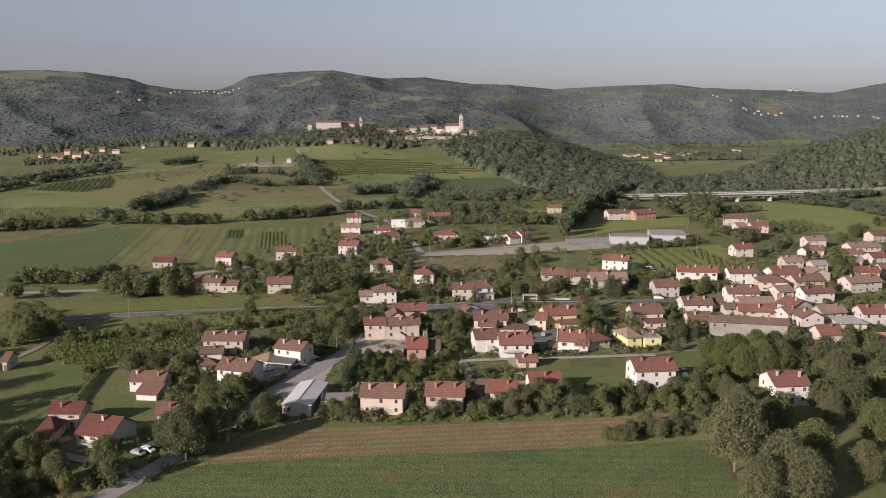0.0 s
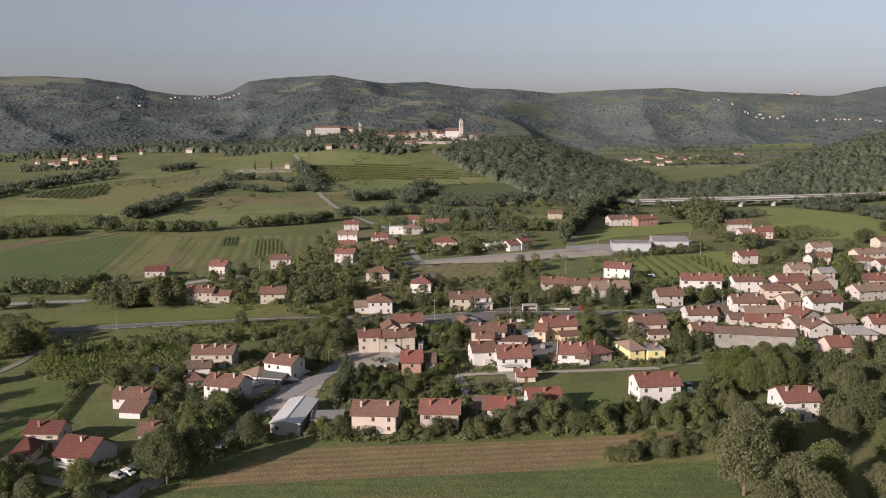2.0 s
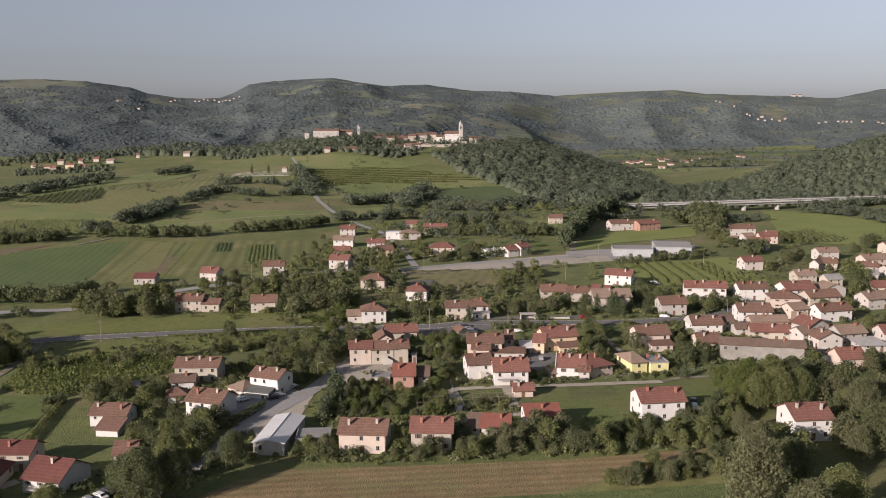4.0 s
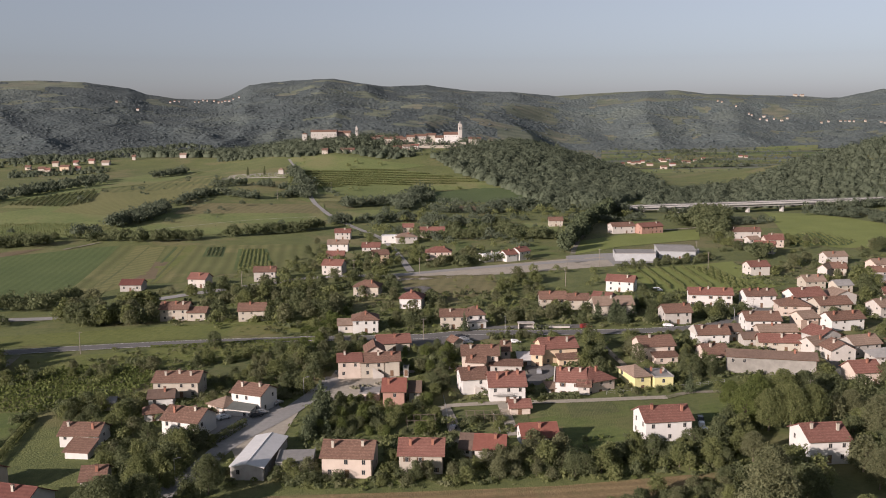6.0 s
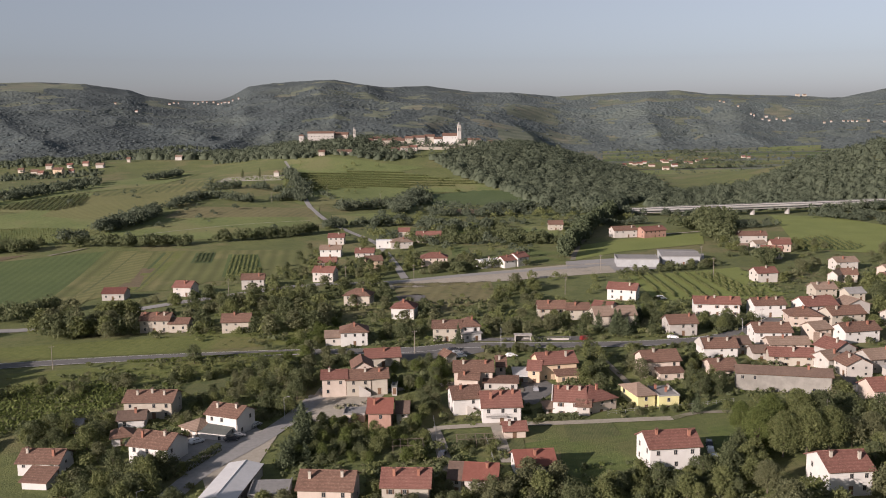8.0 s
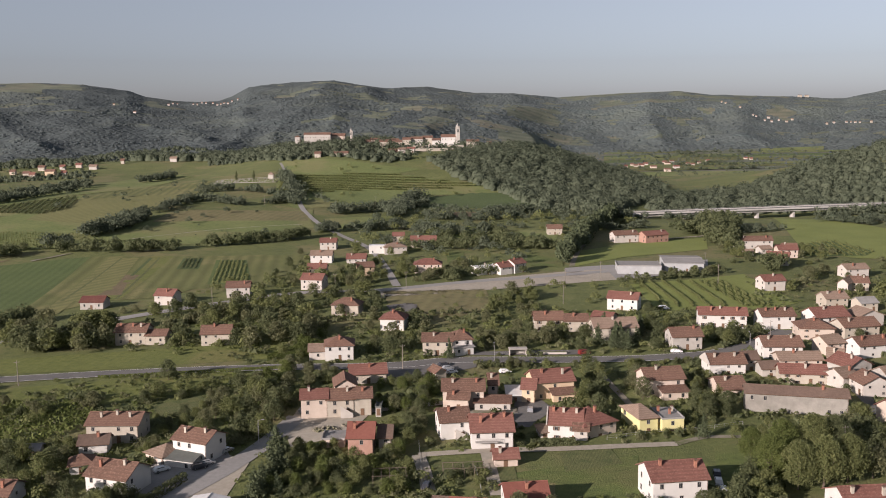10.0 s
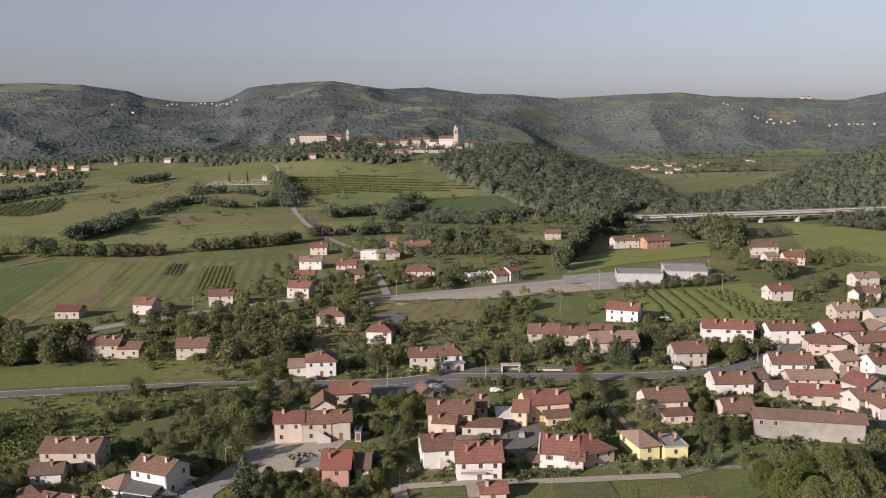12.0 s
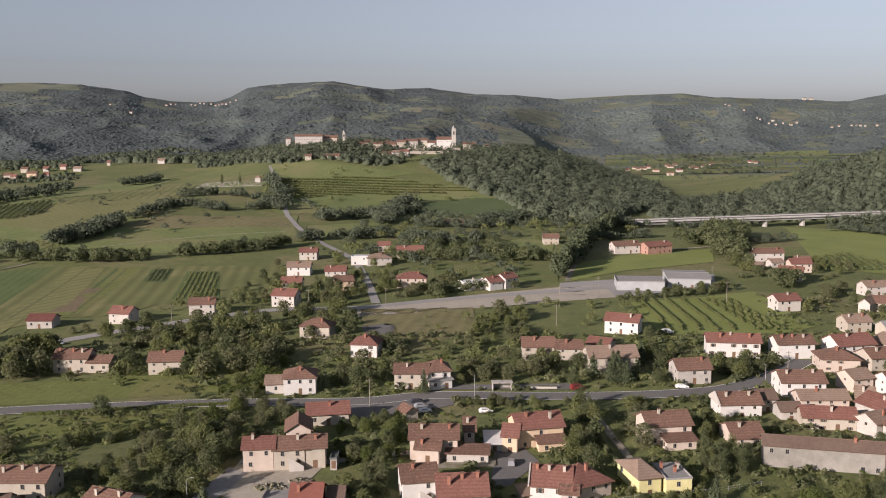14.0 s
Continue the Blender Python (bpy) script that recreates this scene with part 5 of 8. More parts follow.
patch('field', 'striped meadow of narrow mown plots', M_STRIP, [(-219.1, 666.0), (-75.7, 662.0), (-65.0, 565.8), (-122.8, 555.3), (-130.1, 535.1), (-160.7, 530.7), (-187.5, 482.9)])
patch('field', 'brown tilled soil in the patchwork', M_SOIL, [(-176.0, 605.7), (-166.6, 604.7), (-163.7, 577.6), (-174.1, 570.1)], up=0.05)
patch('field', 'yellowed hay strip in the patchwork', M_HAY, [(-206.8, 666.4), (-198.2, 666.8), (-171.0, 501.9), (-178.0, 490.5)], up=0.05)
patch('field', 'green crop strip in the patchwork', M_MEADOW, [(-179.2, 667.0), (-165.3, 666.2), (-153.2, 533.8), (-162.9, 527.0)], up=0.05)
patch('field', 'leafy dark crop strip in the patchwork', M_STRIP, [(-117.3, 663.9), (-104.8, 663.3), (-97.7, 560.9), (-109.4, 558.0)], up=0.05)
patch('field', 'yellowed narrow strip of mown hay', M_HAY, [(-181.8, 532.7), (-161.2, 530.1), (-186.0, 660.2), (-196.7, 660.2)], up=0.09)
patch('field', 'dark furrow between two strips', M_BED, [(-183.2, 531.5), (-181.4, 531.3), (-196.3, 660.2), (-197.7, 660.2)], up=0.09)
patch('field', 'bare brown patch with straw', M_SOIL, [(-169.4, 543.6), (-169.8, 573.2), (-165.2, 578.8), (-156.7, 544.8)], up=0.09)
patch('field', 'dark furrow along a strip', M_BED, [(-156.1, 533.5), (-154.4, 533.3), (-171.9, 660.9), (-173.4, 661.0)], up=0.09)
patch('field', 'small dark green vegetable plot', M_DARKFIELD, [(-149.8, 619.4), (-156.1, 655.8), (-143.3, 656.5), (-136.5, 617.9)], up=0.09)
patch('field', 'leafy green crop plot', M_CLOVER, [(-118.2, 569.6), (-132.9, 648.1), (-113.3, 646.3), (-94.1, 569.5)], up=0.09)
patch('field', 'narrow dark furrow plot', M_DARKFIELD, [(-171.7, 601.9), (-169.7, 601.6), (-176.8, 659.5), (-179.0, 659.7)], up=0.09)
patch('field', 'green vineyard plot under the viaduct', M_CLOVER, [(226.6, 624.3), (251.3, 679.1), (270.9, 691.3), (277.5, 641.8), (264.7, 624.9)], up=0.05)
patch('field', 'brown dry verge by the track', M_SOIL, [(-324.6, 617.3), (-295.3, 637.6), (-267.0, 656.2), (-290.4, 601.7), (-302.2, 573.5)])
patch('pasture', 'pale green sloping pasture', M_PASTURE, [(-405.7, 776.0), (-316.6, 877.6), (-232.7, 828.9), (-251.0, 758.3), (-252.1, 694.9), (-360.5, 687.5)])
patch('pasture', 'pale green pasture with young vines', M_PASTURE, [(-391.1, 747.5), (-319.2, 764.3), (-251.0, 758.3), (-252.1, 694.9), (-351.8, 670.4)])
patch('pasture', 'pale hay meadow on the slope', M_PASTURE, [(-256.7, 747.2), (-223.4, 813.2), (-105.5, 880.2), (-97.7, 813.4), (-206.4, 732.7), (-232.7, 715.4)])
patch('pasture', 'bright pasture on the slope', M_PASTURE, [(-231.1, 710.3), (-206.4, 732.7), (-97.7, 813.4), (-89.3, 782.9), (-140.1, 718.7), (-209.2, 695.9)])
patch('pasture', 'pale pasture under the ridge', M_PASTURE, [(-461.9, 886.3), (-461.8, 1035.3), (-395.1, 1080.1), (-352.7, 1264.0), (-299.5, 1205.6), (-305.2, 1068.2), (-352.5, 979.1), (-424.6, 813.2)])
patch('pasture', 'dry meadow on the ridge', M_STRIP, [(-340.6, 953.8), (-314.3, 1054.5), (-251.3, 1092.2), (-227.6, 1001.0), (-242.0, 882.7), (-308.3, 869.6)])
patch('pasture', 'bright slope below the old town', M_PASTURE, [(-191.8, 1206.8), (-134.8, 1194.4), (-59.4, 1152.1), (-16.8, 1138.2), (-57.1, 1105.7), (-169.7, 1086.7)])
patch('pasture', 'green slope below the vineyards', M_PASTURE, [(-151.4, 947.4), (-89.0, 1003.1), (49.0, 1046.7), (98.7, 1026.6), (-14.7, 995.4), (-80.6, 906.0), (-122.2, 882.6)])
patch('pasture', 'terraced green slope of the vineyard', M_PASTURE, [(-174.6, 1096.1), (-57.6, 1115.6), (43.5, 1070.0), (48.7, 1039.8), (-88.3, 995.1), (-153.0, 947.0)])
patch('pasture', 'grassy ground of the ridge vineyard', M_PASTURE, [(-386.5, 840.3), (-384.3, 903.6), (-346.4, 978.9), (-313.7, 862.0), (-326.6, 833.2)])
patch('field', 'dark green maize plot', M_DARKFIELD, [(-14.5, 979.7), (41.4, 1018.3), (93.4, 1002.9), (92.1, 925.7), (9.1, 917.5), (-22.1, 918.6)])
patch('pasture', 'green meadow beside the maize', M_PASTURE, [(-89.4, 830.4), (-31.5, 863.4), (-31.9, 804.6), (-85.8, 773.0)])
patch('meadow', 'bright meadow in the hollow', M_PASTURE, [(213.8, 1015.7), (273.8, 1093.5), (240.4, 970.2), (203.8, 953.1)])
patch('meadow', 'mown field beside the warehouse', M_VERDANT, [(93.5, 650.6), (129.8, 683.1), (192.6, 711.7), (178.8, 656.8), (119.3, 626.4), (85.6, 594.7)])
patch('meadow', 'smooth meadow under the viaduct', M_VERDANT, [(293.5, 868.2), (324.1, 810.0), (353.1, 696.9), (306.9, 604.0), (255.0, 615.0), (234.8, 644.3)])
patch('meadow', 'sunlit green plot behind the houses', M_VERDANT, [(106.0, 537.0), (147.0, 552.0), (172.0, 564.0), (172.8, 487.6), (156.4, 475.2), (106.0, 474.0)])
patch('meadow', 'lawn behind the white house', M_LAWN, [(26.2, 291.7), (62.3, 302.2), (55.8, 267.5), (36.3, 262.5), (39.4, 286.0)])
patch('meadow', 'lawn beside the white house', M_LAWN, [(83.0, 307.8), (97.5, 315.9), (89.4, 293.8), (74.8, 271.6)])
patch('meadow', 'pale rough meadow by the road', M_DRY, [(-19.9, 536.4), (32.5, 534.2), (34.2, 489.4), (12.9, 463.8), (-11.3, 477.8)])
patch('yard', 'pale gravel lorry yard beside the road', M_GRAVEL, [(-21.5, 538.5), (23.0, 559.1), (81.7, 580.0), (107.6, 583.1), (101.6, 549.8), (45.4, 534.4), (-19.1, 517.9)], category='yard')
patch('yard', 'asphalt yard in front of the warehouse', M_PALE_ROAD, [(79.5, 590.4), (166.9, 615.0), (155.8, 573.2), (101.6, 549.8), (75.7, 561.5)], category='yard')
patch('yard', 'pale concrete yard by the sheds', M_GRAVEL, [(-52.5, 279.1), (-44.1, 309.7), (-37.5, 303.6), (-39.1, 272.9), (-43.4, 255.9)], category='yard')
patch('yard', 'paved yard between the attached houses', M_ASPHALT, [(34.2, 351.2), (41.4, 353.0), (45.2, 340.8), (36.7, 325.6), (32.2, 324.7)], category='yard')
patch('yard', 'dusty yard before the long houses', M_TRACK, [(12.6, 342.8), (34.6, 344.0), (34.6, 338.2), (12.8, 337.0)], category='yard')
patch('yard', 'pale gravel courtyard', M_GRAVEL, [(-33.3, 330.3), (-31.8, 349.0), (-8.5, 345.4), (-14.1, 322.5), (-28.8, 314.4)], category='yard')
patch('yard', 'paved forecourt by the parked cars', M_PALE_ROAD, [(-61.6, 283.9), (-62.9, 306.0), (-52.2, 302.8), (-47.0, 317.7), (-43.2, 306.9), (-49.6, 291.3), (-55.4, 277.7)], category='yard')
patch('yard', 'asphalt car park beside the main road', M_ASPHALT, [(-11.8, 380.9), (-8.5, 397.5), (24.1, 398.0), (23.5, 388.8), (14.7, 382.9), (1.4, 377.6)], category='yard')
patch('yard', 'asphalt forecourt beyond the main road', M_ASPHALT, [(4.6, 406.2), (9.0, 410.3), (61.9, 408.9), (61.0, 402.0)], category='yard')
patch('garden_bed', 'dug vegetable bed with thin green rows', M_BED, [(-7.0, 284.2), (1.4, 283.7), (0.3, 292.1), (-7.5, 291.8)], up=0.05, step=6.0, category='garden bed')
patch('garden_bed', 'dug vegetable bed with thin green rows', M_BED, [(9.8, 301.4), (21.1, 300.5), (21.1, 294.1), (10.5, 292.2)], up=0.05, step=6.0, category='garden bed')
patch('garden_bed', 'dug vegetable bed with thin green rows', M_BED, [(-20.7, 298.1), (-12.4, 295.2), (-14.0, 304.7), (-20.6, 305.2)], up=0.05, step=6.0, category='garden bed')
patch('garden_bed', 'dug vegetable bed with thin green rows', M_BED, [(42.6, 305.2), (56.1, 307.6), (57.4, 296.8), (42.6, 292.5)], up=0.05, step=6.0, category='garden bed')
patch('garden_bed', 'dug vegetable bed with thin green rows', M_BED, [(22.7, 286.3), (30.5, 289.1), (30.4, 296.6), (24.0, 295.7)], up=0.05, step=6.0, category='garden bed')
patch('garden_bed', 'dug vegetable bed with thin green rows', M_BED, [(-79.4, 354.0), (-66.0, 363.3), (-59.9, 353.5), (-72.2, 341.5)], up=0.05, step=6.0, category='garden bed')
patch('garden_bed', 'dug vegetable bed with thin green rows', M_BED, [(90.8, 348.2), (106.2, 358.2), (102.0, 347.6), (88.8, 337.1)], up=0.05, step=6.0, category='garden bed')
road('road', 'grey asphalt main road through the village with pale edge lines', [(-213.2, 372.9), (-188.7, 381.0), (-136.2, 389.6), (-95.4, 393.8), (-50.9, 395.5), (-20.9, 394.0), (-1.0, 394.5), (16.6, 398.7), (53.8, 395.3), (86.0, 394.6), (109.7, 399.8), (129.0, 413.5), (147.4, 433.8)], 8.0, lines=True)
road('road', 'asphalt road along the foot of the fields', [(-237.8, 427.4), (-216.0, 438.0), (-191.3, 445.0), (-165.2, 450.1), (-137.9, 484.5), (-98.1, 515.6), (-61.8, 537.1), (-21.5, 538.5), (22.8, 554.6), (76.6, 568.5), (159.3, 593.4)], 7.0, mat=M_PALE_ROAD)
patch('meadow', 'bright green garden meadow between hedges', M_VERDANT, [(-2.4, 799.8), (37.8, 799.1), (41.5, 722.2), (9.8, 733.4)])
patch('meadow', 'pale green plot between hedges', M_PASTURE, [(53.2, 766.3), (96.7, 758.9), (85.7, 693.0), (55.6, 698.4)])
patch('meadow', 'smooth lawn behind the white houses', M_LAWN, [(57.8, 648.6), (84.1, 644.1), (79.2, 593.7), (60.9, 602.7)])
patch('meadow', 'small lawn beside the drive', M_LAWN, [(12.1, 662.7), (23.0, 661.8), (24.6, 618.2), (13.0, 619.1)])
patch('field', 'dry tilled plot with weeds', M_SOIL, [(3.6, 893.9), (55.0, 889.0), (52.0, 856.7), (4.7, 855.6)])
patch('field', 'yellowed hay plot among the hedges', M_HAY, [(57.0, 889.0), (95.3, 886.9), (91.7, 856.7), (54.0, 856.7)])
patch('yard', 'small asphalt car park behind the red-roofed house', M_ASPHALT, [(-15.6, 499.8), (-1.9, 505.1), (0.9, 485.8), (-11.5, 481.6)], category='yard')
patch('field', 'dry brownish strip of mown grass on the slope', M_DRY, [(-223.0, 845.0), (-205.0, 862.0), (-108.0, 868.0), (-101.0, 818.0), (-190.0, 806.0), (-222.0, 800.0)], up=0.06)
patch('field', 'olive yellow hay field under the ridge', M_HAY, [(-340.0, 935.0), (-250.0, 965.0), (-238.0, 885.0), (-262.0, 790.0), (-330.0, 815.0)], up=0.06)
road('lane', 'pale foot track across the sloping pasture', [(-214.1, 729.7), (-193.1, 747.2), (-167.0, 766.1), (-134.7, 784.1), (-101.9, 798.2)], 1.5, mat=M_GRAVEL)
road('lane', 'pale lane between the fields', [(-252.3, 651.0), (-242.6, 667.4), (-237.0, 678.0)], 3.2, mat=M_TRACK)
road('lane', 'pale farm track behind the meadow', [(154.0, 703.2), (191.3, 719.9), (205.0, 728.0)], 2.5, mat=M_GRAVEL)
road('road', 'narrow asphalt road up to the old town', [(-13.3, 548.1), (-24.5, 614.3), (-40.1, 686.9), (-66.8, 747.9), (-88.8, 800.8), (-104.0, 845.0), (-116.0, 885.1), (-134.0, 963.0), (-154.1, 1048.5), (-172.1, 1122.1), (-190.7, 1195.3)], 4.4, mat=M_PALE_ROAD)
road('road', 'narrow asphalt street from the fields into the village', [(-80.4, 197.5), (-75.6, 210.0), (-70.2, 224.0), (-63.9, 239.5), (-58.1, 255.3), (-52.5, 279.1), (-42.7, 299.3), (-35.4, 320.2), (-31.0, 340.1)], 6.0, mat=M_PALE_ROAD)
road('lane', 'pale dusty track between gardens', [(6.0, 306.1), (22.7, 307.8), (42.3, 307.8), (66.0, 309.0), (73.9, 309.2)], 3.2, mat=M_GRAVEL)
road('lane', 'grassy track behind the big garden', [(73.9, 309.2), (82.9, 313.8), (95.0, 312.9)], 2.2, mat=M_TRACK)
road('lane', 'pale lane beside the tall tree row', [(83.7, 593.5), (88.3, 618.0), (95.7, 651.8), (106.2, 693.6)], 3.0, mat=M_TRACK)
road('lane', 'straight asphalt lane between hedges', [(64.1, 389.7), (65.9, 364.8), (68.2, 341.1), (67.6, 329.1)], 2.2, mat=M_TRACK)
road('lane', 'pale lane behind the cottages', [(-31.0, 340.1), (-13.9, 342.3), (1.3, 346.4), (12.4, 349.1)], 3.5, mat=M_GRAVEL)
road('lane', 'paved garden drive', [(6.0, 306.1), (8.2, 292.8), (9.9, 275.4)], 3.5, mat=M_GRAVEL)
road('lane', 'gravel drive between the cottages', [(23.7, 307.7), (24.4, 294.9), (25.2, 280.0)], 3.2, mat=M_GRAVEL)
road('lane', 'gravel drive to the red-roofed houses', [(-73.2, 213.3), (-92.4, 225.1), (-101.4, 229.4), (-106.3, 235.5), (-102.6, 241.5)], 3.5, mat=M_GRAVEL)
road('lane', 'field track past the meadow', [(-159.6, 303.8), (-153.0, 332.7), (-155.1, 363.6), (-158.2, 382.9)], 3.0, mat=M_TRACK)
road('street', 'narrow street between the old houses', [(147.4, 433.8), (153.7, 413.5), (147.7, 383.5), (140.0, 347.9), (137.3, 330.3)], 4.0)


# ---- houses on the near plain ----
house(-91.6, 239.2, -15.2, 10.3, 12.0, 4.6, -2.40, 'gable', 3.3, 'bright', 'maroon', 2, 1, True, balcony=True)
house(-106.6, 251.9, -2.7, 9.2, 8.0, 4.8, -1.50, 'gable', 2.0, 'cream', 'maroon', 2, 1, True)
house(-108.2, 242.1, 4.2, 4.9, 9.0, 3.0, -1.40, 'hip', 2.6, 'cream', 'maroon', 1, 0, True)
house(-93.6, 283.7, -2.9, 10.8, 8.0, 4.2, -1.30, 'gable', 2.1, 'bright', 'brown', 2, 2, True)
house(-90.8, 273.7, -8.5, 6.5, 5.0, 2.6, -1.30, 'mono', 1.6, 'bright', 'brown', 1, 0, True)
house(-78.5, 252.0, 8.5, 5.5, 8.0, 4.5, -1.50, 'gable', 2.0, 'white', 'brown', 2, 1, True)
house(-66.1, 289.3, -17.8, 11.5, 9.5, 5.0, 0.00, 'gable', 2.5, 'bright', 'brown', 2, 2, True)
house(-79.2, 326.0, 0.0, 14.4, 10.0, 5.3, 0.20, 'gable', 2.0, 'cream', 'brown', 2, 3, True)
house(-82.1, 316.2, 10.1, 7.5, 6.0, 2.8, 0.00, 'gable', 1.6, 'bright', 'dark', 1, 1, True)
house(-80.2, 302.2, 17.9, 5.7, 6.0, 2.8, -0.20, 'hip', 1.6, 'bright', 'brown', 1, 0, True)
house(-51.8, 309.5, -22.7, 10.5, 8.5, 5.6, 0.70, 'gable', 2.0, 'bright', 'brown', 2, 2, True)
house(-55.4, 305.0, -17.6, 10.5, 6.0, 2.9, -0.30, 'mono', 1.0, 'bright', 'slate', 1, 0, True)
house(-60.2, 308.4, -37.0, 7.3, 8.0, 3.0, -0.10, 'hip', 1.6, 'pink', 'pale', 1, 0, True)
house(-41.3, 265.8, 84.5, 22.0, 8.4, 2.9, 0.40, 'gable', 0.8, 'grey', 'white', 1, 0, True, name='shed', door=False, label='long shed with a low white sheet-metal gable roof', over=0.3)
house(-31.6, 263.2, 3.0, 9.0, 9.2, 2.6, 0.20, 'flat', 0.3, 'grey', 'grey', 1, 0, True, name='shed', door=False)
house(-17.3, 259.6, -4.4, 12.4, 10.0, 5.2, 0.60, 'gable', 2.5, 'pink', 'brown', 2, 2, True)
house(0.7, 260.7, -2.5, 10.8, 9.5, 5.2, 0.60, 'gable', 2.5, 'cream', 'red', 2, 2, True)
house(12.5, 267.9, -7.4, 3.2, 9.0, 4.2, 0.40, 'gable', 2.3, 'white', 'dark', 2, 0, True)
house(18.3, 267.1, -7.3, 7.5, 9.0, 4.2, 0.40, 'gable', 2.3, 'white', 'bright', 2, 1, True)
house(31.1, 274.4, 6.4, 9.4, 8.5, 4.6, 0.60, 'gable', 2.2, 'bright', 'bright', 2, 1, True)
house(-9.1, 312.2, 0.0, 6.6, 9.5, 5.5, 0.70, 'gable', 2.6, 'salmon', 'bright', 2, 1, True)
house(-2.9, 314.1, 0.0, 3.3, 8.0, 4.6, 0.70, 'gable', 2.0, 'grey', 'dark', 2, 0, True)
house(-17.0, 316.9, 0.0, 6.0, 7.0, 2.8, 0.80, 'flat', 0.3, 'pink', 'grey', 1, 0, True)
house(-26.1, 342.1, 6.5, 7.7, 8.0, 5.6, 1.60, 'gable', 1.7, 'pink', 'red', 2, 1, True)
house(-18.4, 342.9, 6.5, 7.9, 8.5, 5.0, 1.80, 'gable', 1.9, 'cream', 'brown', 2, 1, True, stair='left')
house(-11.9, 343.6, 6.5, 5.1, 8.3, 5.4, 1.60, 'gable', 1.9, 'cream', 'brown', 2, 1, True)
house(-6.8, 340.5, 0.0, 1.6, 5.0, 2.4, 2.00, 'flat', 0.3, 'grey', 'slate', 1, 0, True)
house(-19.1, 359.8, 99.0, 9.5, 6.6, 4.2, 1.80, 'gable', 2.0, 'pink', 'brown', 2, 0, True)
house(-13.4, 376.9, 9.6, 12.0, 9.0, 3.4, 1.40, 'gable', 2.1, 'cream', 'red', 1, 1, True)
house(15.0, 322.3, 10.2, 8.1, 9.5, 5.2, 1.80, 'gable', 2.3, 'bright', 'brown', 2, 1, True, stair='left')
house(25.2, 314.9, 3.6, 11.0, 11.0, 5.2, 1.80, 'gable', 2.9, 'bright', 'red', 2, 3, True, balcony=True)
house(18.4, 348.6, 0.0, 12.4, 9.5, 5.4, 2.20, 'gable', 2.2, 'pink', 'brown', 2, 2, True)
house(17.1, 343.3, -7.3, 6.1, 5.0, 3.8, 2.20, 'gable', 1.3, 'pink', 'brown', 1, 1, True)
house(27.7, 355.0, 0.0, 2.8, 9.0, 5.4, 2.00, 'gable', 2.2, 'pink', 'brown', 2, 1, True)
house(27.1, 343.2, -4.4, 10.6, 4.0, 2.8, 1.80, 'mono', 0.9, 'white', 'brown', 1, 0, True)
house(34.2, 352.9, 0.0, 4.5, 8.0, 2.7, 1.70, 'mono', 0.6, 'white', 'white', 1, 0, True)
house(45.6, 356.0, 12.6, 12.6, 9.5, 6.0, 2.00, 'gable', 2.6, 'orange', 'red', 2, 2, True)
house(38.9, 351.7, -10.9, 4.0, 8.0, 5.0, 1.80, 'gable', 2.0, 'orange', 'red', 2, 0, True)
house(49.1, 349.5, 12.9, 7.4, 2.6, 3.0, 2.00, 'mono', 0.9, 'orange', 'brown', 1, 0, True)
house(46.2, 321.4, -9.0, 9.1, 11.0, 5.0, 1.40, 'gable', 2.8, 'bright', 'red', 2, 3, True, parapet='left')
house(49.7, 315.9, -9.4, 3.7, 4.0, 4.2, 1.40, 'gable', 1.2, 'white', 'brown', 2, 0, True)
house(39.6, 318.8, 13.2, 2.4, 4.0, 2.4, 1.60, 'mono', 0.7, 'white', 'pale', 1, 0, True)
house(52.4, 322.2, 28.2, 10.8, 11.5, 5.0, 1.40, 'hip', 2.9, 'pink', 'red', 2, 1, True)
house(67.4, 325.8, 14.2, 5.6, 12.0, 5.0, 1.80, 'hip', 2.0, 'yellow', 'pale', 2, 0, True)
house(74.8, 324.5, 6.5, 6.1, 10.0, 5.0, 1.60, 'flat', 0.3, 'yellow', 'grey', 2, 3, True)
house(28.2, 299.6, 5.7, 5.9, 5.0, 2.6, 1.80, 'gable', 1.5, 'pink', 'red', 1, 1, True, name='shed')
house(65.1, 277.9, 7.7, 12.7, 10.0, 5.9, 2.50, 'gable', 2.5, 'bright', 'red', 2, 2, True, sparse=0.2, shutters=False, door=False)
house(100.9, 261.8, 5.5, 10.3, 11.0, 5.8, 3.00, 'gable', 2.6, 'bright', 'red', 2, 2, True)
house(114.2, 335.0, -12.6, 27.8, 6.0, 6.2, 3.00, 'gable', 1.5, 'stone', 'dark', 2, 1, True, name='long_barn', sparse=0.85, shutters=False)
house(106.2, 377.6, 3.0, 12.2, 8.6, 4.6, 2.60, 'gable', 2.3, 'bright', 'brown', 2, 2, True, parapet='left')
house(100.3, 353.6, 4.0, 8.2, 11.0, 3.7, 2.40, 'gable', 2.4, 'pink', 'brown', 2, 1, True)
house(119.6, 373.4, 3.0, 6.0, 6.2, 3.6, 2.60, 'gable', 1.6, 'grey', 'dark', 2, 0, True)
house(115.4, 381.2, 3.0, 5.0, 7.0, 4.6, 2.80, 'gable', 1.8, 'grey', 'dark', 2, 0, True)
house(127.6, 365.3, -8.0, 14.2, 7.6, 3.8, 3.20, 'gable', 2.0, 'cream', 'red', 2, 1, True)
house(133.0, 383.4, 0.0, 14.2, 8.0, 3.6, 3.00, 'gable', 1.8, 'pink', 'pale', 2, 1, True)
house(131.6, 397.2, -2.0, 13.4, 11.0, 4.9, 3.20, 'gable', 2.4, 'bright', 'brown', 2, 2, True)
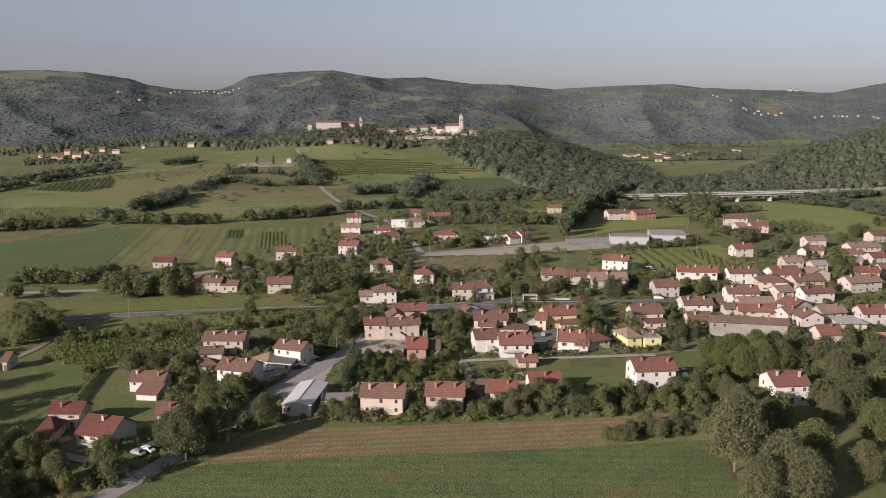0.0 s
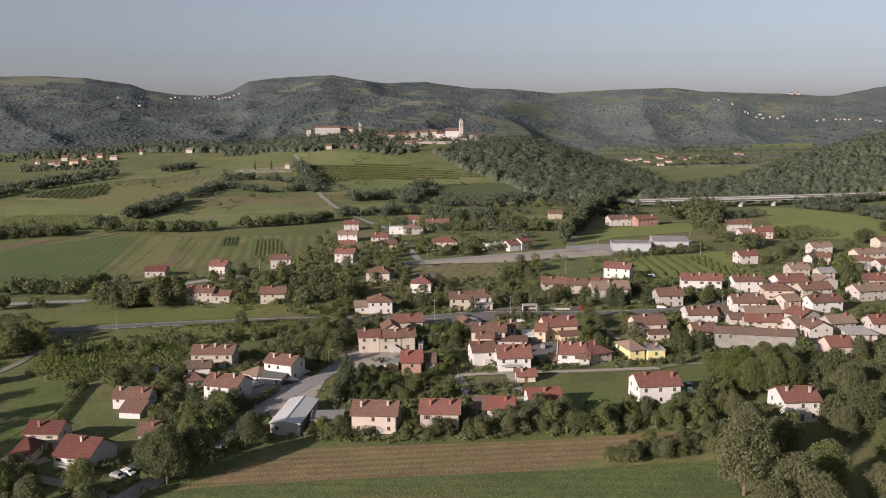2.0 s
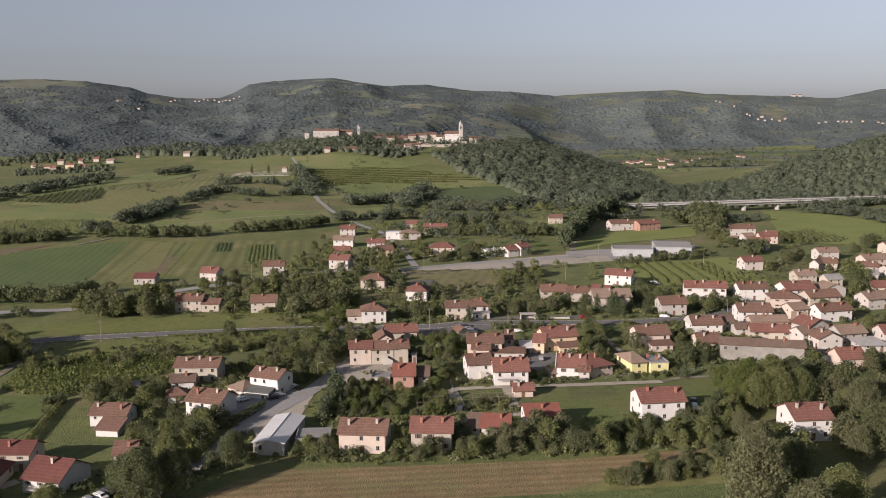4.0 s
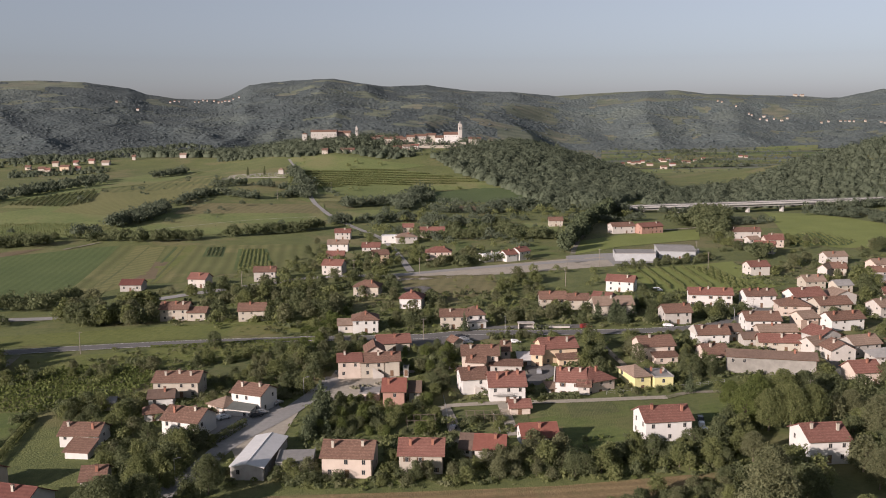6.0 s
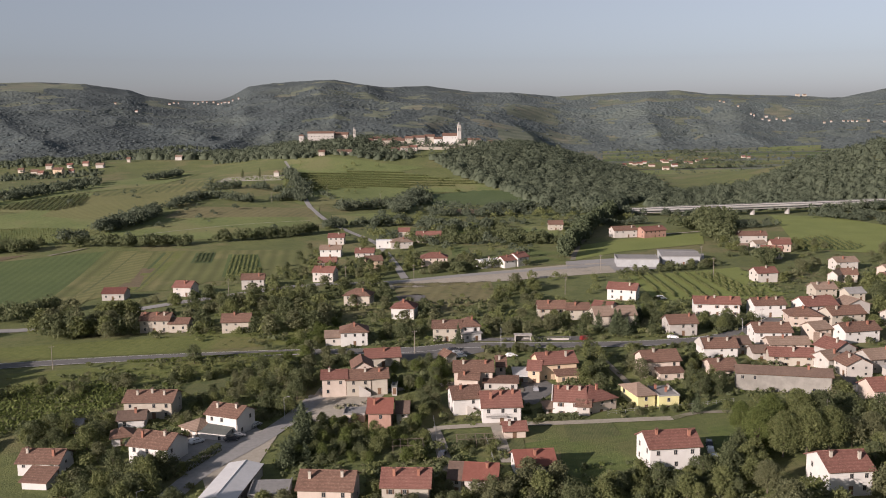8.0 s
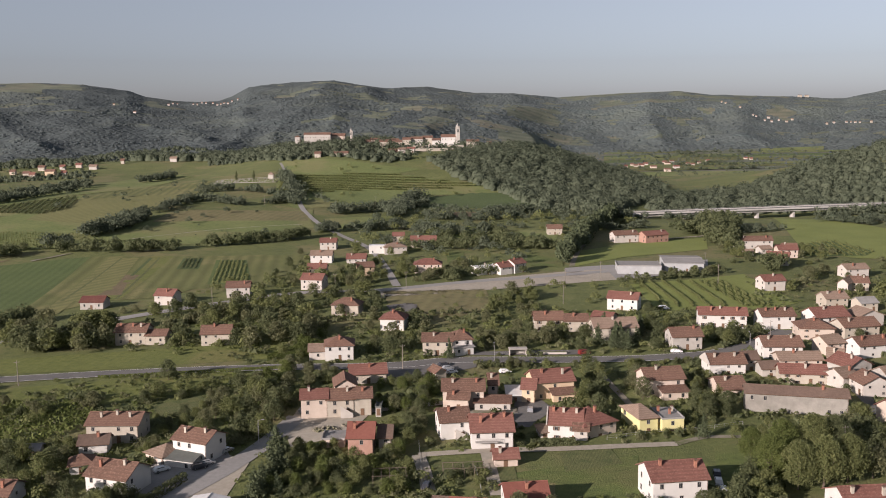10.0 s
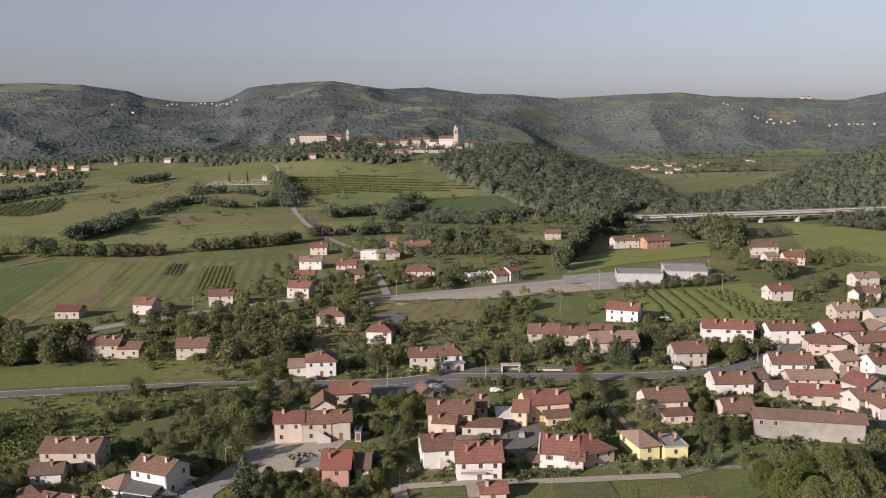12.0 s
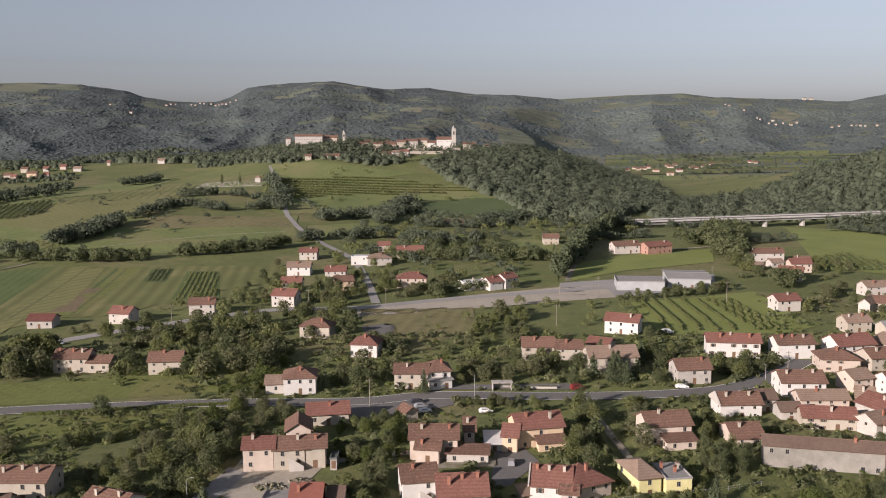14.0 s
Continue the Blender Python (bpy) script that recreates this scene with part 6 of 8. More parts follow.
house(124.6, 442.9, -8.0, 18.6, 8.5, 5.6, 3.60, 'gable', 2.2, 'bright', 'red', 2, 3, True)
house(145.4, 441.1, 4.0, 13.4, 9.0, 5.4, 3.60, 'gable', 2.2, 'bright', 'brown', 2, 3, True)
house(165.8, 441.0, 12.0, 14.6, 11.0, 5.2, 3.60, 'gable', 2.8, 'bright', 'red', 2, 1, True)
house(154.6, 424.4, -5.3, 12.6, 11.0, 4.5, 3.60, 'hip', 2.6, 'pink', 'brown', 2, 1, True)


# ---- the old houses on the rise ----
house(226.8, 555.6, 9.5, 12.6, 8.3, 4.7, 3.60, 'gable', 2.0, 'white', 'pale', 2, 1, False)
house(205.9, 515.7, -131.0, 8.4, 4.9, 4.4, 3.60, 'gable', 2.0, 'white', 'pale', 2, 0, False)
house(213.0, 519.2, -11.4, 8.9, 8.3, 4.2, 3.60, 'gable', 2.2, 'cream', 'brown', 2, 1, False)
house(184.6, 479.9, 8.5, 10.3, 8.3, 4.5, 3.60, 'gable', 2.2, 'cream', 'pale', 2, 2, False)
house(183.0, 444.5, -76.7, 9.3, 11.4, 4.5, 3.60, 'gable', 2.2, 'white', 'pale', 2, 0, True)
house(171.2, 426.0, 12.0, 15.0, 9.2, 4.5, 3.60, 'gable', 2.4, 'cream', 'brown', 2, 1, True)
house(163.9, 396.6, 12.9, 14.6, 8.3, 4.7, 3.60, 'gable', 2.2, 'bright', 'brown', 2, 2, True)
house(145.2, 370.6, -67.9, 9.3, 9.7, 4.5, 3.60, 'gable', 2.4, 'grey', 'red', 2, 1, True)
house(144.2, 379.2, -21.5, 4.8, 8.3, 4.7, 3.60, 'gable', 2.2, 'white', 'pale', 2, 1, True)
house(137.8, 359.2, 24.3, 6.0, 7.4, 4.0, 3.60, 'gable', 2.0, 'white', 'pale', 2, 1, True)
house(143.2, 351.3, -84.7, 8.4, 8.7, 4.2, 3.60, 'gable', 2.2, 'white', 'brown', 2, 1, True)
house(153.7, 357.4, 14.0, 10.8, 8.3, 4.7, 3.60, 'gable', 2.2, 'grey', 'pale', 2, 1, True)
house(157.4, 346.3, 0.0, 10.1, 8.3, 3.0, 3.60, 'hip', 2.0, 'white', 'grey', 2, 0, True)
house(138.8, 323.1, 9.1, 8.8, 8.3, 4.5, 3.60, 'gable', 2.6, 'pink', 'red', 2, 1, True)
house(170.5, 355.3, 4.0, 12.5, 9.2, 5.0, 3.60, 'gable', 2.4, 'white', 'red', 2, 2, True)
house(195.0, 421.3, 16.3, 17.5, 9.2, 4.7, 3.60, 'gable', 2.4, 'white', 'pale', 2, 2, True)
house(209.2, 446.9, -7.0, 11.1, 8.3, 4.7, 3.60, 'gable', 2.2, 'pink', 'red', 2, 1, True)
house(226.0, 456.2, 0.0, 12.2, 9.2, 4.7, 3.60, 'gable', 2.2, 'cream', 'brown', 2, 1, True)
house(243.4, 527.0, 11.6, 19.2, 9.2, 5.0, 3.60, 'gable', 2.2, 'pink', 'pale', 2, 2, False)
house(229.3, 507.0, -10.5, 9.2, 8.3, 4.2, 3.60, 'gable', 2.0, 'grey', 'brown', 2, 1, False)
house(222.1, 491.3, -9.7, 9.2, 7.4, 2.9, 3.60, 'gable', 1.6, 'grey', 'grey', 1, 0, False)
house(239.3, 496.2, 13.7, 14.0, 8.3, 4.2, 3.60, 'gable', 2.0, 'white', 'red', 2, 1, False)
house(150.5, 400.4, 16.7, 7.3, 8.3, 4.4, 3.60, 'gable', 2.0, 'pink', 'pale', 2, 0, True)
house(155.4, 310.0, -16.8, 8.9, 9.2, 4.7, 3.59, 'gable', 2.4, 'white', 'pale', 2, 1, True)
house(195.4, 471.8, 10.3, 8.0, 7.4, 3.9, 3.60, 'gable', 1.8, 'cream', 'grey', 2, 0, False)
house(281.1, 580.6, 18.5, 22.1, 8.3, 4.7, 3.60, 'gable', 2.2, 'cream', 'brown', 2, 1, False)
house(204.0, 607.0, -20.0, 8.4, 7.4, 3.5, 3.60, 'gable', 1.9, 'white', 'red', 2, 0, False)
house(208.5, 640.0, 15.0, 7.4, 6.4, 2.9, 3.60, 'gable', 1.6, 'white', 'pale', 1, 0, False)
house(224.0, 640.0, -12.0, 8.4, 7.4, 3.9, 3.60, 'gable', 2.0, 'pink', 'brown', 2, 1, False)
house(196.0, 632.0, 5.0, 5.6, 4.6, 2.4, 3.60, 'gable', 1.2, 'white', 'pale', 1, 0, False)


# ---- houses along the main road and beyond ----
house(77.7, 426.6, 4.6, 16.7, 11.0, 5.2, 3.26, 'gable', 2.6, 'cream', 'pale', 2, 1, True)
house(92.1, 479.6, -22.1, 13.3, 9.0, 5.2, 3.51, 'gable', 2.2, 'bright', 'red', 2, 1, False)
house(54.2, 443.1, 0.0, 11.4, 9.0, 5.0, 2.78, 'gable', 2.4, 'cream', 'brown', 2, 1, True)
house(65.2, 441.7, -0.0, 9.4, 8.0, 4.4, 3.00, 'gable', 2.0, 'cream', 'brown', 2, 1, True)
house(78.2, 449.6, -29.6, 8.4, 8.0, 3.6, 3.22, 'gable', 1.6, 'white', 'red', 1, 0, True)
house(100.9, 409.9, 6.2, 11.1, 9.0, 5.0, 3.60, 'gable', 2.4, 'grey', 'brown', 2, 1, True)
house(79.9, 355.4, 8.8, 12.0, 9.5, 5.4, 3.31, 'gable', 2.4, 'pink', 'brown', 2, 1, True)
house(82.5, 348.6, 8.8, 8.0, 3.6, 2.5, 3.31, 'mono', 0.7, 'pink', 'brown', 1, 0, True, name='porch', door=False)
house(-8.9, 452.8, -8.1, 10.1, 10.0, 5.0, 1.51, 'hip', 2.6, 'bright', 'red', 2, 1, True)
house(9.8, 410.6, -0.0, 11.0, 9.0, 5.4, 1.90, 'gable', 2.0, 'cream', 'brown', 2, 1, True)
house(18.2, 412.4, 8.8, 7.6, 10.0, 5.6, 2.08, 'hip', 2.4, 'bright', 'brown', 2, 1, True)
house(18.7, 407.8, 17.0, 7.6, 5.0, 3.0, 2.09, 'mono', 0.5, 'bright', 'grey', 1, 0, True)
house(-26.5, 407.9, 6.4, 10.4, 10.0, 5.6, 1.18, 'hip', 2.4, 'bright', 'brown', 2, 1, True)
house(-34.6, 409.0, 6.4, 6.4, 9.0, 3.2, 1.10, 'gable', 1.6, 'white', 'pale', 1, 0, True, door=False)
house(-56.6, 550.0, -10.6, 11.3, 10.0, 5.4, 0.55, 'gable', 2.4, 'white', 'red', 2, 1, False)
house(-59.7, 584.4, -0.0, 10.2, 9.0, 5.4, 0.58, 'gable', 2.2, 'cream', 'red', 2, 1, False)
house(-64.2, 634.7, 0.0, 13.1, 9.0, 5.0, 0.92, 'gable', 2.2, 'bright', 'pale', 2, 1, False)
house(-66.9, 687.4, 0.0, 10.9, 9.0, 5.0, 1.70, 'gable', 2.2, 'white', 'red', 2, 1, False)
house(-32.7, 667.2, 0.0, 10.1, 9.0, 5.0, 1.64, 'flat', 0.3, 'bright', 'white', 2, 0, False)
house(-21.4, 665.0, 12.4, 14.4, 10.0, 4.6, 1.74, 'hip', 2.0, 'white', 'pale', 2, 1, False)
house(-41.2, 618.6, -0.0, 11.2, 9.0, 5.0, 1.11, 'gable', 2.2, 'white', 'red', 2, 1, False)
house(-33.5, 587.1, 14.5, 9.3, 9.0, 5.0, 1.11, 'gable', 2.2, 'orange', 'brown', 2, 0, False)
house(2.0, 592.2, 0.0, 15.4, 10.0, 5.0, 1.77, 'hip', 2.4, 'pink', 'red', 2, 1, False)
house(-3.4, 691.4, 0.0, 16.9, 9.0, 5.0, 2.08, 'gable', 2.2, 'cream', 'red', 2, 1, False)
house(-21.6, 716.3, 0.0, 7.8, 9.0, 4.6, 2.19, 'gable', 2.0, 'cream', 'red', 2, 0, False)
house(33.9, 580.9, 20.4, 13.0, 9.0, 3.9, 2.43, 'flat', 0.3, 'bright', 'white', 2, 1, False)
house(43.6, 578.7, 30.0, 7.5, 8.0, 4.2, 2.69, 'gable', 2.0, 'bright', 'red', 2, 1, False)
house(51.0, 583.0, 40.0, 8.5, 8.0, 5.4, 2.69, 'gable', 2.0, 'bright', 'red', 2, 1, False)
house(-78.6, 435.0, 6.0, 11.5, 9.0, 4.8, 0.16, 'gable', 2.4, 'cream', 'brown', 2, 1, True)
house(-92.5, 534.0, 6.0, 11.5, 9.0, 5.2, -0.05, 'gable', 2.2, 'white', 'brown', 2, 1, False)
house(-124.3, 519.5, -10.8, 9.6, 9.0, 4.8, -0.80, 'gable', 2.4, 'white', 'red', 2, 1, False)
house(-113.6, 439.6, 0.0, 12.4, 9.0, 5.4, -0.57, 'gable', 2.3, 'cream', 'brown', 2, 3, True)
house(-103.4, 438.6, 0.0, 8.0, 8.0, 3.8, -0.40, 'gable', 1.6, 'cream', 'brown', 1, 0, True, door=False)
house(-158.3, 514.2, 0.0, 11.1, 9.0, 3.6, -1.47, 'gable', 2.0, 'grey', 'maroon', 1, 0, False, name='barn')
house(-32.0, 484.0, -8.0, 12.5, 9.0, 5.0, 1.02, 'hip', 2.3, 'cream', 'brown', 2, 1, True)
house(132.9, 697.0, 12.1, 16.8, 10.0, 5.2, 3.64, 'gable', 2.2, 'white', 'brown', 2, 1, False)
house(152.1, 694.9, 23.1, 18.0, 10.0, 5.2, 3.63, 'gable', 2.2, 'salmon', 'red', 2, 1, False)
house(117.7, 575.8, -5.9, 23.3, 18.0, 4.4, 3.60, 'flat', 0.3, 'sheet', 'grey', 1, 0, False, name='warehouse', sparse=0.6)
house(143.6, 584.3, -6.7, 20.9, 26.0, 5.2, 3.60, 'gable', 0.9, 'sheet', 'grey', 1, 0, False, name='warehouse', sparse=0.7)
house(209.4, 663.0, 0.0, 22.3, 9.0, 5.2, 3.61, 'gable', 2.2, 'white', 'brown', 2, 2, False)
house(202.0, 596.8, -25.0, 12.0, 9.0, 5.0, 3.60, 'gable', 2.2, 'white', 'red', 2, 1, False)
house(216.0, 623.1, 0.0, 11.3, 9.0, 5.0, 3.60, 'gable', 2.2, 'pink', 'red', 2, 0, False)
house(171.5, 521.3, 10.3, 10.8, 9.0, 5.0, 3.60, 'gable', 2.2, 'white', 'red', 2, 1, False)
house(90.4, 739.9, -0.0, 10.4, 9.0, 4.6, 3.60, 'gable', 2.2, 'cream', 'brown', 2, 0, False)
house(-150.5, 309.0, 0.0, 1.7, 8.0, 3.6, -1.33, 'gable', 2.0, 'white', 'brown', 1, 0, True)
house(-97.0, 312.5, 10.0, 3.2, 5.0, 2.4, -0.23, 'gable', 1.0, 'grey', 'grey', 1, 0, True, name='shed', door=False)


# ---- woods on the hills ----
woods('dense mixed wood on the hill beside the old town', [(-10.2, 1185.7), (34.8, 1236.1), (90.6, 1275.3), (341.2, 2840.2), (358.5, 2281.0), (262.9, 1352.0), (250.1, 1078.6), (198.3, 955.4), (152.2, 892.0), (98.7, 906.9), (71.8, 1002.9), (36.8, 1066.4), (11.0, 1122.0)], 7.0, 9, 14)
woods('dense wood over the far flank of the town hill', [(95, 1290), (190, 1240), (250, 1160), (270, 1200), (235, 1380), (150, 1400), (95, 1380)], 8.0, 9, 14)
woods('dense mixed wood covering the hill beyond the viaduct', [(190, 880), (300, 902), (400, 922), (640, 972), (760, 995), (800, 1215), (560, 1210), (440, 1190), (340, 1100), (220, 1030)], 7.5, 6, 11)
woods('dark wood on the back of the town hill', [(-60, 1330), (95, 1390), (95, 1470), (-60, 1470)], 9.0, 8, 12)
woods('dense wood along the ridge below the castle', [(-450, 1410), (-341, 1380), (-231, 1332), (-172, 1262), (-130, 1262), (-60, 1300), (-60, 1400), (-430, 1500)], 6.0, 9, 16)
woods('tree belt below the old town walls', [(-379.3, 2037.0), (-320.3, 2190.8), (-113.6, 1288.4), (-63.2, 1228.0), (-33.0, 1222.2), (-28.3, 1183.9), (-67.2, 1164.9), (-136.8, 1212.7), (-179.1, 1196.2), (-248.6, 1290.4), (-311.5, 1321.5), (-440.7, 1974.1)], 7.5, 5, 10)
woods('trees round the far hamlet', [(-656.9, 1313.9), (-609.7, 1372.4), (-773.7, 2054.4), (-692.2, 2114.1), (-602.6, 2165.6), (-438.5, 2021.7), (-430.3, 1982.6), (-589.5, 2117.0), (-484.6, 1352.0), (-584.2, 1313.9), (-633.6, 1266.5)], 10.0, 5, 9)
mountain_woods()
woods('trees round the hamlet gardens', [(-566.3, 1236.9), (-448.2, 1286.6), (-428.7, 1230.8), (-522.5, 1142.1)], 8.0, 3, 6)
woods('trees crowding the castle wall', [(-205, 1270), (-95, 1270), (-95, 1296), (-205, 1296)], 5.5, 11, 17)
scatter([(-195, 1254), (75, 1250), (75, 1288), (-195, 1288)], 210, 5, 10, label='garden trees in front of the old town houses')


# ---- hedgerows between the fields ----
valley_fields()
hedgerow([(-461.9, 908.1), (-423.4, 922.3), (-412.9, 994.0), (-395.2, 1099.1), (-369.0, 1043.6)], 8, 4, 8)
hedgerow([(-349.4, 1126.3), (-328.5, 1150.7), (-326.0, 1207.7)], 8, 5, 9)
hedgerow([(-422.9, 829.9), (-407.2, 886.3), (-392.0, 943.0), (-372.4, 1035.1)], 7, 4, 8)
hedgerow([(-232.2, 846.0), (-217.2, 916.7), (-173.1, 892.5), (-127.4, 921.4)], 9, 4, 8)
hedgerow([(-252.1, 694.9), (-248.4, 736.3), (-237.4, 775.7), (-235.0, 818.9)], 12, 5, 10)
hedgerow([(-236.5, 974.0), (-190.6, 985.2), (-148.6, 948.3), (-125.3, 905.7)], 9, 4, 8)
hedgerow([(-170.4, 1091.1), (-151.2, 1027.4), (-130.7, 945.5)], 10, 6, 10)
hedgerow([(-331.7, 646.8), (-298.7, 663.3), (-272.6, 670.4), (-235.8, 685.1), (-192.4, 681.8), (-157.5, 696.8), (-116.9, 713.6), (-84.4, 739.8)], 9, 4, 8)
hedgerow([(-329.1, 675.3), (-291.2, 685.0), (-252.1, 694.9)], 5, 3, 6)
hedgerow([(-87.1, 858.5), (-56.7, 881.2), (-24.7, 909.1), (-8.0, 926.9)], 10, 5, 9)
hedgerow([(-33.5, 845.7), (-25.6, 943.3), (-11.5, 980.4)], 12, 6, 11)
hedgerow([(-234.1, 452.1), (-212.2, 467.0), (-191.7, 467.0), (-177.8, 485.4)], 8, 4, 8)
hedgerow([(-209.7, 424.8), (-191.7, 432.7), (-172.8, 426.3), (-147.3, 430.4), (-123.4, 432.1)], 7, 4, 7)
hedgerow([(-7.5, 860.5), (35.0, 856.2), (90.2, 878.6), (134.7, 850.5), (161.4, 825.0)], 14, 5, 10, density=0.1)
hedgerow([(-21.1, 774.3), (16.8, 752.3), (55.0, 765.4), (85.7, 785.9)], 20, 4, 8, density=0.07)
hedgerow([(6.9, 694.5), (33.3, 706.2), (61.5, 678.2), (89.1, 664.0)], 18, 4, 8, density=0.07)
hedgerow([(80.8, 606.7), (91.2, 645.6), (107.1, 707.8), (134.0, 789.2), (150.0, 838.0)], 6, 7, 11, leaf='fir', density=0.42, label='tall dark tree belt along the lane', wide=0.27)
hedgerow([(150.0, 832.0), (176.0, 836.0), (215.0, 844.0), (246.0, 850.0)], 7, 3, 6, density=0.13)
hedgerow([(322.0, 868.0), (360.0, 876.0), (420.0, 888.0), (470.0, 898.0)], 10, 5, 9, density=0.13)
hedgerow([(196.0, 655.0), (198.0, 712.0), (226.0, 745.0)], 12, 6, 11, density=0.14, wide=0.38)
hedgerow([(-15.5, 677.6), (1.9, 680.6), (29.9, 673.9)], 7, 4, 7, density=0.16)
hedgerow([(0.5, 841.3), (36.4, 835.5), (68.2, 846.3), (113.5, 848.3)], 9, 3, 7, density=0.12)
hedgerow([(38.0, 809.2), (46.7, 752.4), (58.4, 686.1), (79.3, 682.5)], 6, 3, 6, density=0.14)
hedgerow([(-4.0, 792.0), (8.0, 735.0), (12.0, 690.0)], 6, 3, 6, density=0.13)
hedgerow([(4.0, 905.0), (48.0, 896.0), (97.0, 892.0)], 6, 2.5, 5, density=0.12)
hedgerow([(129.8, 758.8), (159.9, 767.7), (195.9, 759.6), (217.0, 735.0), (254.5, 751.6)], 8, 3, 6)
hedgerow([(187.6, 726.9), (214.9, 768.6), (192.8, 673.1)], 14, 7, 12)
hedgerow([(319.3, 810.5), (340.7, 767.7), (346.2, 711.4)], 10, 4, 7)
hedgerow([(339.8, 849.6), (357.5, 806.2), (379.1, 749.2)], 10, 3, 6)
hedgerow([(146.2, 888.9), (171.1, 904.1)], 14, 6, 10)
hedgerow([(12.6, 560.5), (30.9, 576.9), (56.3, 578.5)], 6, 3, 6)
hedgerow([(97.5, 536.6), (114.8, 547.6), (144.5, 556.6), (161.0, 566.0)], 5, 2, 4.5)
hedgerow([(184.9, 563.6), (196.6, 588.7)], 8, 4, 8, wide=0.4)
hedgerow([(-86.6, 759.3), (-49.7, 771.0), (-11.8, 791.2)], 12, 4, 8, density=0.1)
hedgerow([(-76.7, 861.9), (-141.9, 1028.9)], 4, 3, 6, density=0.05)
hedgerow([(-115.0, 274.7), (-119.8, 301.2), (-118.4, 307.8)], 3, 1.5, 3)
hedgerow([(70.8, 354.6), (81.2, 323.2)], 2, 1.5, 2.5, leaf='green')
vine_rows('terraced vineyard with dark rows along the slope', [(-169.7, 1086.7), (-57.4, 1112.3), (40.1, 1066.5), (42.6, 1046.5), (-89.0, 1003.1), (-152.7, 955.8)], 2, 13.5, tall=1.7, size=1.3, step=0.4, thick=0.6, leaf='green')
vine_rows('vineyard in straight rows on the ridge', [(-387.7, 854.8), (-381.5, 903.6), (-344.8, 965.9), (-319.1, 869.7), (-330.7, 843.7)], 104, 5.0, tall=1.8, size=1.1, step=0.7, leaf='dark')
vine_rows('leafy orchard rows in a walled plot', [(-142.8, 316.6), (-147.1, 338.9), (-132.0, 357.0), (-98.9, 360.0), (-92.2, 334.7), (-106.7, 314.1), (-123.9, 306.8)], 8, 3.2, tall=2.0, size=1.0, step=0.9, leaf='bright')
vine_rows('young vines in thin rows', [(-391.1, 747.5), (-316.9, 758.6), (-252.0, 747.2), (-258.2, 699.9), (-356.8, 680.1)], 25, 6, tall=1.5, size=1.0, step=1.8)
vine_rows('leafy green vegetable rows in the patchwork', [(-118.2, 572.0), (-131.0, 645.0), (-114.0, 644.0), (-96.0, 572.0)], 100, 2.6, tall=0.8, size=0.8, step=0.9, thick=0.3)
vine_rows('dark vegetable rows on a small plot', [(-149.0, 621.0), (-155.0, 654.0), (-144.0, 655.0), (-137.5, 620.0)], 100, 2.6, tall=0.8, size=0.8, step=0.9, thick=0.3, leaf='dark')
scatter([(-86.6, 759.3), (-23.9, 878.6), (63.6, 886.8), (137.7, 836.2), (104.5, 656.7), (42.9, 592.8), (-9.6, 640.1), (-61.5, 687.4)], 170, 2.5, 6.5)
scatter([(-86.6, 759.3), (-23.9, 878.6), (63.6, 886.8), (137.7, 836.2), (104.5, 656.7), (42.9, 592.8), (-9.6, 640.1), (-61.5, 687.4)], 120, 2.5, 6.5, leaf='green')
scatter([(-329.1, 675.3), (-273.8, 829.1), (-218.3, 972.9), (-125.3, 905.7), (-101.8, 732.2), (-207.1, 688.5)], 50, 2, 5)
scatter([(-451.0, 932.4), (-354.8, 1078.9), (-246.5, 1100.9), (-230.4, 973.3), (-312.4, 865.8)], 30, 2, 5)
scatter([(-184.9, 1185.8), (-31.2, 1156.0), (36.8, 1066.4), (34.9, 1010.6), (-99.4, 874.3), (-141.9, 1028.9)], 50, 2, 5, leaf='green')
scatter([(-137.0, 516.3), (-73.9, 645.5), (-29.7, 565.9), (-26.5, 503.6), (-84.7, 475.4)], 60, 3, 6.5, leaf='green')
scatter([(-1.3, 540.2), (73.0, 541.6), (84.8, 490.8), (60.3, 444.6), (-1.1, 451.0)], 34, 2, 4.5, leaf='green')
scatter([(88.0, 550.7), (115.3, 549.8), (96.4, 472.3), (79.2, 457.8)], 16, 2, 4, leaf='green')
scatter([(-439.9, 2028.4), (-297.9, 2172.9), (-18.1, 1232.4), (91.2, 1283.7), (-17.5, 1185.0), (-163.1, 1186.5), (-291.4, 1341.8)], 160, 5, 10)
for vx0, vx1 in ((112.0, 111.0), (117.4, 116.9), (124.0, 123.5), (131.2, 130.3), (138.0, 137.5), (143.0, 146.5), (146.7, 150.0), (150.0, 153.5), (153.2, 156.8)):
    vine_rows('straight dark row of vines on the bright plot', [(vx0 - 0.6, 545.0), (vx0 + 0.6, 545.0), (vx1 + 0.6, 480.0), (vx1 - 0.6, 480.0)], 90 + (vx0 - vx1) * 0.88, 1.2, tall=1.3, size=0.55, step=0.2, thick=0.16)
vine_rows('rows of vines under the viaduct', [(226.6, 624.3), (251.3, 679.1), (270.9, 691.3), (277.5, 641.8), (264.7, 624.9)], 80, 4.0, tall=1.4, size=0.9, step=1.0, thick=0.3)


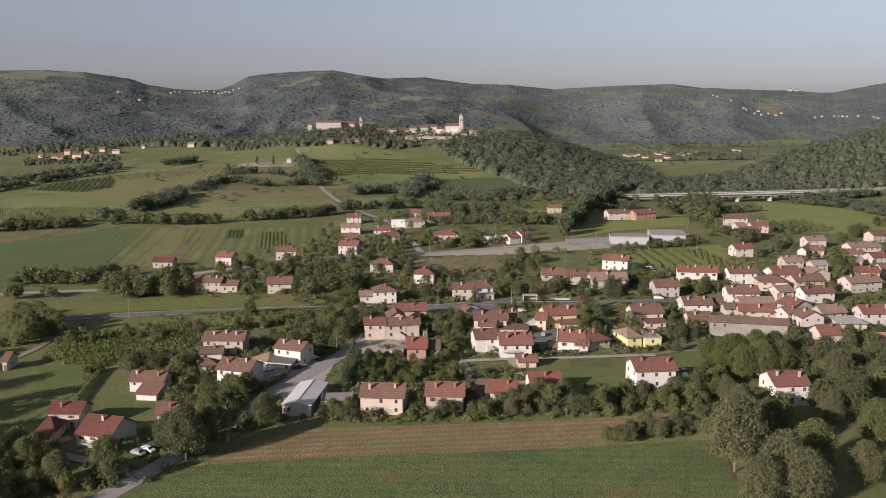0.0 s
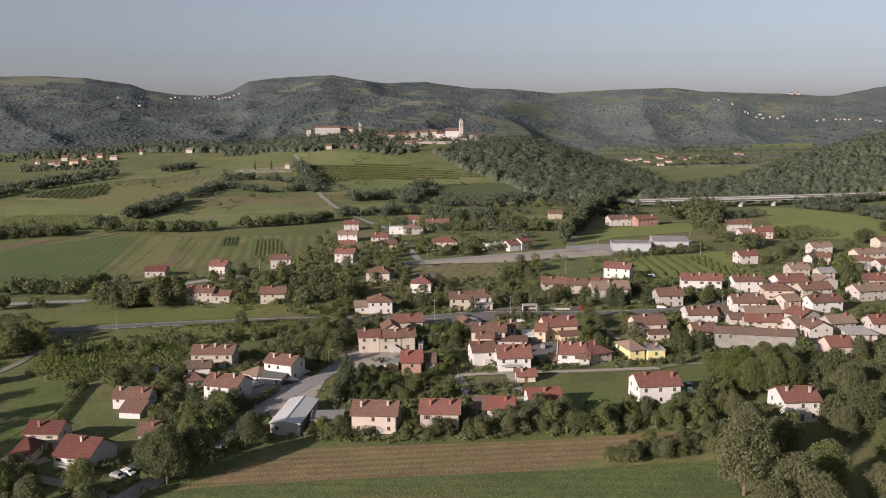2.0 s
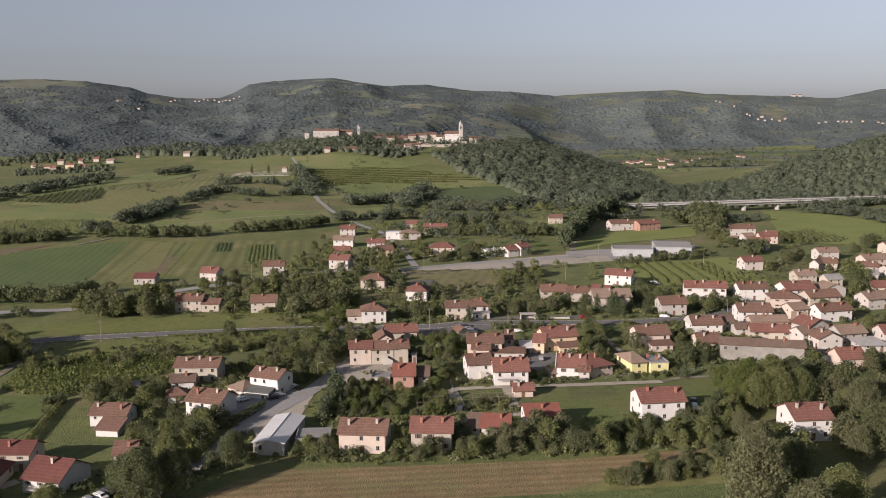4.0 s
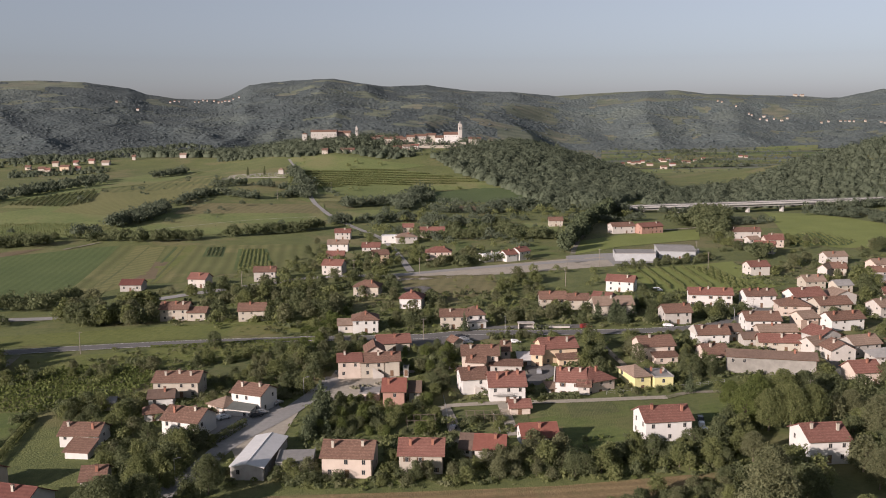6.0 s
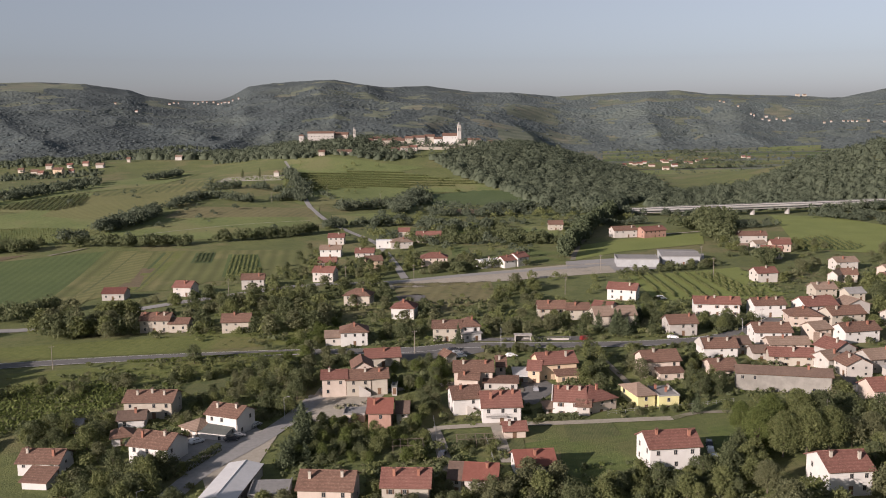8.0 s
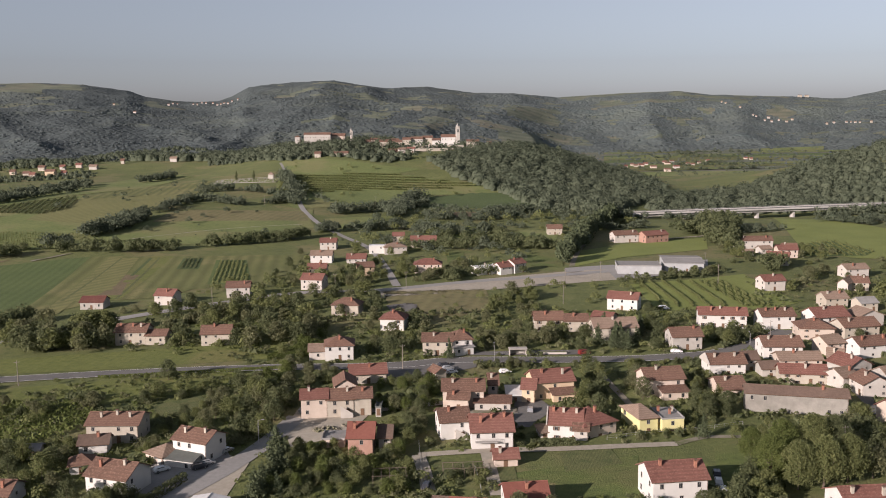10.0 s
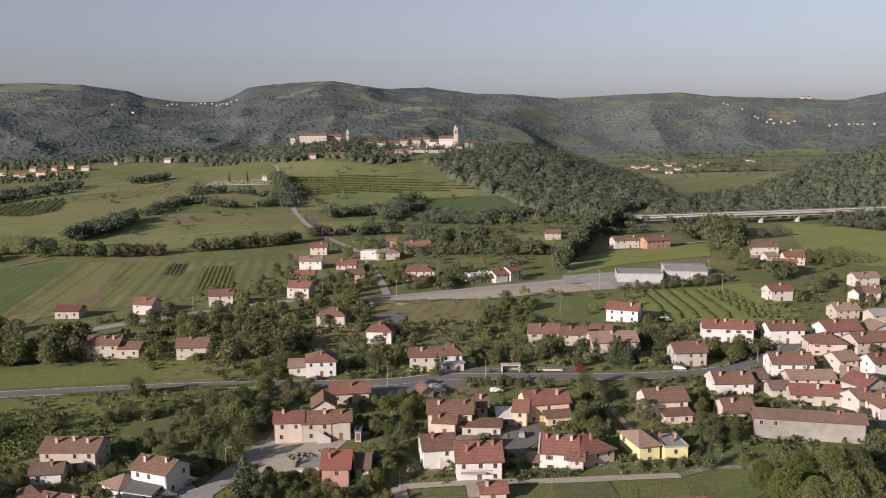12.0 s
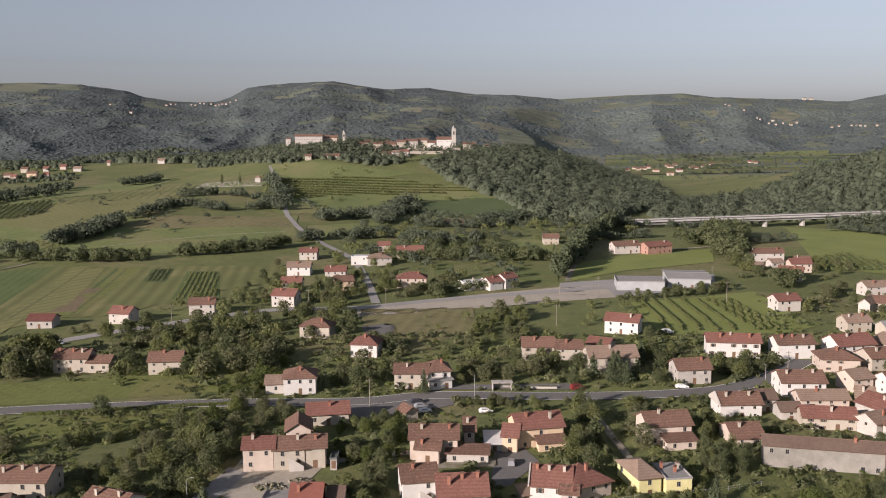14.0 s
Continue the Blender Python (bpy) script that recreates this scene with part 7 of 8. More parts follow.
# ---- tall trees beyond the meadow, whose shade falls across it ----
for tx, ty, th_, tv in ((-128, 196, 17, 0), (-140, 206, 18, 1), (-124, 214, 15, 2), (-146, 226, 18, 0), (-156, 240, 17, 1), (-150, 256, 16, 2), (-168, 268, 17, 0), (-182, 286, 16, 1), (-190, 306, 15, 2), (-136, 188, 17, 1), (-118, 184, 15, 0)):
    tree(tx, ty, th_, 'round', 'dark', tv)


# ---- trees near the houses ----
grove([(-48.0, 253.9), (-36.1, 251.0), (-13.4, 248.4), (7.3, 247.3), (18.5, 248.0), (34.9, 251.7), (36.1, 261.1), (19.6, 263.5), (-14.0, 259.0), (-37.2, 258.9), (-49.5, 262.4)], 44, 3, 5.6, kinds='round bush')
grove([(34.9, 251.7), (50.6, 249.5), (74.3, 254.2), (82.7, 265.9), (72.3, 271.7), (54.1, 267.6), (38.1, 263.4)], 58, 3.5, 6.5, kinds='round bush', leaves='green dark')
grove([(41.0, 230.0), (49.8, 229.6), (72.2, 235.3), (76.5, 244.9), (61.8, 242.7), (44.8, 235.1)], 46, 3, 5.5, kinds='round bush', leaves='green dark olive')
tree(70.2, 209.8, 20, 'big', 'olive', 0, 0.9)
tree(76.4, 195.0, 16, 'big', 'olive', 1, 0.95)
tree(78.6, 232.0, 15, 'big', 'olive', 2, 0.9)
tree(83.4, 258.8, 8, 'big', 'olive', 0, 1.0)
tree(106.9, 241.5, 10, 'big', 'olive', 1, 0.9)
tree(88.2, 207.3, 14, 'big', 'green', 2, 1.0)
tree(97.2, 200.4, 11, 'big', 'olive', 0, 1.0)
tree(111.4, 225.3, 13, 'big', 'green', 1, 1.0)
tree(113.2, 246.2, 14, 'big', 'dark', 2, 1.0)
tree(84.0, 225.8, 13, 'big', 'dark', 0, 1.0)
tree(78.5, 189.1, 14, 'big', 'olive', 2, 1.0)
tree(68.9, 188.1, 13, 'big', 'olive', 1, 1.0)
tree(120.3, 270.4, 13, 'big', 'olive', 1, 1.0)
tree(131.7, 265.2, 13, 'big', 'dark', 2, 1.0)
tree(120.1, 287.3, 9, 'big', 'olive', 0, 1.0)
grove([(108.4, 290.3), (146.5, 293.5), (128.4, 255.4), (107.2, 250.7), (113.4, 270.4)], 22, 6, 10, kinds='round', leaves='olive green dark')
tree(-65.8, 223.8, 15, 'big', 'dark', 0, 1.0)
tree(-59.8, 229.2, 13, 'big', 'dark', 1, 1.0)
tree(-71.9, 229.8, 11, 'big', 'dark', 2, 1.0)
tree(-65.5, 245.9, 11, 'big', 'green', 0, 1.0)
tree(-50.0, 247.3, 10, 'big', 'dark', 1, 1.0)
tree(-82.4, 213.7, 11, 'big', 'green', 2, 1.0)
tree(-103.1, 216.4, 10, 'big', 'green', 0, 1.0)
tree(-93.0, 209.1, 9, 'big', 'olive', 1, 1.0)
grove([(-120.7, 232.3), (-110.2, 235.7), (-93.0, 216.0), (-79.1, 208.5), (-77.8, 197.4), (-104.1, 198.5)], 26, 5, 8, leaves='green olive dark')
grove([(-80.9, 260.3), (-77.9, 280.6), (-59.7, 279.5), (-51.4, 263.5), (-54.3, 245.3), (-69.6, 237.7)], 34, 4, 8, leaves='dark green')
grove([(-103.3, 295.0), (-92.4, 299.4), (-88.4, 312.8), (-78.8, 280.7), (-82.3, 265.2), (-92.3, 269.8)], 16, 4, 7)
grove([(-68.8, 280.1), (-56.6, 292.0), (-52.5, 279.1), (-59.4, 261.5)], 10, 3, 6)
grove([(-172.2, 351.1), (-173.9, 380.1), (-153.1, 358.7), (-151.9, 345.2), (-160.4, 339.9)], 20, 7, 11, kinds='round', leaves='green olive')
grove([(-115.8, 300.9), (-104.7, 313.9), (-90.4, 324.2), (-85.4, 305.5), (-104.3, 295.1)], 18, 4, 7, leaves='dark green')
grove([(-94.9, 345.1), (-83.5, 362.6), (-44.1, 379.5), (-33.1, 363.3), (-33.2, 340.3), (-44.1, 309.7), (-66.6, 334.4), (-79.1, 352.8)], 46, 3, 6.5, kinds='round bush', leaves='green olive dark')
grove([(-52.9, 341.8), (-42.9, 369.0), (-35.4, 340.5), (-36.2, 309.1), (-43.6, 306.1)], 12, 5, 8, kinds='column round', leaves='green dark')
grove([(-151.5, 349.5), (-106.0, 369.3), (-95.0, 354.1), (-97.2, 345.3), (-143.8, 336.1)], 26, 3, 6)
tree(-82.4, 382.8, 7.5, 'round', 'dark', 1, 1.0)
grove([(-166.7, 439.0), (-162.6, 467.8), (-129.4, 464.3), (-120.4, 421.3), (-155.2, 422.0)], 36, 7, 11, kinds='round', leaves='green olive dark')
grove([(-145.0, 499.0), (-97.4, 511.8), (-58.4, 507.3), (-36.6, 470.3), (-35.9, 426.3), (-97.5, 425.6), (-112.2, 478.4)], 90, 5, 9.5, leaves='green dark olive')
grove([(-55.6, 456.6), (-39.5, 470.6), (-34.9, 413.2), (-44.1, 379.5)], 15, 4, 7, leaves='green bright')
grove([(-52.3, 369.8), (-34.9, 413.2), (-34.4, 378.6), (-39.7, 340.8)], 13, 4, 7.5, leaves='green bright olive')
grove([(-64.2, 559.0), (-22.6, 565.0), (-16.4, 484.7), (-42.5, 470.9), (-58.4, 507.3)], 34, 4, 8)
grove([(-90.1, 646.6), (-77.0, 673.2), (-63.0, 547.9), (-90.9, 551.3)], 16, 4, 7)
grove([(-60.2, 672.6), (-6.0, 685.4), (-4.9, 562.7), (-46.6, 556.7)], 34, 4, 8, leaves='dark green')
grove([(-5.2, 599.0), (28.8, 607.8), (26.9, 567.9), (-4.9, 558.2)], 20, 4, 7)
grove([(-26.5, 503.6), (-7.0, 467.1), (4.5, 450.4), (4.1, 403.4), (-16.6, 411.5)], 24, 4, 8)
grove([(-10.6, 381.9), (12.6, 390.9), (10.9, 336.9), (1.3, 337.6), (-7.5, 347.1)], 40, 2.5, 5.2, leaves='dark green bright')
grove([(26.6, 440.8), (48.8, 441.4), (69.5, 432.2), (65.1, 403.8), (24.6, 407.6)], 26, 4.0, 6.5, kinds='round', leaves='green olive dark')
grove([(34.2, 515.5), (57.5, 522.6), (50.9, 460.9), (27.0, 448.1)], 22, 5, 8, leaves='green olive')
grove([(71.5, 436.2), (90.8, 437.1), (85.7, 408.0), (66.9, 407.3)], 14, 7, 9, kinds='fir')
grove([(97.9, 472.3), (111.2, 472.3), (94.9, 401.0), (85.0, 401.9)], 18, 4, 7, leaves='dark green')
grove([(114.9, 431.0), (141.2, 432.4), (132.2, 409.1), (111.4, 411.9)], 18, 4, 7, leaves='green dark')
grove([(59.1, 381.2), (67.2, 386.0), (58.3, 333.2), (55.4, 355.9)], 10, 5, 8, kinds='column round', leaves='dark green')
grove([(76.7, 385.1), (85.0, 390.1), (76.2, 359.0), (70.6, 359.5)], 10, 4, 7)
grove([(91.9, 367.7), (100.7, 357.4), (95.5, 330.3), (81.2, 323.2)], 20, 3.5, 6.5, kinds='round column', leaves='green dark')
grove([(90.8, 320.9), (127.1, 325.4), (122.4, 312.9), (93.9, 310.7)], 14, 2.5, 4.5, leaves='green olive')
grove([(78.2, 240.1), (90.5, 249.7), (92.3, 238.5), (81.1, 226.0)], 9, 7, 10, kinds='round', leaves='green dark olive')
grove([(129.0, 330.3), (162.4, 330.3), (148.1, 300.0), (117.6, 300.0)], 30, 5, 9, leaves='green olive dark')
tree(89.6, 283.6, 12, 'big', 'bright', 0, 1.0)
tree(94.3, 279.3, 12, 'big', 'green', 1, 1.0)
tree(100.6, 280.3, 13, 'big', 'green', 2, 1.0)
tree(107.3, 283.0, 12, 'big', 'green', 0, 1.0)
tree(96.8, 296.2, 11, 'big', 'bright', 1, 1.0)
tree(104.4, 297.5, 12, 'big', 'green', 2, 1.0)
tree(111.4, 299.2, 11, 'big', 'dark', 0, 1.0)
tree(89.1, 296.7, 9, 'big', 'bright', 2, 1.0)
grove([(-28.8, 314.4), (-13.8, 314.8), (3.1, 306.3), (5.9, 299.4), (5.6, 281.2), (-29.7, 283.3)], 90, 2.5, 5, leaves='green dark bright', kinds='round bush')
grove([(-31.5, 301.9), (-28.3, 308.5), (-26.0, 283.1), (-32.7, 277.9)], 6, 5, 8, kinds='fir')
grove([(-33.0, 312.0), (-27.0, 316.0), (-27.0, 300.0), (-33.0, 298.0)], 4, 6, 9, kinds='fir')
grove([(12.6, 298.9), (23.9, 298.2), (23.9, 285.8), (13.8, 285.3)], 8, 2.5, 4, kinds='bush')
grove([(20.0, 269.5), (37.8, 273.8), (35.8, 258.7), (19.1, 257.2)], 8, 5, 7, kinds='round', leaves='olive green')
grove([(74.0, 271.6), (92.7, 293.6), (91.0, 276.0), (75.0, 256.5)], 26, 5, 8, leaves='green dark')
grove([(187.3, 549.8), (230.9, 573.2), (197.9, 489.6), (173.4, 498.7)], 15, 4, 7.5, leaves='green dark olive')
grove([(210.2, 489.6), (226.5, 498.7), (188.8, 413.5), (181.0, 413.5)], 14, 6, 10, leaves='dark green')
grove([(255.8, 598.7), (327.8, 673.0), (292.3, 598.7), (245.7, 549.8)], 16, 5, 9)
grove([(232.5, 673.1), (253.7, 641.3), (227.3, 573.2), (202.3, 573.2)], 14, 4, 7, leaves='green olive')
grove([(196.4, 708.1), (204.2, 673.1), (188.0, 580.2), (177.5, 598.7)], 14, 4, 7)
grove([(162.2, 441.0), (231.9, 472.3), (168.2, 338.9), (130.0, 338.9)], 34, 3, 6, kinds='bush round')
grove([(-499.7, 1394.9), (-602.6, 2165.6), (-589.5, 2117.0), (-466.9, 1324.6)], 6, 5, 8)
grove([(118.1, 758.7), (141.5, 784.9), (158.6, 785.3), (164.5, 814.8), (127.3, 802.7)], 16, 5, 8, leaves='dark green')
grove([(104.9, 568.4), (165.0, 580.6), (161.0, 566.0), (101.6, 549.8)], 30, 3, 5)
grove([(26.0, 389.7), (63.1, 390.9), (58.8, 375.8), (25.3, 377.7)], 16, 2.5, 5, kinds='bush round')
grove([(-8.6, 347.2), (6.6, 337.2), (6.2, 317.1), (-0.8, 306.6), (-7.8, 314.4)], 20, 2.5, 5.5)
grove([(25.0, 325.9), (34.2, 325.2), (34.7, 309.8), (23.8, 309.2)], 8, 1.5, 3, kinds='bush')
grove([(62.7, 328.7), (70.8, 322.4), (82.1, 327.2), (80.0, 314.0), (60.9, 313.1)], 16, 2, 3.5, kinds='bush')
grove([(-74.9, 343.6), (-66.7, 346.4), (-62.0, 332.4), (-66.1, 311.2), (-72.6, 322.9)], 12, 2.5, 4.5)
grove([(36.6, 348.1), (44.8, 352.1), (40.5, 334.6), (35.1, 333.3)], 6, 2, 3.5, kinds='bush')
grove([(114.3, 372.6), (121.3, 372.6), (115.0, 352.6), (107.5, 357.4)], 6, 2, 3.5, kinds='bush')
grove([(-35.9, 395.3), (-23.7, 400.0), (-22.4, 377.6), (-33.1, 363.3)], 14, 2.5, 5)
grove([(211.3, 549.8), (269.0, 549.8), (236.0, 480.8), (188.2, 472.3)], 24, 3, 5.5, kinds='bush round')
grove([(77.8, 390.7), (106.9, 393.8), (104.2, 383.5), (75.7, 379.7)], 20, 2, 4, kinds='bush')
grove([(-193.8, 391.7), (-168.5, 390.2), (-151.5, 349.5), (-166.1, 333.7)], 16, 4, 8)
grove([(29.9, 497.1), (55.4, 503.4), (51.7, 468.8), (30.8, 463.0)], 16, 3, 6)
scatter([(490.4, 2832.3), (1077.7, 2882.5), (442.0, 1146.8), (340.4, 1893.9)], 220, 4, 9)
scatter([(-612.5, 1356.1), (-480.9, 1380.6), (-428.7, 1230.8), (-538.1, 1191.6)], 40, 4, 7)
scatter([(-164.2, 374.1), (-107.9, 385.0), (-47.1, 385.1), (-49.7, 350.5), (-94.8, 336.6), (-145.5, 340.4)], 46, 1.5, 4, leaf='green')


# ---- low plants in the gardens ----
undergrowth([(-56.1, 397.1), (-38.6, 426.5), (62.4, 386.4), (104.2, 383.5), (93.4, 330.5), (82.3, 311.5), (42.4, 308.6), (6.0, 306.1), (-32.1, 272.5), (-51.4, 263.5), (-76.4, 275.1), (-97.2, 345.3)], 420, 0.4, 1.6, 'green')
undergrowth([(-49.2, 251.7), (-29.1, 277.7), (8.8, 299.2), (37.8, 273.8), (89.1, 287.7), (80.1, 251.5), (34.5, 248.5), (-13.3, 246.7)], 260, 0.4, 1.6, 'green')
undergrowth([(-113.2, 216.9), (-99.3, 235.2), (-74.5, 255.3), (-76.4, 275.1), (-106.0, 300.2), (-151.5, 349.5), (-107.9, 385.0), (-45.3, 390.5), (-36.2, 309.1), (-52.7, 245.2), (-72.3, 208.1), (-104.9, 200.1)], 330, 0.4, 1.6, 'green')
undergrowth([(66.3, 403.7), (111.7, 407.1), (151.1, 441.0), (168.2, 338.9), (143.6, 287.3), (90.9, 300.3), (87.2, 330.9)], 330, 0.4, 1.6, 'green')
undergrowth([(-135.4, 464.9), (-58.4, 507.3), (4.8, 482.3), (79.0, 474.1), (152.7, 472.3), (136.8, 413.5), (108.8, 401.0), (16.7, 402.3), (-46.0, 396.2), (-119.5, 427.7)], 420, 0.4, 2.2, 'green')
undergrowth([(166.7, 549.8), (292.3, 598.7), (168.2, 338.9), (136.5, 338.9), (151.1, 441.0)], 260, 0.4, 1.6, 'green')
undergrowth([(-56.1, 397.1), (-38.6, 426.5), (62.4, 386.4), (104.2, 383.5), (93.4, 330.5), (82.3, 311.5), (42.4, 308.6), (6.0, 306.1), (-32.1, 272.5), (-51.4, 263.5), (-76.4, 275.1), (-97.2, 345.3)], 420, 0.4, 1.5, 'olive')
undergrowth([(-49.2, 251.7), (-29.1, 277.7), (8.8, 299.2), (37.8, 273.8), (89.1, 287.7), (80.1, 251.5), (34.5, 248.5), (-13.3, 246.7)], 260, 0.4, 1.5, 'olive')
undergrowth([(-113.2, 216.9), (-99.3, 235.2), (-74.5, 255.3), (-76.4, 275.1), (-106.0, 300.2), (-151.5, 349.5), (-107.9, 385.0), (-45.3, 390.5), (-36.2, 309.1), (-52.7, 245.2), (-72.3, 208.1), (-104.9, 200.1)], 330, 0.4, 1.5, 'olive')
undergrowth([(66.3, 403.7), (111.7, 407.1), (151.1, 441.0), (168.2, 338.9), (143.6, 287.3), (90.9, 300.3), (87.2, 330.9)], 330, 0.4, 1.5, 'olive')
undergrowth([(-135.4, 464.9), (-58.4, 507.3), (4.8, 482.3), (79.0, 474.1), (152.7, 472.3), (136.8, 413.5), (108.8, 401.0), (16.7, 402.3), (-46.0, 396.2), (-119.5, 427.7)], 420, 0.4, 2.1, 'olive')
undergrowth([(166.7, 549.8), (292.3, 598.7), (168.2, 338.9), (136.5, 338.9), (151.1, 441.0)], 260, 0.4, 1.5, 'olive')
undergrowth([(-56.1, 397.1), (-38.6, 426.5), (62.4, 386.4), (104.2, 383.5), (93.4, 330.5), (82.3, 311.5), (42.4, 308.6), (6.0, 306.1), (-32.1, 272.5), (-51.4, 263.5), (-76.4, 275.1), (-97.2, 345.3)], 420, 0.3, 1.1, 'bright')
undergrowth([(-49.2, 251.7), (-29.1, 277.7), (8.8, 299.2), (37.8, 273.8), (89.1, 287.7), (80.1, 251.5), (34.5, 248.5), (-13.3, 246.7)], 260, 0.3, 1.1, 'bright')
undergrowth([(-113.2, 216.9), (-99.3, 235.2), (-74.5, 255.3), (-76.4, 275.1), (-106.0, 300.2), (-151.5, 349.5), (-107.9, 385.0), (-45.3, 390.5), (-36.2, 309.1), (-52.7, 245.2), (-72.3, 208.1), (-104.9, 200.1)], 330, 0.3, 1.1, 'bright')
undergrowth([(66.3, 403.7), (111.7, 407.1), (151.1, 441.0), (168.2, 338.9), (143.6, 287.3), (90.9, 300.3), (87.2, 330.9)], 330, 0.3, 1.1, 'bright')
undergrowth([(-135.4, 464.9), (-58.4, 507.3), (4.8, 482.3), (79.0, 474.1), (152.7, 472.3), (136.8, 413.5), (108.8, 401.0), (16.7, 402.3), (-46.0, 396.2), (-119.5, 427.7)], 420, 0.3, 1.7000000000000002, 'bright')
undergrowth([(166.7, 549.8), (292.3, 598.7), (168.2, 338.9), (136.5, 338.9), (151.1, 441.0)], 260, 0.3, 1.1, 'bright')
undergrowth([(-56.1, 397.1), (-38.6, 426.5), (62.4, 386.4), (104.2, 383.5), (93.4, 330.5), (82.3, 311.5), (42.4, 308.6), (6.0, 306.1), (-32.1, 272.5), (-51.4, 263.5), (-76.4, 275.1), (-97.2, 345.3)], 420, 0.8, 2.2, 'dark')
undergrowth([(-49.2, 251.7), (-29.1, 277.7), (8.8, 299.2), (37.8, 273.8), (89.1, 287.7), (80.1, 251.5), (34.5, 248.5), (-13.3, 246.7)], 260, 0.8, 2.2, 'dark')
undergrowth([(-113.2, 216.9), (-99.3, 235.2), (-74.5, 255.3), (-76.4, 275.1), (-106.0, 300.2), (-151.5, 349.5), (-107.9, 385.0), (-45.3, 390.5), (-36.2, 309.1), (-52.7, 245.2), (-72.3, 208.1), (-104.9, 200.1)], 330, 0.8, 2.2, 'dark')
undergrowth([(66.3, 403.7), (111.7, 407.1), (151.1, 441.0), (168.2, 338.9), (143.6, 287.3), (90.9, 300.3), (87.2, 330.9)], 330, 0.8, 2.2, 'dark')
undergrowth([(-135.4, 464.9), (-58.4, 507.3), (4.8, 482.3), (79.0, 474.1), (152.7, 472.3), (136.8, 413.5), (108.8, 401.0), (16.7, 402.3), (-46.0, 396.2), (-119.5, 427.7)], 420, 0.8, 2.8000000000000003, 'dark')
undergrowth([(166.7, 549.8), (292.3, 598.7), (168.2, 338.9), (136.5, 338.9), (151.1, 441.0)], 260, 0.8, 2.2, 'dark')
scatter([(-104.3, 306.8), (-87.3, 312.7), (-74.5, 264.8), (-91.0, 265.7)], 20, 1.5, 3.5, leaf='green')


# ---- the old town on its hill ----
# red roofs given the brown tiles, their colour muted as distance haze would
house(-160.8, 1306.0, 0, 35.3, 12.0, 19.0, 47.94, 'gable', 2.2, 'grey', 'brown', 2, 0, False)
house(-187.2, 1304.0, 0, 6.3, 8.0, 19.3, 44.63, 'hip', 1.5, 'grey', 'brown', 2, 0, False)
house(-134.9, 1316.0, 0, 19.0, 12.0, 14.6, 50.11, 'gable', 3, 'pink', 'brown', 2, 0, False)
house(-109.8, 1290.0, 0, 12.4, 10.0, 5.6, 49.66, 'gable', 2, 'cream', 'brown', 2, 0, False)
house(-95.0, 1295.0, 0, 10.1, 10.0, 6.9, 50.02, 'gable', 2.5, 'white', 'brown', 2, 0, False)
house(-84.0, 1305.0, 0, 11.8, 10.0, 8.6, 50.37, 'gable', 2.5, 'pink', 'brown', 2, 0, False)
house(-71.3, 1295.0, 0, 12.5, 10.0, 7.1, 49.89, 'gable', 2.5, 'cream', 'brown', 2, 0, False)
house(-59.0, 1315.0, 0, 11.1, 10.0, 7.2, 50.37, 'gable', 2.5, 'pink', 'brown', 2, 0, False)
house(-53.7, 1285.0, 0, 12.4, 10.0, 7.4, 49.20, 'gable', 2.5, 'pink', 'brown', 2, 0, False)
house(-42.0, 1305.0, 0, 11.0, 10.0, 9.1, 49.97, 'gable', 2.5, 'cream', 'brown', 2, 0, False)
house(-28.8, 1310.0, 0, 15.8, 10.0, 10.0, 49.96, 'gable', 2.5, 'white', 'brown', 2, 0, False)
house(-14.6, 1316.0, 0, 12.7, 12.0, 11.1, 49.92, 'gable', 2.5, 'cream', 'brown', 2, 0, False)
house(-2.7, 1306.0, 0, 11.0, 12.0, 8.2, 49.61, 'gable', 2.5, 'bright', 'brown', 2, 0, False)
house(13.0, 1303.0, 0, 19.0, 12.0, 12.5, 49.53, 'gable', 3.2, 'bright', 'brown', 2, 0, False, name='church', label='white rendered hilltop church nave with a red tiled roof')
house(41.3, 1295.0, 0, 8.6, 10.0, 7.7, 48.73, 'gable', 2.2, 'cream', 'brown', 2, 0, False)
house(49.5, 1295.0, 0, 7.8, 10.0, 7.5, 48.55, 'gable', 2.2, 'white', 'brown', 2, 0, False)
house(66.8, 1289.5, 0, 5.4, 9.0, 6.2, 47.71, 'gable', 2.0, 'cream', 'brown', 2, 0, False)
house(-58.0, 1245.0, 0, 9.0, 10.0, 6.0, 40.72, 'gable', 2.2, 'bright', 'brown', 2, 0, False)
house(-47.9, 1244.5, 0, 11.2, 9.0, 5.0, 40.93, 'gable', 2.2, 'white', 'brown', 2, 0, False)
house(-148.0, 1215.0, 0, 7.3, 10.0, 6.0, 39.23, 'gable', 2.2, 'cream', 'brown', 2, 0, False)
house(-119.5, 1215.0, 0, 17.6, 10.0, 5.0, 40.47, 'gable', 2.2, 'cream', 'brown', 2, 0, False)
bell_tower(25.5, 1296.0, 48.7, 80.1, 4.8)
bell_tower(-116.0, 1305.0, 49.9, 75.3, 3.4, 'slim cream stone gate tower with a small pyramid roof')
garden_wall(-34.0, 1262.0, 33.0, 1268.0, 5.5, 0.8, 'long pale stone retaining wall below the old town', WALL['cream'])
garden_wall(-30.0, 1248.0, 12.0, 1252.0, 3.5, 0.8, 'pale stone terrace wall below the old town', WALL['cream'])
house(-45.0, 1232.0, 12, 9.0, 7.0, 5.0, ground_z(-45.0, 1232.0), 'gable', 2.0, 'white', 'pale', 2, 0, False)
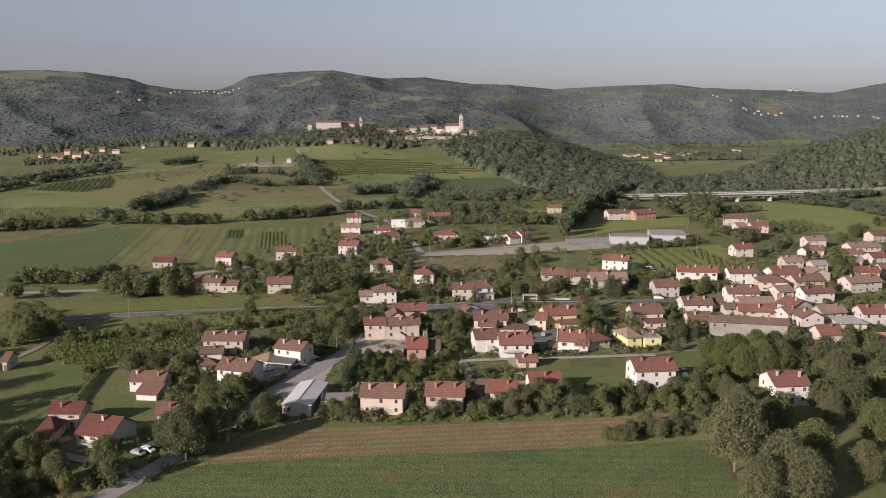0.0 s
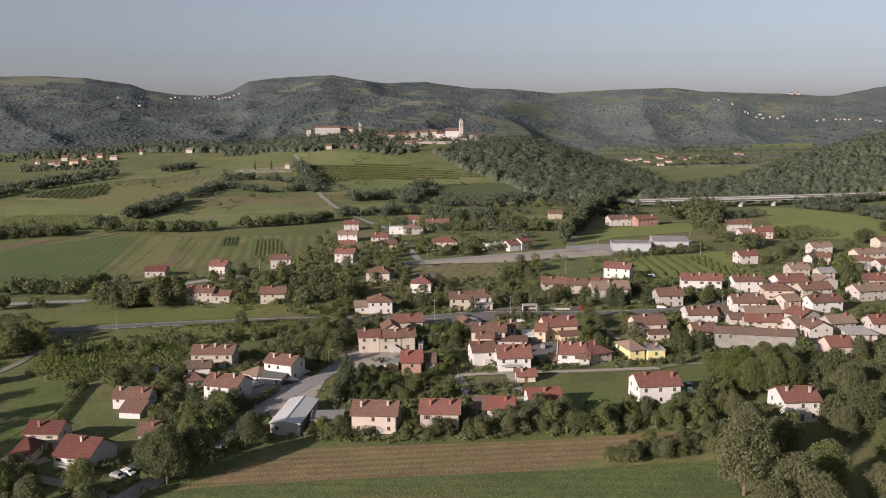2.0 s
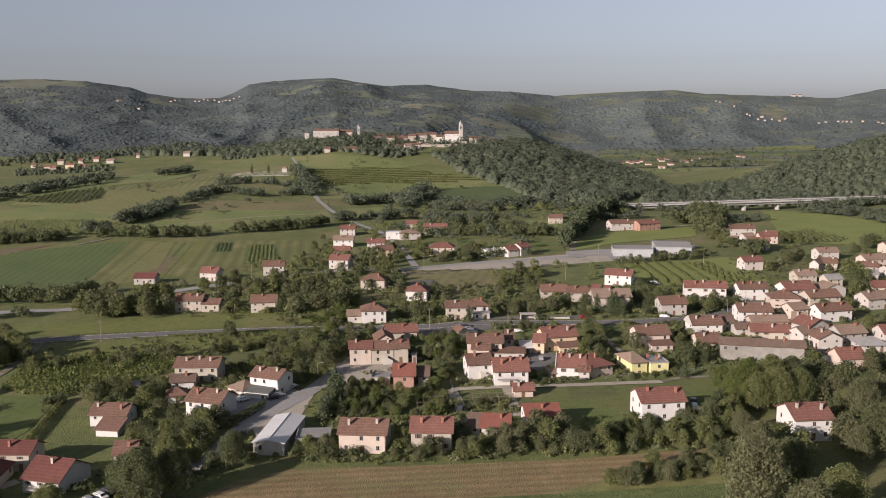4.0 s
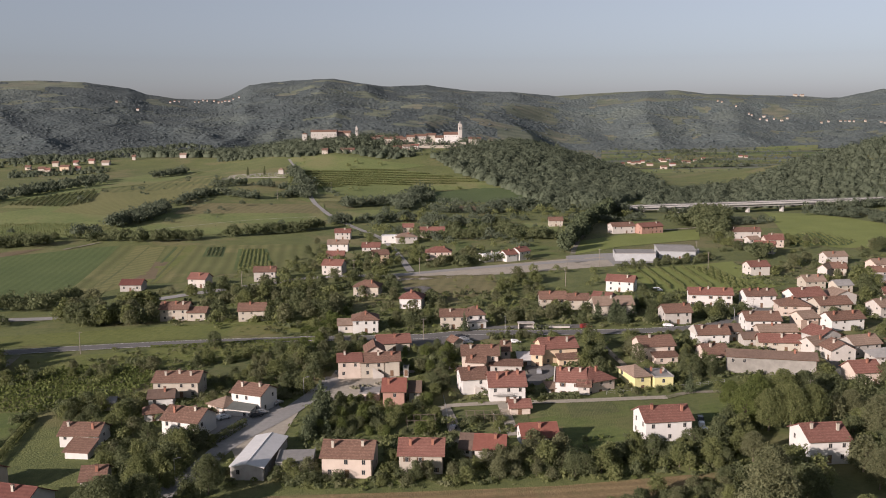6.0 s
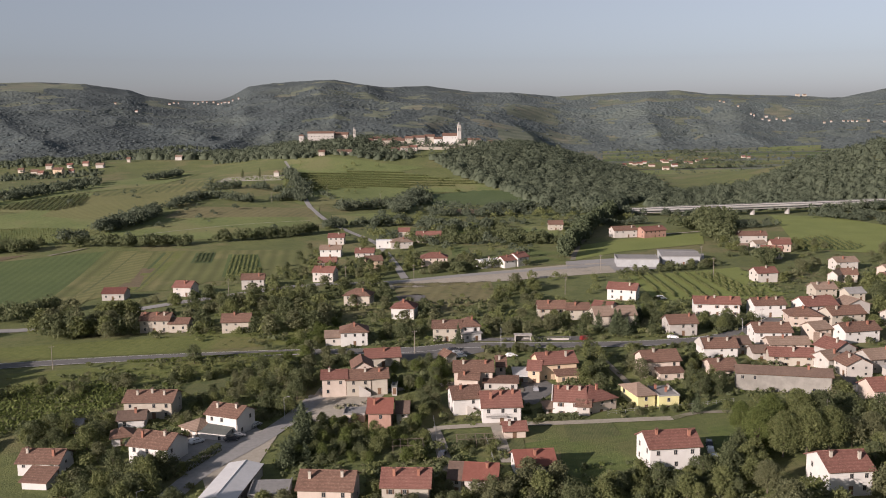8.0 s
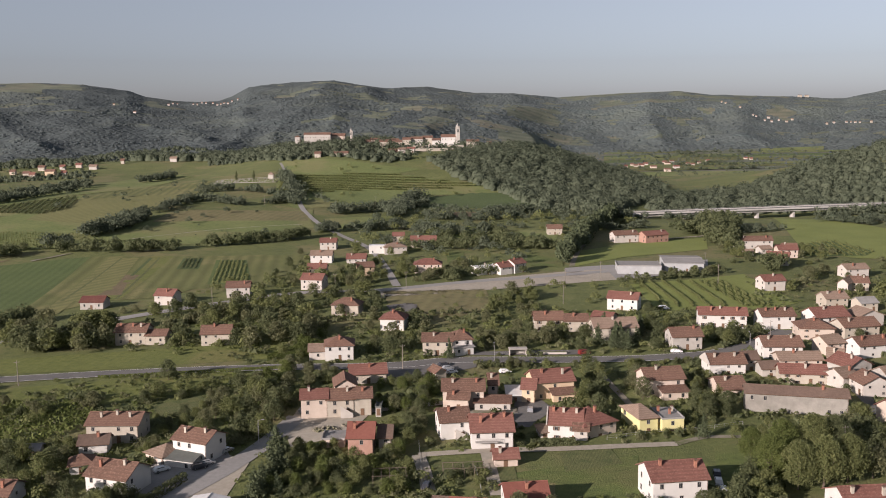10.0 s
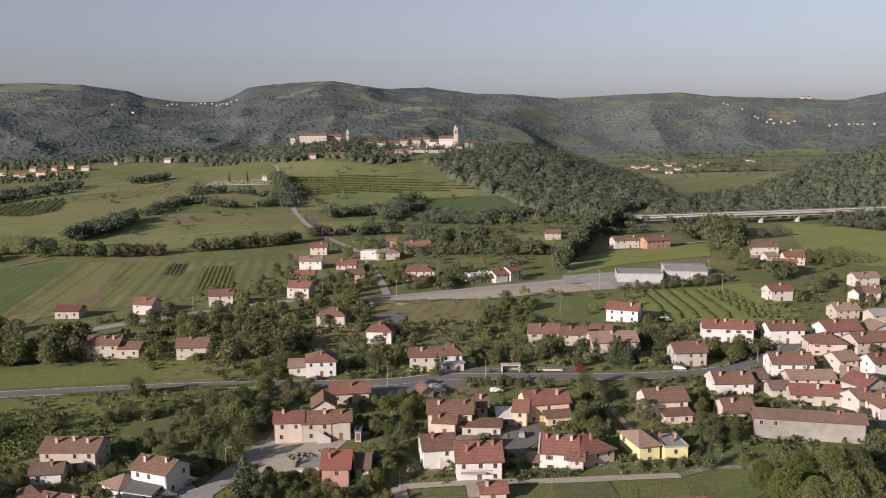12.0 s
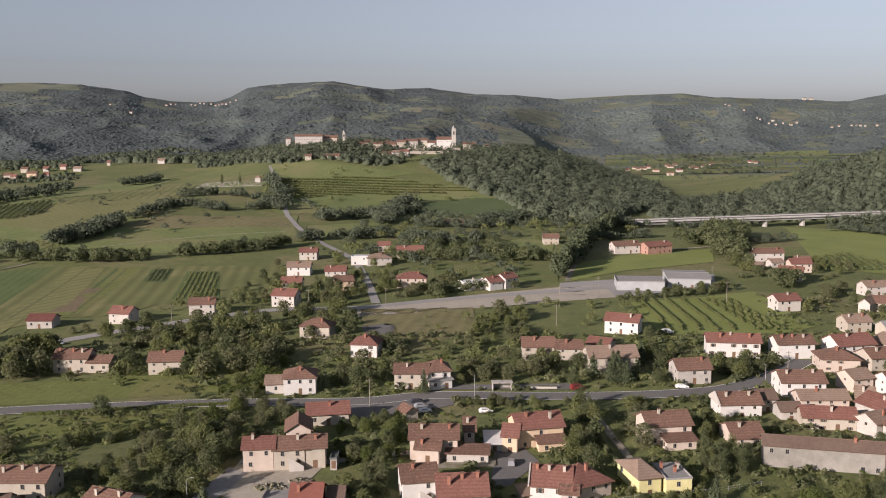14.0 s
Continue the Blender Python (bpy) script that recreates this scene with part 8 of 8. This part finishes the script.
house(-34.0, 1236.0, -8, 10.0, 8.0, 5.2, ground_z(-34.0, 1236.0), 'gable', 2.0, 'white', 'red', 2, 0, False)


# ---- the far hamlet, the burial ground and villages on the slopes ----
house(-523.7, 1242.9, 0, 8.8, 6.2, 4.8, 17.81, 'gable', 2.2, 'cream', 'brown', 2, 0, False, plain=True)
house(-512.6, 1234.6, 0, 6.4, 4.5, 4.0, 17.51, 'gable', 2.2, 'pink', 'red', 2, 0, False, plain=True)
house(-496.0, 1249.2, 0, 12.0, 8.4, 6.4, 18.07, 'gable', 2.2, 'orange', 'brown', 2, 0, False, plain=True)
house(-531.9, 1305.8, 0, 8.8, 6.2, 4.8, 22.00, 'gable', 2.2, 'cream', 'brown', 2, 0, False, plain=True)
house(-508.0, 1315.7, 0, 7.2, 5.0, 4.0, 22.97, 'gable', 2.2, 'white', 'red', 2, 0, False, plain=True)
house(-466.0, 1314.6, 0, 10.4, 7.3, 4.0, 22.85, 'gable', 2.2, 'white', 'pale', 2, 0, False, plain=True)
house(-481.8, 1255.9, 0, 6.4, 4.5, 4.0, 18.38, 'gable', 2.2, 'white', 'red', 2, 0, False, plain=True)
house(-555.3, 1271.9, 0, 7.2, 5.0, 4.0, 19.29, 'gable', 2.2, 'pink', 'brown', 2, 0, False, plain=True)
house(-443.4, 1363.3, 0, 4.8, 3.4, 4.8, 27.63, 'gable', 2.2, 'cream', 'brown', 2, 0, False, plain=True)
house(-378.2, 1385.0, 0, 9.6, 6.7, 4.8, 28.86, 'gable', 2.2, 'white', 'pale', 2, 0, False, plain=True)
house(-491.9, 1330.9, 0, 8.0, 5.6, 4.0, 24.52, 'gable', 2.2, 'pink', 'red', 2, 0, False, plain=True)
house(-180.1, 1077.1, 0, 5.5, 5.0, 5.0, 23.66, 'hip', 1.8, 'white', 'pale', 1, 0, False, name='chapel', plain=True)
burial_ground(-241.3, 1053.3, -170.4, 1050.0)
house(-1008.3, 3779.3, 0, 5.4, 3.8, 4.2, 149.86, 'gable', 2.2, 'white', 'brown', 2, 0, False, plain=True)
house(-988.3, 3764.1, 0, 5.4, 3.8, 4.2, 147.29, 'gable', 2.2, 'cream', 'brown', 2, 0, False, plain=True)
house(-986.2, 3827.4, 0, 7.2, 5.0, 4.2, 155.07, 'gable', 2.2, 'white', 'brown', 2, 0, False, plain=True)
house(-964.9, 3807.4, 0, 5.4, 3.8, 4.2, 152.37, 'gable', 2.2, 'white', 'brown', 2, 0, False, plain=True)
house(-1219.5, 4862.5, 0, 5.4, 3.8, 4.2, 94.69, 'gable', 2.2, 'white', 'brown', 2, 0, False, plain=True)
house(-937.0, 3806.5, 0, 7.2, 5.0, 4.2, 152.24, 'gable', 2.2, 'cream', 'brown', 2, 0, False, plain=True)
house(-907.8, 3761.9, 0, 7.2, 5.0, 4.2, 149.16, 'gable', 2.2, 'white', 'brown', 2, 0, False, plain=True)
house(-890.8, 3749.1, 0, 5.4, 3.8, 4.2, 153.38, 'gable', 2.2, 'cream', 'brown', 2, 0, False, plain=True)
house(-862.5, 3687.0, 0, 9.0, 6.3, 4.2, 154.45, 'gable', 2.2, 'white', 'brown', 2, 0, False, plain=True)
house(-837.6, 3646.6, 0, 7.2, 5.0, 4.2, 149.30, 'gable', 2.2, 'white', 'brown', 2, 0, False, plain=True)
house(-828.8, 3676.8, 0, 5.4, 3.8, 4.2, 156.33, 'gable', 2.2, 'white', 'brown', 2, 0, False, plain=True)
house(-803.1, 3662.0, 0, 5.4, 3.8, 4.2, 158.15, 'gable', 2.2, 'white', 'brown', 2, 0, False, plain=True)
house(-1081.4, 3693.4, 0, 9.0, 6.3, 4.2, 151.09, 'gable', 2.2, 'white', 'brown', 2, 0, False, plain=True)
house(-1095.7, 3797.8, 0, 7.2, 5.0, 4.2, 161.87, 'gable', 2.2, 'white', 'brown', 2, 0, False, plain=True)
house(-1080.2, 3807.6, 0, 5.4, 3.8, 4.2, 159.71, 'gable', 2.2, 'white', 'brown', 2, 0, False, plain=True)
house(-1172.8, 3354.6, 0, 7.2, 5.0, 4.2, 180.22, 'gable', 2.2, 'cream', 'brown', 2, 0, False, plain=True)
house(-1023.9, 3130.9, 0, 9.0, 6.3, 4.2, 136.39, 'gable', 2.2, 'white', 'brown', 2, 0, False, plain=True)
house(1069.8, 3681.0, 0, 5.4, 3.8, 4.2, 82.05, 'gable', 2.2, 'cream', 'pale', 2, 0, False, plain=True)
house(1078.2, 3656.0, 0, 7.2, 5.0, 4.2, 77.64, 'gable', 2.2, 'cream', 'pale', 2, 0, False, plain=True)
house(1112.4, 3586.8, 0, 7.2, 5.0, 4.2, 71.15, 'gable', 2.2, 'cream', 'pale', 2, 0, False, plain=True)
house(1133.6, 3497.5, 0, 5.4, 3.8, 4.2, 67.17, 'gable', 2.2, 'white', 'pale', 2, 0, False, plain=True)
house(1139.1, 3481.9, 0, 5.4, 3.8, 4.2, 67.22, 'gable', 2.2, 'white', 'pale', 2, 0, False, plain=True)
house(1168.0, 3399.6, 0, 7.2, 5.0, 4.2, 63.41, 'gable', 2.2, 'white', 'pale', 2, 0, False, plain=True)
house(1188.7, 3492.6, 0, 9.6, 6.7, 4.2, 79.55, 'gable', 2.2, 'white', 'pale', 2, 0, False, plain=True)
house(1211.0, 3447.9, 0, 5.4, 3.8, 4.2, 79.50, 'gable', 2.2, 'white', 'pale', 2, 0, False, plain=True)
house(1222.1, 3401.1, 0, 9.6, 6.7, 4.2, 65.21, 'gable', 2.2, 'cream', 'pale', 2, 0, False, plain=True)
house(1260.6, 3451.1, 0, 7.2, 5.0, 4.2, 73.07, 'gable', 2.2, 'cream', 'pale', 2, 0, False, plain=True)
house(1149.0, 3416.2, 0, 5.4, 3.8, 4.2, 61.34, 'gable', 2.2, 'white', 'pale', 2, 0, False, plain=True)
house(1361.9, 3389.0, 0, 7.2, 5.0, 4.2, 58.57, 'gable', 2.2, 'cream', 'pale', 2, 0, False, plain=True)
house(1393.4, 3405.9, 0, 7.2, 5.0, 4.2, 60.36, 'gable', 2.2, 'white', 'pale', 2, 0, False, plain=True)
house(1446.8, 3425.6, 0, 7.2, 5.0, 4.2, 66.18, 'gable', 2.2, 'white', 'pale', 2, 0, False, plain=True)
house(1458.7, 3414.3, 0, 5.4, 3.8, 4.2, 64.13, 'gable', 2.2, 'white', 'pale', 2, 0, False, plain=True)
house(1468.8, 3403.8, 0, 7.2, 5.0, 4.2, 62.10, 'gable', 2.2, 'white', 'pale', 2, 0, False, plain=True)
house(1480.4, 3392.4, 0, 5.4, 3.8, 4.2, 60.08, 'gable', 2.2, 'white', 'pale', 2, 0, False, plain=True)
house(1525.8, 3402.5, 0, 7.2, 5.0, 4.2, 65.95, 'gable', 2.2, 'cream', 'pale', 2, 0, False, plain=True)
house(1570.2, 3373.3, 0, 7.2, 5.0, 4.2, 59.82, 'gable', 2.2, 'cream', 'pale', 2, 0, False, plain=True)
house(1576.5, 3355.7, 0, 9.6, 6.7, 4.2, 55.87, 'gable', 2.2, 'cream', 'pale', 2, 0, False, plain=True)
house(1582.1, 4243.4, 0, 15.6, 10.9, 8.4, 158.33, 'gable', 2.2, 'cream', 'brown', 2, 0, False, plain=True)
house(1766.9, 4693.0, 0, 15.6, 10.9, 8.4, 114.27, 'gable', 2.2, 'cream', 'brown', 2, 0, False, plain=True)
house(1620.8, 4264.1, 0, 15.6, 10.9, 8.4, 158.53, 'gable', 2.2, 'cream', 'brown', 2, 0, False, plain=True)
house(376.5, 1975.3, 0, 9.0, 6.3, 4.5, -20.00, 'gable', 2.2, 'pink', 'red', 2, 0, False, plain=True)
house(403.9, 2041.2, 0, 7.5, 5.2, 4.5, -20.00, 'gable', 2.2, 'pink', 'brown', 2, 0, False, plain=True)
house(402.2, 1995.5, 0, 7.5, 5.2, 4.5, -20.00, 'gable', 2.2, 'cream', 'brown', 2, 0, False, plain=True)
house(417.6, 2016.9, 0, 12.0, 8.4, 4.5, -20.00, 'gable', 2.2, 'pink', 'red', 2, 0, False, plain=True)
house(437.0, 2062.3, 0, 9.0, 6.3, 4.5, -20.00, 'gable', 2.2, 'white', 'red', 2, 0, False, plain=True)
house(493.2, 2132.1, 0, 9.0, 6.3, 4.5, -20.00, 'gable', 2.2, 'pink', 'red', 2, 0, False, plain=True)
house(488.1, 2082.4, 0, 12.0, 8.4, 4.5, -20.00, 'gable', 2.2, 'pink', 'brown', 2, 0, False, plain=True)
house(515.8, 2156.2, 0, 9.0, 6.3, 4.5, -20.00, 'gable', 2.2, 'white', 'brown', 2, 0, False, plain=True)
house(474.2, 1946.2, 0, 12.0, 8.4, 4.5, -20.00, 'gable', 2.2, 'white', 'red', 2, 0, False, plain=True)
house(433.4, 1847.8, 0, 12.0, 8.4, 4.5, -20.00, 'gable', 2.2, 'pink', 'brown', 2, 0, False, plain=True)
house(525.6, 2055.2, 0, 7.5, 5.2, 4.5, -20.00, 'gable', 2.2, 'cream', 'brown', 2, 0, False, plain=True)
house(529.4, 2031.3, 0, 9.0, 6.3, 4.5, -20.00, 'gable', 2.2, 'cream', 'brown', 2, 0, False, plain=True)
house(562.8, 2101.0, 0, 7.5, 5.2, 4.5, -20.00, 'gable', 2.2, 'cream', 'brown', 2, 0, False, plain=True)
house(720.9, 2277.8, 0, 9.0, 6.3, 4.5, -20.00, 'gable', 2.2, 'pink', 'red', 2, 0, False, plain=True)
house(723.9, 2248.3, 0, 7.5, 5.2, 4.5, -20.00, 'gable', 2.2, 'cream', 'red', 2, 0, False, plain=True)
house(602.5, 2175.4, 0, 9.0, 6.3, 4.5, -20.00, 'gable', 2.2, 'white', 'red', 2, 0, False, plain=True)
house(428.7, 1949.6, 0, 12.0, 8.4, 4.5, -20.00, 'gable', 2.2, 'pink', 'brown', 2, 0, False, plain=True)


# ---- viaduct ----
viaduct()


# ---- street furniture, vehicles and small things ----
utility_pole(-133.5, 380.8, 9)
utility_pole(66.6, 492.9, 9)
utility_pole(72.3, 531.0, 10)
utility_pole(150.4, 536.6, 10)
utility_pole(-44.6, 541.3, 9)
utility_pole(-2.2, 388.9, 9)
utility_pole(112.2, 296.7, 9)
utility_pole(134.2, 413.5, 9)
street_lamp(-38.0, 318.0, 6.5, 0)
utility_pole(93.0, 550.1, 10)
utility_pole(-100.6, 512.2, 9)
utility_pole(-8.1, 541.0, 9)
utility_pole(157.3, 585.7, 9)
utility_pole(-53.0, 912.4, 10)
utility_pole(-109.2, 962.0, 9)
utility_pole(-151.8, 897.4, 9)
street_lamp(-59.8, 253.6, 6.5, 0)
street_lamp(123.4, 403.4, 6.5, 90)
street_lamp(30.1, 395.1, 6.5, 90)
car(-79.4, 227.9, -30, 'silver', False)
car(-77.6, 230.1, -30, 'white', False)
car(-76.7, 232.8, -30, 'dark', False)
car(77.4, 283.6, 80, 'white', False)
car(77.0, 279.1, 80, 'silver', False)
car(78.3, 288.3, 80, 'dark', False)
car(109.0, 475.6, 10, 'white', True)
car(63.1, 401.9, 20, 'red', True)
car(8.7, 285.6, 80, 'dark', False)
car(38.0, 339.1, 85, 'silver', False)
car(33.1, 380.6, 10, 'white', False)
car(96.2, 401.0, 2, 'white', False)
car(-109.3, 238.9, 10, 'red', False)
car(-112.5, 238.3, 10, 'silver', False)
car(104.4, 345.4, 80, 'white', False)
car(145.5, 413.2, 60, 'silver', False)
bus_shelter(39.1, 403.8, 2)
planter_row(45.8, 404.4, 56.1, 403.4)
garden_wall(172.2, 545.4, 176.7, 518.0, 0.8, 0.3, 'low stone wall along the plot', M_CONCRETE)
garden_wall(-31.3, 343.7, -22.4, 339.5, 1.0, 0.3, 'low stone yard wall', M_CONCRETE)
clipped_hedge(35.6, 309.8, 47.3, 310.4, 2.0, 1.4, 'dark')
clipped_hedge(39.9, 312.4, 34.4, 307.0, 1.5, 1.0, 'green')
clipped_hedge(-108.5, 387.2, -45.7, 393.9, 1.0, 1.0, 'bright')
clipped_hedge(-49.2, 402.4, -35.9, 426.3, 2.5, 8, 'bright')
clipped_hedge(61.0, 370.4, 64.5, 332.7, 1.6, 1.0, 'dark')
car(-58.9, 299.5, 40, 'white', False)
car(-49.6, 300.7, 30, 'dark', False)
car(-48.4, 303.4, 30, 'silver', False)
car(-45.3, 311.7, 60, 'silver', False)
car(-136.6, 478.3, 0, 'white', False)
car(44.8, 403.0, 2, 'dark', False)
clipped_hedge(-56.9, 279.0, -51.4, 293.6, 2.0, 1.8, 'dark')
clipped_hedge(-59.4, 281.4, -56.9, 279.0, 1.6, 1.5, 'dark')
fence(56.4, 314.0, 69.9, 317.8, 1.1)
fence(69.9, 317.8, 81.4, 319.0, 1.1)
fence(81.4, 319.0, 95.5, 323.0, 1.1)
fence(20.5, 295.9, 21.7, 281.5, 1.1)
fence(5.9, 314.4, 8.2, 279.2, 1.1)
fence(30.8, 404.6, 57.5, 404.5, 1.1)
fence(-26.8, 284.8, -29.8, 305.9, 1.1)
pergola(-0.4, 290.0, 4, 8, 5)
pergola(17.6, 293.0, 4, 10, 4)
car(13.6, 386.8, 20, 'silver', False)
car(14.9, 381.8, 20, 'white', False)
car(12.2, 391.3, 20, 'dark', False)
house(10.1, 377.5, -60, 5.0, 4.0, 2.6, 1.90, 'gable', 1.3, 'cream', 'brown', 1, 0, False, name='hut')
clipped_hedge(-111.4, 263.9, -116.7, 304.2, 1.4, 1.6, 'green')
rubble_heap(-20.5, 327.5, 2.6, 90, 'heap of broken grey blocks and stones in the courtyard')
rubble_heap(-14.0, 331.0, 1.8, 60, 'small heap of grey stones and sand in the courtyard')
tree(14.2, 401.8, 7.5, 'fir', 'fir', 1, 0.9)
tree(73.0, 347.5, 7.5, 'round', 'olive', 1, 0.9)
tree(53.5, 342.0, 7.0, 'column', 'green', 2, 1.2)
tree(82.0, 313.5, 6.5, 'fir', 'fir', 0, 1.0)
tree(20.5, 259.0, 6.0, 'round', 'olive', 0, 1.0)
tree(24.0, 257.5, 5.0, 'round', 'olive', 2, 1.1)
